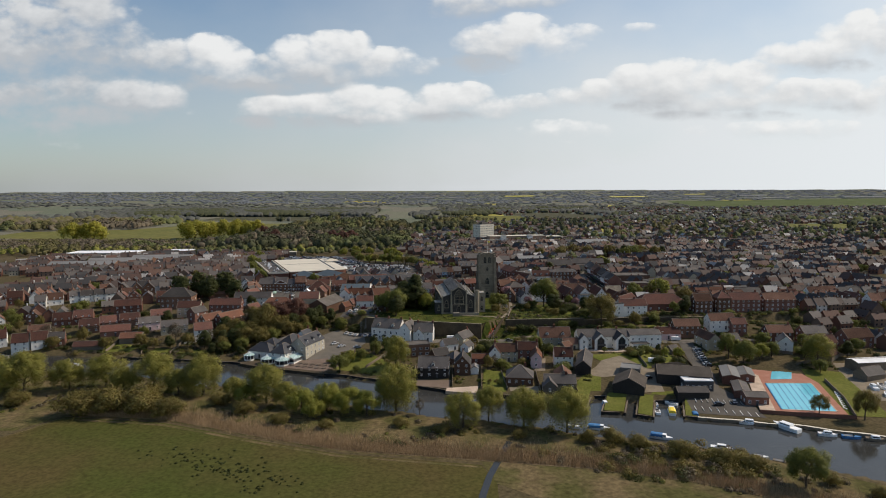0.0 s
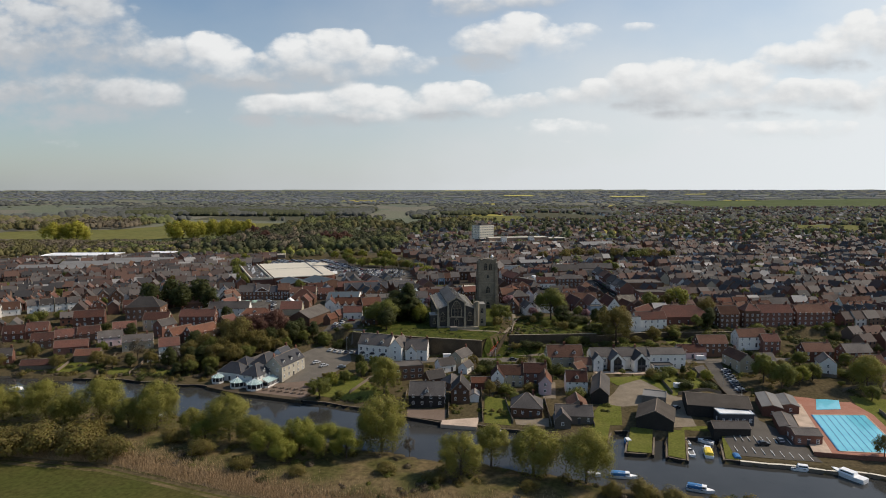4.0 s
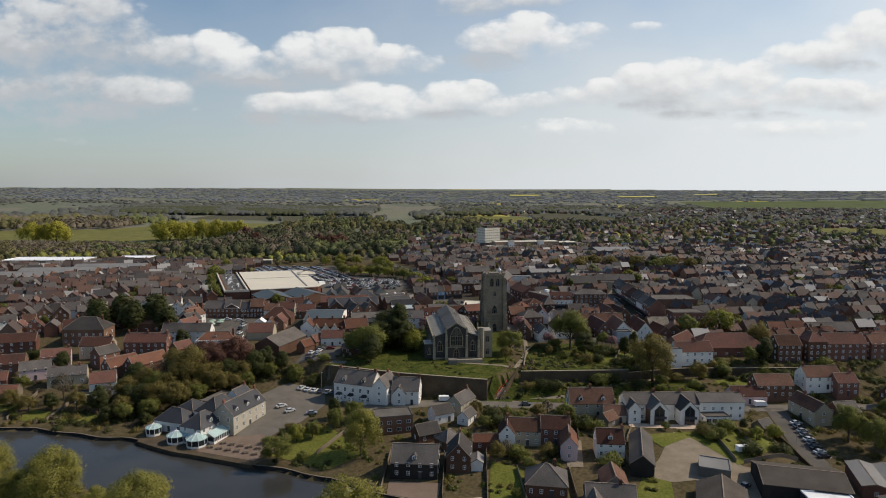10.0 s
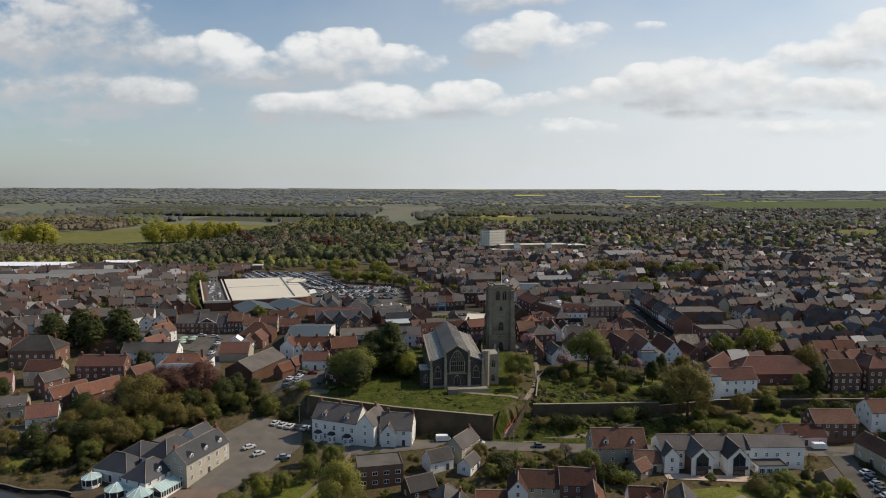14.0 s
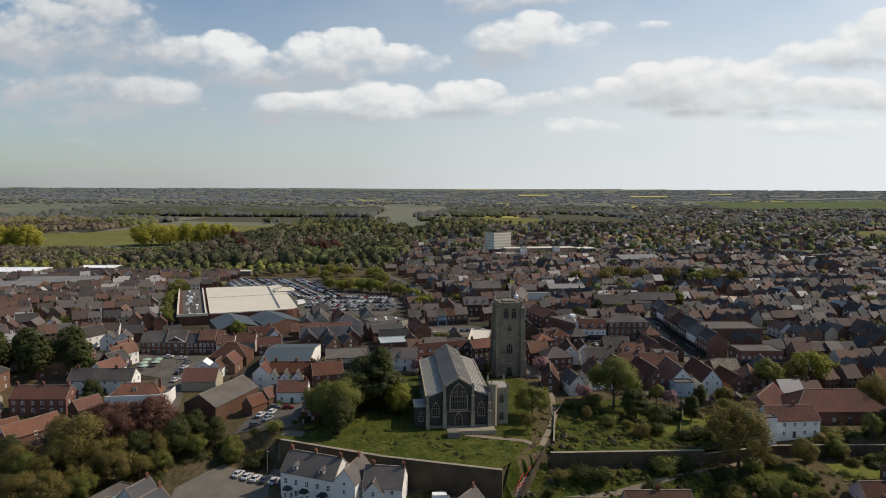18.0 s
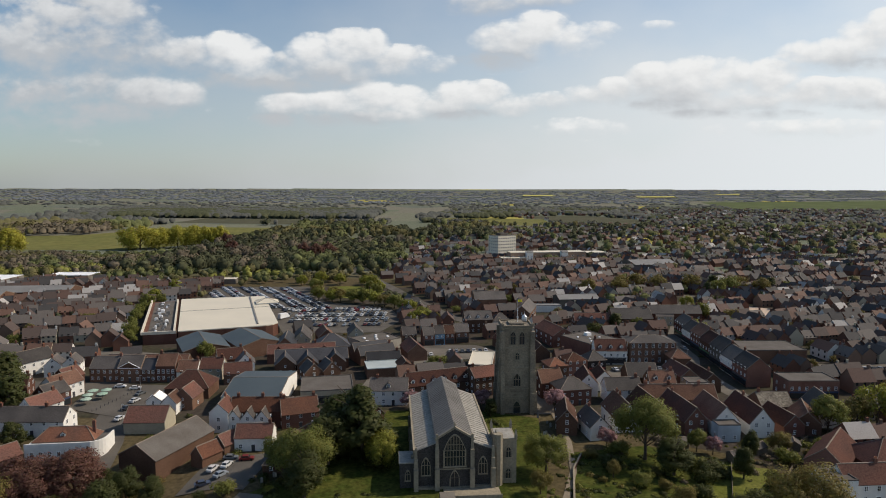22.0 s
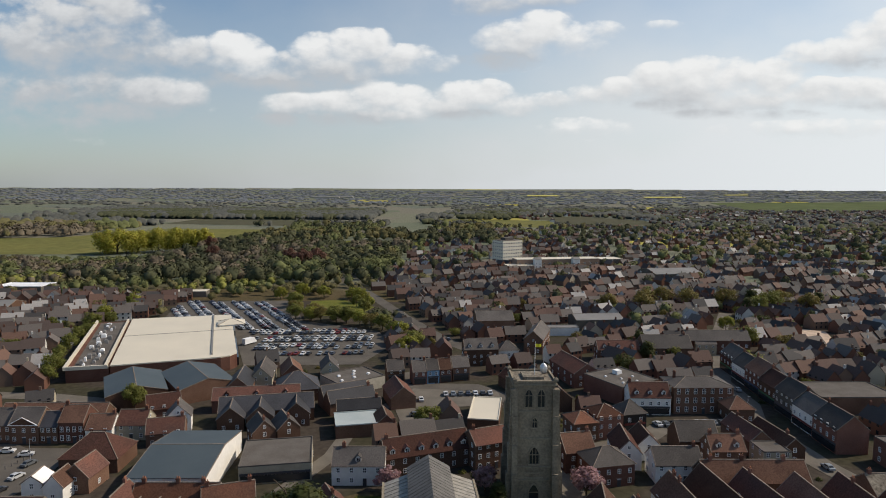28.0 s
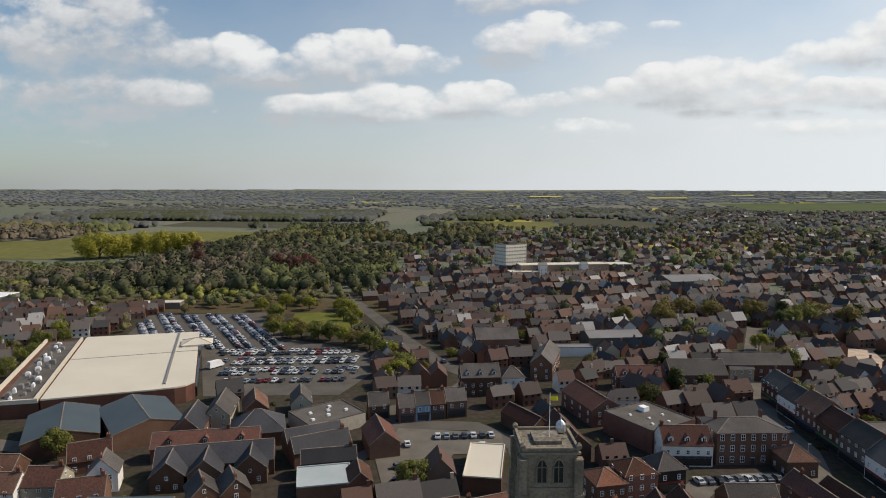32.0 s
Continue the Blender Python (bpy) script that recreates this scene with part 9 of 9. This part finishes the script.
def garden_shrubs():
    rg = random.Random(12)
    n = 0
    for x0, x1, y0, y1, count in ((-60, 60, 300, 350, 36), (60, 112, 296, 330, 14), (-235, -112, 335, 410, 40), (136, 235, 310, 415, 36), (84, 165, 362, 384, 26), (26, 104, 357, 370, 22), (200, 330, 300, 400, 30), (40, 100, 376, 415, 18), (-60, -25, 382, 410, 8), (-95, -50, 374, 400, 14)):
        for _ in range(count):
            x, y = rg.uniform(x0, x1), rg.uniform(y0, y1)
            if y < far_bank(x) + 6 or any(inside(x, y, o) for o in PAVED) or not all((x - a) ** 2 + (y - b) ** 2 > (0.8 + c) ** 2 for a, b, c in TAKEN):
                continue
            tree(rg.choice(("bush", "dark_bush", "bush", "olive_bush", "dark_bush")), x, y, rg.uniform(1.8, 5.0), rg.uniform(0.9, 1.4))


garden_shrubs()



def reeds():
    """Pale reed bed along the meadow's edge, stalk by stalk."""
    rg = np.random.default_rng(8)
    V, F = [], []
    line = [(-160, 252), (-115, 244), (-80, 229), (-43, 215), (5, 206), (40, 200), (70, 190), (100, 172), (140, 150)]
    for (x0, y0), (x1, y1) in zip(line, line[1:]):
        n = int(math.hypot(x1 - x0, y1 - y0) * 340)
        for _ in range(n):
            k = rg.random()
            x, y = x0 + (x1 - x0) * k + rg.normal(0, 2), y0 + (y1 - y0) * k + abs(rg.normal(0, 6.0)) + 0.5
            h, a = rg.uniform(0.5, 1.7), rg.uniform(0, 6.28)
            z = ground(x, y)
            w = 0.06
            b = len(V)
            lx, ly = rg.normal(0, 0.3, 2)
            V += [(x - w * math.cos(a), y - w * math.sin(a), z - 0.1), (x + w * math.cos(a), y + w * math.sin(a), z - 0.1), (x + lx, y + ly, z + h)]
            F.append((b, b + 1, b + 2))
    me = bpy.data.meshes.new("reeds")
    me.from_pydata(V, [], F)
    me.materials.append(M["reed"])
    tagged(new("reeds", me), "dry straw-coloured reeds along the meadow edge", "reeds", kind="stuff")
    up = [(-162, 256), (-115, 250), (-80, 237), (-43, 223), (5, 214), (40, 208), (70, 197), (100, 180), (140, 160)]
    drape("reed_bed", line + up[::-1], "reed_bed", 0.12, 4, "pale trampled reed bed between meadow and marsh")


reeds()
drape("marsh", [(-330, 250), (-169, 234), (-158, 251), (-115, 243), (-80, 228), (-43, 214), (5, 205), (9, 190), (60, 150), (200, 90), (200, 145), (128, 186), (98, 208), (70, 221), (40, 234), (-18, 248), (-100, 281), (-206, 313), (-330, 335)], "marsh", 0.05, 6, "tussocky marsh and scrub on the river's edge")


def undergrowth():
    """Shrubs, brambles, hedges and tussocks too many to count, leaf by leaf."""
    rg = np.random.default_rng(14)
    heaps = {"green": [], "dark_green": [], "olive": [], "brown_twig": []}

    def clear(x, y, r):
        return all((x - a) ** 2 + (y - b) ** 2 > (r + c - 1.0) ** 2 for a, b, c in TAKEN)

    def sow(x0, x1, y0, y1, count, r0, r1, mix, test=None, flat=0.9):
        for _ in range(count):
            x, y, r = rg.uniform(x0, x1), rg.uniform(y0, y1), rg.uniform(r0, r1)
            if noise.noise(Vector((x * 0.09, y * 0.09, 4.4))) < -0.15 or (test and not test(x, y)) or any(inside(x, y, o) for o in PAVED) or not clear(x, y, r * 0.7):
                continue
            m = mix[int(rg.integers(0, len(mix)))]
            for _ in range(int(rg.integers(1, 4))):
                heaps[m].append((x + rg.normal(0, r * 0.7), y + rg.normal(0, r * 0.7), r * rg.uniform(0.6, 1.1), flat * rg.uniform(0.7, 1.2)))

    bank = lambda x, y: y > far_bank(x) + 3 and not in_basin(x, y + 3)
    marsh = lambda x, y: y < near_bank(x) - 1.0 and y > float(np.interp(x, (-330, -158, -115, -80, -43, 5, 60, 200), (245, 256, 249, 235, 221, 212, 190, 120)))
    G, D, O, B = "green", "dark_green", "olive", "brown_twig"
    sow(-62, 62, 285, 350, 420, 0.5, 1.4, (G, D, D, O, G), bank)
    sow(62, 130, 296, 334, 90, 0.5, 1.2, (G, D, O), bank)
    sow(-240, -60, 325, 420, 620, 0.7, 2.0, (D, D, O, G, B), bank)
    sow(112, 240, 300, 420, 460, 0.6, 1.8, (D, G, O, D), bank)
    sow(22, 165, 357, 384, 300, 0.5, 1.5, (G, D, O, G, B))
    sow(64, 130, 396, 424, 260, 0.6, 1.7, (G, D, O, B, D))
    sow(34, 64, 376, 412, 30, 0.5, 1.2, (G, B, O))
    sow(112, 240, 340, 392, 260, 1.0, 2.4, (D, D, O, G))
    sow(-240, -115, 335, 405, 240, 1.0, 2.3, (D, O, D, B), bank)
    sow(-30, 14, 352, 361, 80, 0.6, 1.5, (D, G, D))
    sow(-50, 28, 364, 392, 170, 0.4, 0.9, (G, D, D), lambda x, y: y > scarp(x) + 4, 0.55)
    sow(30, 98, 372, 412, 240, 0.5, 1.1, (G, D, D), None, 0.6)
    sow(22, 104, 356, 370, 190, 0.5, 1.1, (G, D, D), None, 0.6)
    sow(-140, -70, 340, 384, 400, 1.0, 2.4, (D, D, O, D, B), bank)
    sow(110, 240, 355, 420, 420, 0.9, 2.0, (D, D, G, O))
    sow(-52, -42, 384, 424, 40, 0.8, 1.6, (D, D, O))
    sow(-300, 300, 424, 560, 620, 0.7, 1.9, (D, O, G, D))
    sow(-330, 200, 140, 320, 2600, 0.5, 1.9, (O, B, B, G, B, O, D), marsh, 0.8)
    sow(44, 96, 192, 226, 160, 1.2, 2.6, (O, B, O, D), marsh, 1.0)
    for _ in range(150):                       # dark tussocks out on the meadow
        k = rg.random()
        heaps["dark_green"].append((-100 + 45 * k + rg.normal(0, 6), 214 - 26 * k + rg.normal(0, 4), rg.uniform(0.25, 0.6), 0.7))
    for mat, spots in heaps.items():
        sp = np.array(spots)
        n = 150
        c = np.repeat(sp, n, 0)
        d = rg.normal(size=(len(c), 3))
        d /= np.linalg.norm(d, axis=1)[:, None]
        d[:, 2] = np.abs(d[:, 2])
        base = np.array([ground(x, y) for x, y in sp[:, :2]])
        p = d * (c[:, 2] * rg.uniform(0.6, 1.15, len(c)))[:, None]
        p[:, 2] *= c[:, 3]
        p += np.stack([c[:, 0], c[:, 1], np.repeat(base, n)], 1)
        nrm = d + rg.normal(scale=0.4, size=d.shape)
        nrm /= np.linalg.norm(nrm, axis=1)[:, None]
        a = np.cross(nrm, rg.normal(size=d.shape))
        a /= np.linalg.norm(a, axis=1)[:, None]
        b = np.cross(nrm, a)
        z = (0.10 + 0.05 * c[:, 2] * rg.uniform(0.6, 1.6, len(c)))[:, None]
        me = bpy.data.meshes.new("undergrowth")
        v = np.stack([p - a * z - b * z * 0.8, p + a * z - b * z * 0.6, p + b * z * 1.2], 1).reshape(-1, 3)
        me.from_pydata(v.tolist(), [], np.arange(len(v)).reshape(-1, 3).tolist())
        me.materials.append(M[mat])
        me.normals_split_custom_set_from_vertices(np.repeat(d, 3, 0).tolist())
        tagged(new("undergrowth", me), {"green": "fresh green garden shrubs and hedges", "dark_green": "dark evergreen hedges and ivy", "olive": "olive brambles and scrub", "brown_twig": "bare brown brambles and dead stalks"}[mat], "undergrowth", kind="stuff")


undergrowth()

# ---- the rest of the town ----
def stuff_houses():
    """Streets of houses: the nearer ones as things of their own, the far ones joined."""
    rg = random.Random(21)
    walls, roofs, panes = Solid(), Solid(), Solid()
    made = 0
    protos = {}

    def proto(i):
        if i not in protos:
            r2 = random.Random(100 + i)
            L, W = r2.choice([6.5, 7.5, 8.5, 9.5, 11]), r2.choice([6.5, 7, 7.5, 8.2])
            h = r2.choice([3.8, 4.4, 4.8, 5.2])
            wall = r2.choice(["red_brick", "white_wall", "brown_brick", "white_wall", "white_wall", "cream_wall", "red_brick", "brown_brick"])
            tile = r2.choice(["slate", "red_tile", "brown_tile", "brown_tile", "red_tile", "brown_tile", "slate", "brown_tile"])
            protos[i] = (L, W, h, W / 2 * r2.uniform(0.9, 1.2), wall, tile)
        return protos[i]

    def far_house(x, y, rot, detail):
        L, W, h = rg.uniform(6.5, 11), rg.uniform(6, 7.8), rg.uniform(3.8, 5.2)
        rise = W / 2 * rg.uniform(0.8, 1.1)
        c, s, z = math.cos(radians(rot)), math.sin(radians(rot)), ground(x, y)

        def put(solid, pts, faces):
            n = len(solid.v)
            solid.v += [(x + c * a - s * b, y + s * a + c * b, z + q) for a, b, q in pts]
            solid.f += [tuple(n + i for i in f) for f in faces]
            solid.m += [0] * len(faces)
        l, w = L / 2, W / 2
        put(walls, [(-l, -w, -1), (l, -w, -1), (l, w, -1), (-l, w, -1), (-l, -w, h), (l, -w, h), (l, w, h), (-l, w, h), (-l, 0, h + rise), (l, 0, h + rise)],
            [(0, 1, 5, 4), (2, 3, 7, 6), (1, 2, 6, 9, 5), (3, 0, 4, 8, 7)])
        o = 0.35
        k = rise / w * o
        put(roofs, [(-l - .2, -w - o, h - k), (l + .2, -w - o, h - k), (l + .2, 0, h + rise + .1), (-l - .2, 0, h + rise + .1), (-l - .2, w + o, h - k), (l + .2, w + o, h - k)], [(0, 1, 2, 3), (3, 2, 5, 4)])
        cx = rg.choice((-0.42, 0.42, 0.0)) * L
        put(walls, [(cx - .4, -.3, h + rise - 1), (cx + .4, -.3, h + rise - 1), (cx + .4, .3, h + rise - 1), (cx - .4, .3, h + rise - 1), (cx - .4, -.3, h + rise + 1.3), (cx + .4, -.3, h + rise + 1.3), (cx + .4, .3, h + rise + 1.3), (cx - .4, .3, h + rise + 1.3)],
            [(0, 1, 5, 4), (1, 2, 6, 5), (2, 3, 7, 6), (3, 0, 4, 7), (4, 5, 6, 7)])
        if detail:
            side = -1 if math.cos(radians(rot)) > 0 else 1
            for fz in (0.9, 3.4):
                for i in range(3):
                    px = (i + .5) / 3 * L - l
                    yy = side * (w + 0.04)
                    put(panes, [(px - .5, yy, fz), (px + .5, yy, fz), (px + .5, yy, fz + 1.25), (px - .5, yy, fz + 1.25)], [(0, 1, 2, 3) if side < 0 else (3, 2, 1, 0)])

    def district(x0, x1, y0, y1, angle, across, keep, limit=0, detail=False, trees=0.1, wild=5.0, street=3, mixed=0.4):
        """Rows of houses along angle, in short terraces, with a street every few rows."""
        nonlocal made
        c, s = math.cos(radians(angle)), math.sin(radians(angle))
        cx, cy = (x0 + x1) / 2, (y0 + y1) / 2
        R = math.hypot(x1 - x0, y1 - y0) / 2
        j, v = 0, -R
        while v < R:
            j += 1
            v += across * (1.45 if j % street == 0 else 1.0)
            u = -R + rg.uniform(0, 5)
            pick, turn, left = rg.randrange(26), 0, 0
            while u < R:
                if left <= 0:
                    pick, turn, left = rg.randrange(26), (90 if rg.random() < mixed else 0), rg.randrange(2, 6)
                    u += rg.uniform(0, 4.0)
                left -= 1
                L, W = proto(pick)[:2]
                span = W if turn else L
                u += span / 2 + 0.2
                x, y = cx + c * u - s * v + rg.uniform(-.4, .4), cy + s * u + c * v + rg.uniform(-.8, .8)
                u += span / 2
                if not (x0 < x < x1 and y0 < y < y1) or abs(x) > (y + 330) * 0.72 + 40:
                    continue
                if not free(x, y, 4.6):
                    left = 0
                    continue
                if rg.random() > keep:
                    left = 0
                    if rg.random() < trees * 4 and free(x, y, 3):
                        small_tree(x, y, rg)
                    continue
                rot = angle + turn + rg.uniform(-wild, wild)
                if made < limit:
                    made += 1
                    L, W, h, rise, wall, tile = proto(pick)
                    house(x, y, rot, L, W, h, "gable", rise, wall, tile, (rg.choice((-0.42, 0.42)),), (2 if L < 10 else 3, 2), True, group="town houses", door=False)
                    TAKEN[:] = TAKEN[:-max(1, int(round(L / max(W, 1))) * 2)]
                    NEW.append((x, y, 3.5))
                else:
                    far_house(x, y, rot, detail)
                    NEW.append((x, y, 3.0))
        TAKEN.extend(NEW)
        NEW.clear()
    NEW = []
    nonlocal_trees = [0]

    def small_tree(x, y, rg):
        if nonlocal_trees[0] < 230:
            nonlocal_trees[0] += 1
            tree(rg.choice(("green", "olive", "bush", "dark_bush", "bush", "olive")), x, y, rg.uniform(4, 8.5), rg.uniform(0.8, 1.1))

    TOWN(district)
    for nm, so, mat, lab in (("far_house_walls", walls, "far_wall", "brick and rendered walls of the outlying streets"), ("far_house_roofs", roofs, "far_roof", "slate and tile roofs of the outlying streets"), ("far_house_windows", panes, "glass", "dark windows of the outlying streets")):
        tagged(new(nm, so.mesh(nm, M[mat])), lab, "houses", kind="stuff")


def TOWN(district):
    district(-20, 330, 404, 560, 14, 10.0, 0.86, 48, True, 0.14, 9)
    district(-330, -20, 430, 560, 22, 10.5, 0.82, 92, True, 0.14, 9)
    district(-420, -188, 352, 436, 24, 13.5, 0.62, 112, True, 0.2, 9)
    district(200, 340, 320, 410, 12, 13.5, 0.6, 122, True, 0.2, 9)
    district(-430, -185, 560, 725, 24, 11, 0.9, 0, True, 0.1, 3, 3, 0.15)
    district(-30, 430, 560, 725, 18, 11, 0.84, 0, True, 0.14, 14)
    district(-60, 600, 725, 960, 26, 12.5, 0.60, 0, False, 0.0, 14)
    district(-60, 900, 960, 1500, 22, 21, 0.42, 0, False, 0.0, 20)
    district(150, 1500, 1500, 2300, 10, 32, 0.42, 0, False, 0.0, 30)


stuff_houses()


def far_woods():
    """Woods, hedges and garden trees from the edge of the town to the horizon: crowns of leaf clumps near, low swells far off."""
    rg = np.random.default_rng(5)
    stand = {"wood_olive": [], "wood_brown": [], "wood_dark": [], "wood_green": [], "wood_lime": [], "wood_distant": [], "wood_horizon": []}

    def clear(x, y):
        if abs(x) > (y + 100) * 0.8 + 60 or math.hypot(x, y - 200) > 4540:
            return False
        return free(x, y, 1.5) if y < 1500 else not any(inside(x, y, o) for o in ZONES)

    def scatter(x0, x1, y0, y1, count, r0, r1, mix, test=None, tall=99, slim=1.0):
        for _ in range(count):
            x, y = rg.uniform(x0, x1), rg.uniform(y0, y1)
            if (test and not test(x, y)) or not clear(x, y):
                continue
            r = rg.uniform(r0, r1)
            # neighbours tend to be of one kind
            k = 0.5 + 0.9 * noise.noise(Vector((x * 0.006, y * 0.005, 2.2))) + rg.normal(0, 0.05)
            kind = mix[min(len(mix) - 1, max(0, int(k * len(mix))))]
            # far crowns take the colours with haze painted in
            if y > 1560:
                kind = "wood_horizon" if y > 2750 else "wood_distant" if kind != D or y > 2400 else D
            stand[kind].append((x, y, ground(x, y), r, min(tall, r * rg.uniform(1.5, 2.3) * slim)))

    clump = lambda x, y: noise.noise(Vector((x * 0.006, y * 0.004, 3.1))) > -0.10
    wood = lambda x, y: noise.noise(Vector((x * 0.0020, y * 0.0016, 8.0))) > -0.12
    hedge = lambda x, y: abs(noise.noise(Vector((x * 0.004, y * 0.0035, 5.0)))) < 0.05
    O, B, D, G, L = "wood_olive", "wood_brown", "wood_dark", "wood_green", "wood_lime"
    scatter(-620, -60, 735, 800, 330, 3.0, 5.2, (G, O, L, G, O))
    scatter(-700, -320, 780, 900, 800, 3.4, 5.6, (B, O, B, G, B, O), None, 9.5)
    scatter(-700, -320, 900, 975, 380, 3.0, 4.6, (B, O, B, G), None, 6.5)
    scatter(-320, -60, 790, 1250, 1000, 5, 8.5, (D, D, B, D, G, D, O))
    scatter(-60, 560, 640, 960, 270, 2.6, 5.5, (G, D, O, D))
    scatter(-420, 420, 560, 725, 170, 2, 4, (G, D, O, L))
    scatter(-1250, -640, 1250, 1650, 900, 6, 10, (O, B, O, G))
    scatter(-420, 60, 1250, 1640, 900, 5, 9, (D, G, O, D), clump)
    scatter(-60, 1100, 900, 1700, 900, 4, 7.5, (D, D, G, O))
    scatter(-960, -220, 1840, 2230, 1900, 7, 12, (D, B, D), None, 15)
    scatter(-230, 500, 1700, 2300, 900, 6, 11, (G, D, O), wood, 13)
    scatter(200, 1900, 1550, 2500, 1500, 5, 9, (D, G, D), None, 8)
    scatter(-2200, -900, 1700, 2400, 1100, 7, 12, (O, B, G), wood, 13)
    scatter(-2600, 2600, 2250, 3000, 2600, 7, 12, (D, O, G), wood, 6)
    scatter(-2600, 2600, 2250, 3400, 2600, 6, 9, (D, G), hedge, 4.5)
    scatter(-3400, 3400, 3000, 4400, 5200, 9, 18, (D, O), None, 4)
    label = {O: "olive woods just coming into leaf", B: "brown woods still bare of leaf", D: "dark green woods and evergreens", G: "fresh green hedgerow and garden trees", L: "bright lime-green trees at the town edge", "wood_distant": "far woods and hedges with haze painted into their colour", "wood_horizon": "woods along the horizon paled by haze painted into their colour"}
    def ball(level):
        bm = bmesh.new()
        bmesh.ops.create_icosphere(bm, subdivisions=level, radius=1)
        v, f = np.array([q.co[:] for q in bm.verts]), np.array([[q.index for q in p.verts] for p in bm.faces])
        bm.free()
        return v, f

    def swells(t, form, wide, high, lift):
        """Closed, uneven crowns for the trees in t, with their normals."""
        bv, bf = form
        k = 1 + rg.uniform(-0.22, 0.22, (len(t), len(bv)))
        p = bv[None] * k[:, :, None] * np.stack([t[:, 3] * wide, t[:, 3] * wide, t[:, 4] * high], 1)[:, None]
        p = p + np.stack([t[:, 0], t[:, 1], t[:, 2] + t[:, 4] * lift], 1)[:, None]
        far = np.hypot(t[:, 0], t[:, 1] - 200)
        up = np.clip((far - 300) / 1500, 0, 1)[:, None, None]
        nr = bv[None] * (1 - 0.62 * up) + np.array([0, 0, 1.0]) * up
        f = bf[None] + (np.arange(len(t)) * len(bv))[:, None, None]
        return p.reshape(-1, 3), f.reshape(-1, 3), nr.reshape(-1, 3)

    fine, plain = ball(2), ball(1)
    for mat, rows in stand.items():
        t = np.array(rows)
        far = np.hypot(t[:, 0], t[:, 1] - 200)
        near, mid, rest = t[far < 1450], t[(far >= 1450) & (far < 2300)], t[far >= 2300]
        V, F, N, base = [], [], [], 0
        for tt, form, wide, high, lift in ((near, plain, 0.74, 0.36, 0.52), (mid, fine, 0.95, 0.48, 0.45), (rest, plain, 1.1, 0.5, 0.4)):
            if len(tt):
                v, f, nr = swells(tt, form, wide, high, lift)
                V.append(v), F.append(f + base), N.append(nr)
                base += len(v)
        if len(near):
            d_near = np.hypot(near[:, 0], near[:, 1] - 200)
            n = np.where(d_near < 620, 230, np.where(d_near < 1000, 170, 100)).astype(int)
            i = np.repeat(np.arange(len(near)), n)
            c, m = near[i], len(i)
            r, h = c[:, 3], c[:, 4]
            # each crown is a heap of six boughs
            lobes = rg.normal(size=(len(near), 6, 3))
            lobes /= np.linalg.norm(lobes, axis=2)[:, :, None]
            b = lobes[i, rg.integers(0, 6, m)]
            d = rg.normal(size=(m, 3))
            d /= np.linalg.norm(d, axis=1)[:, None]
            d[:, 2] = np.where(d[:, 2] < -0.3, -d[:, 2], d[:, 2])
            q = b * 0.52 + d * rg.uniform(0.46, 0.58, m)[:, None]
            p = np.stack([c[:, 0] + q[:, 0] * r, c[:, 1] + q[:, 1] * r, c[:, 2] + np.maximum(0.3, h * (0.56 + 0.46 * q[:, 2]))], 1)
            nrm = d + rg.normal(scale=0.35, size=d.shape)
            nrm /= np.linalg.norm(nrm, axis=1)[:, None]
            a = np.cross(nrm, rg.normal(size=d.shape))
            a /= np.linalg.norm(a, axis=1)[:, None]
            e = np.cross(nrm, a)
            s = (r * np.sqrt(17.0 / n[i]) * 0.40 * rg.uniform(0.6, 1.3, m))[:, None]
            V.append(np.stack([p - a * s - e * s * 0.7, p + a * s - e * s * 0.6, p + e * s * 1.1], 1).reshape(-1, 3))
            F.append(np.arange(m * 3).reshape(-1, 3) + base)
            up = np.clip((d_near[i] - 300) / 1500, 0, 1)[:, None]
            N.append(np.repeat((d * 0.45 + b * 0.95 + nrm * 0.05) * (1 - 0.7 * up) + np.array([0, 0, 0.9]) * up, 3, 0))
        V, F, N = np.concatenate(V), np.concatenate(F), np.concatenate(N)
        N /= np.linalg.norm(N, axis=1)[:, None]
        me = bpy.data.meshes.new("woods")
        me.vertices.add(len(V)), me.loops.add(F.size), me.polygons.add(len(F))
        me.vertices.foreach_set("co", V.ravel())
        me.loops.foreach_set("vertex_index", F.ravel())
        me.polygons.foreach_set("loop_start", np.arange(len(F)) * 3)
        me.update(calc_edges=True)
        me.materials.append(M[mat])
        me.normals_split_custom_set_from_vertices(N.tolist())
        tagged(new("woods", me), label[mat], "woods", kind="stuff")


far_woods()

# pale glasshouses and sheds near the horizon
for x, y, L in ((-640, 3300, 130), (-560, 3330, 90), (-130, 3350, 150), (60, 3420, 110), (1500, 3000, 220), (1700, 3050, 160), (1950, 2950, 260), (2150, 3100, 200), (1300, 3250, 140), (1120, 3400, 120), (1580, 3300, 150)):
    house(x, y, 4, L, 26, 4, wall="pale_brick", tile="grey_sheet", chimneys=(), win=(0, 0), name="glasshouse", category="glasshouse", group="far glasshouses", rise=2, label="long pale glasshouse near the horizon", z=ground(x, y) + 1.5)
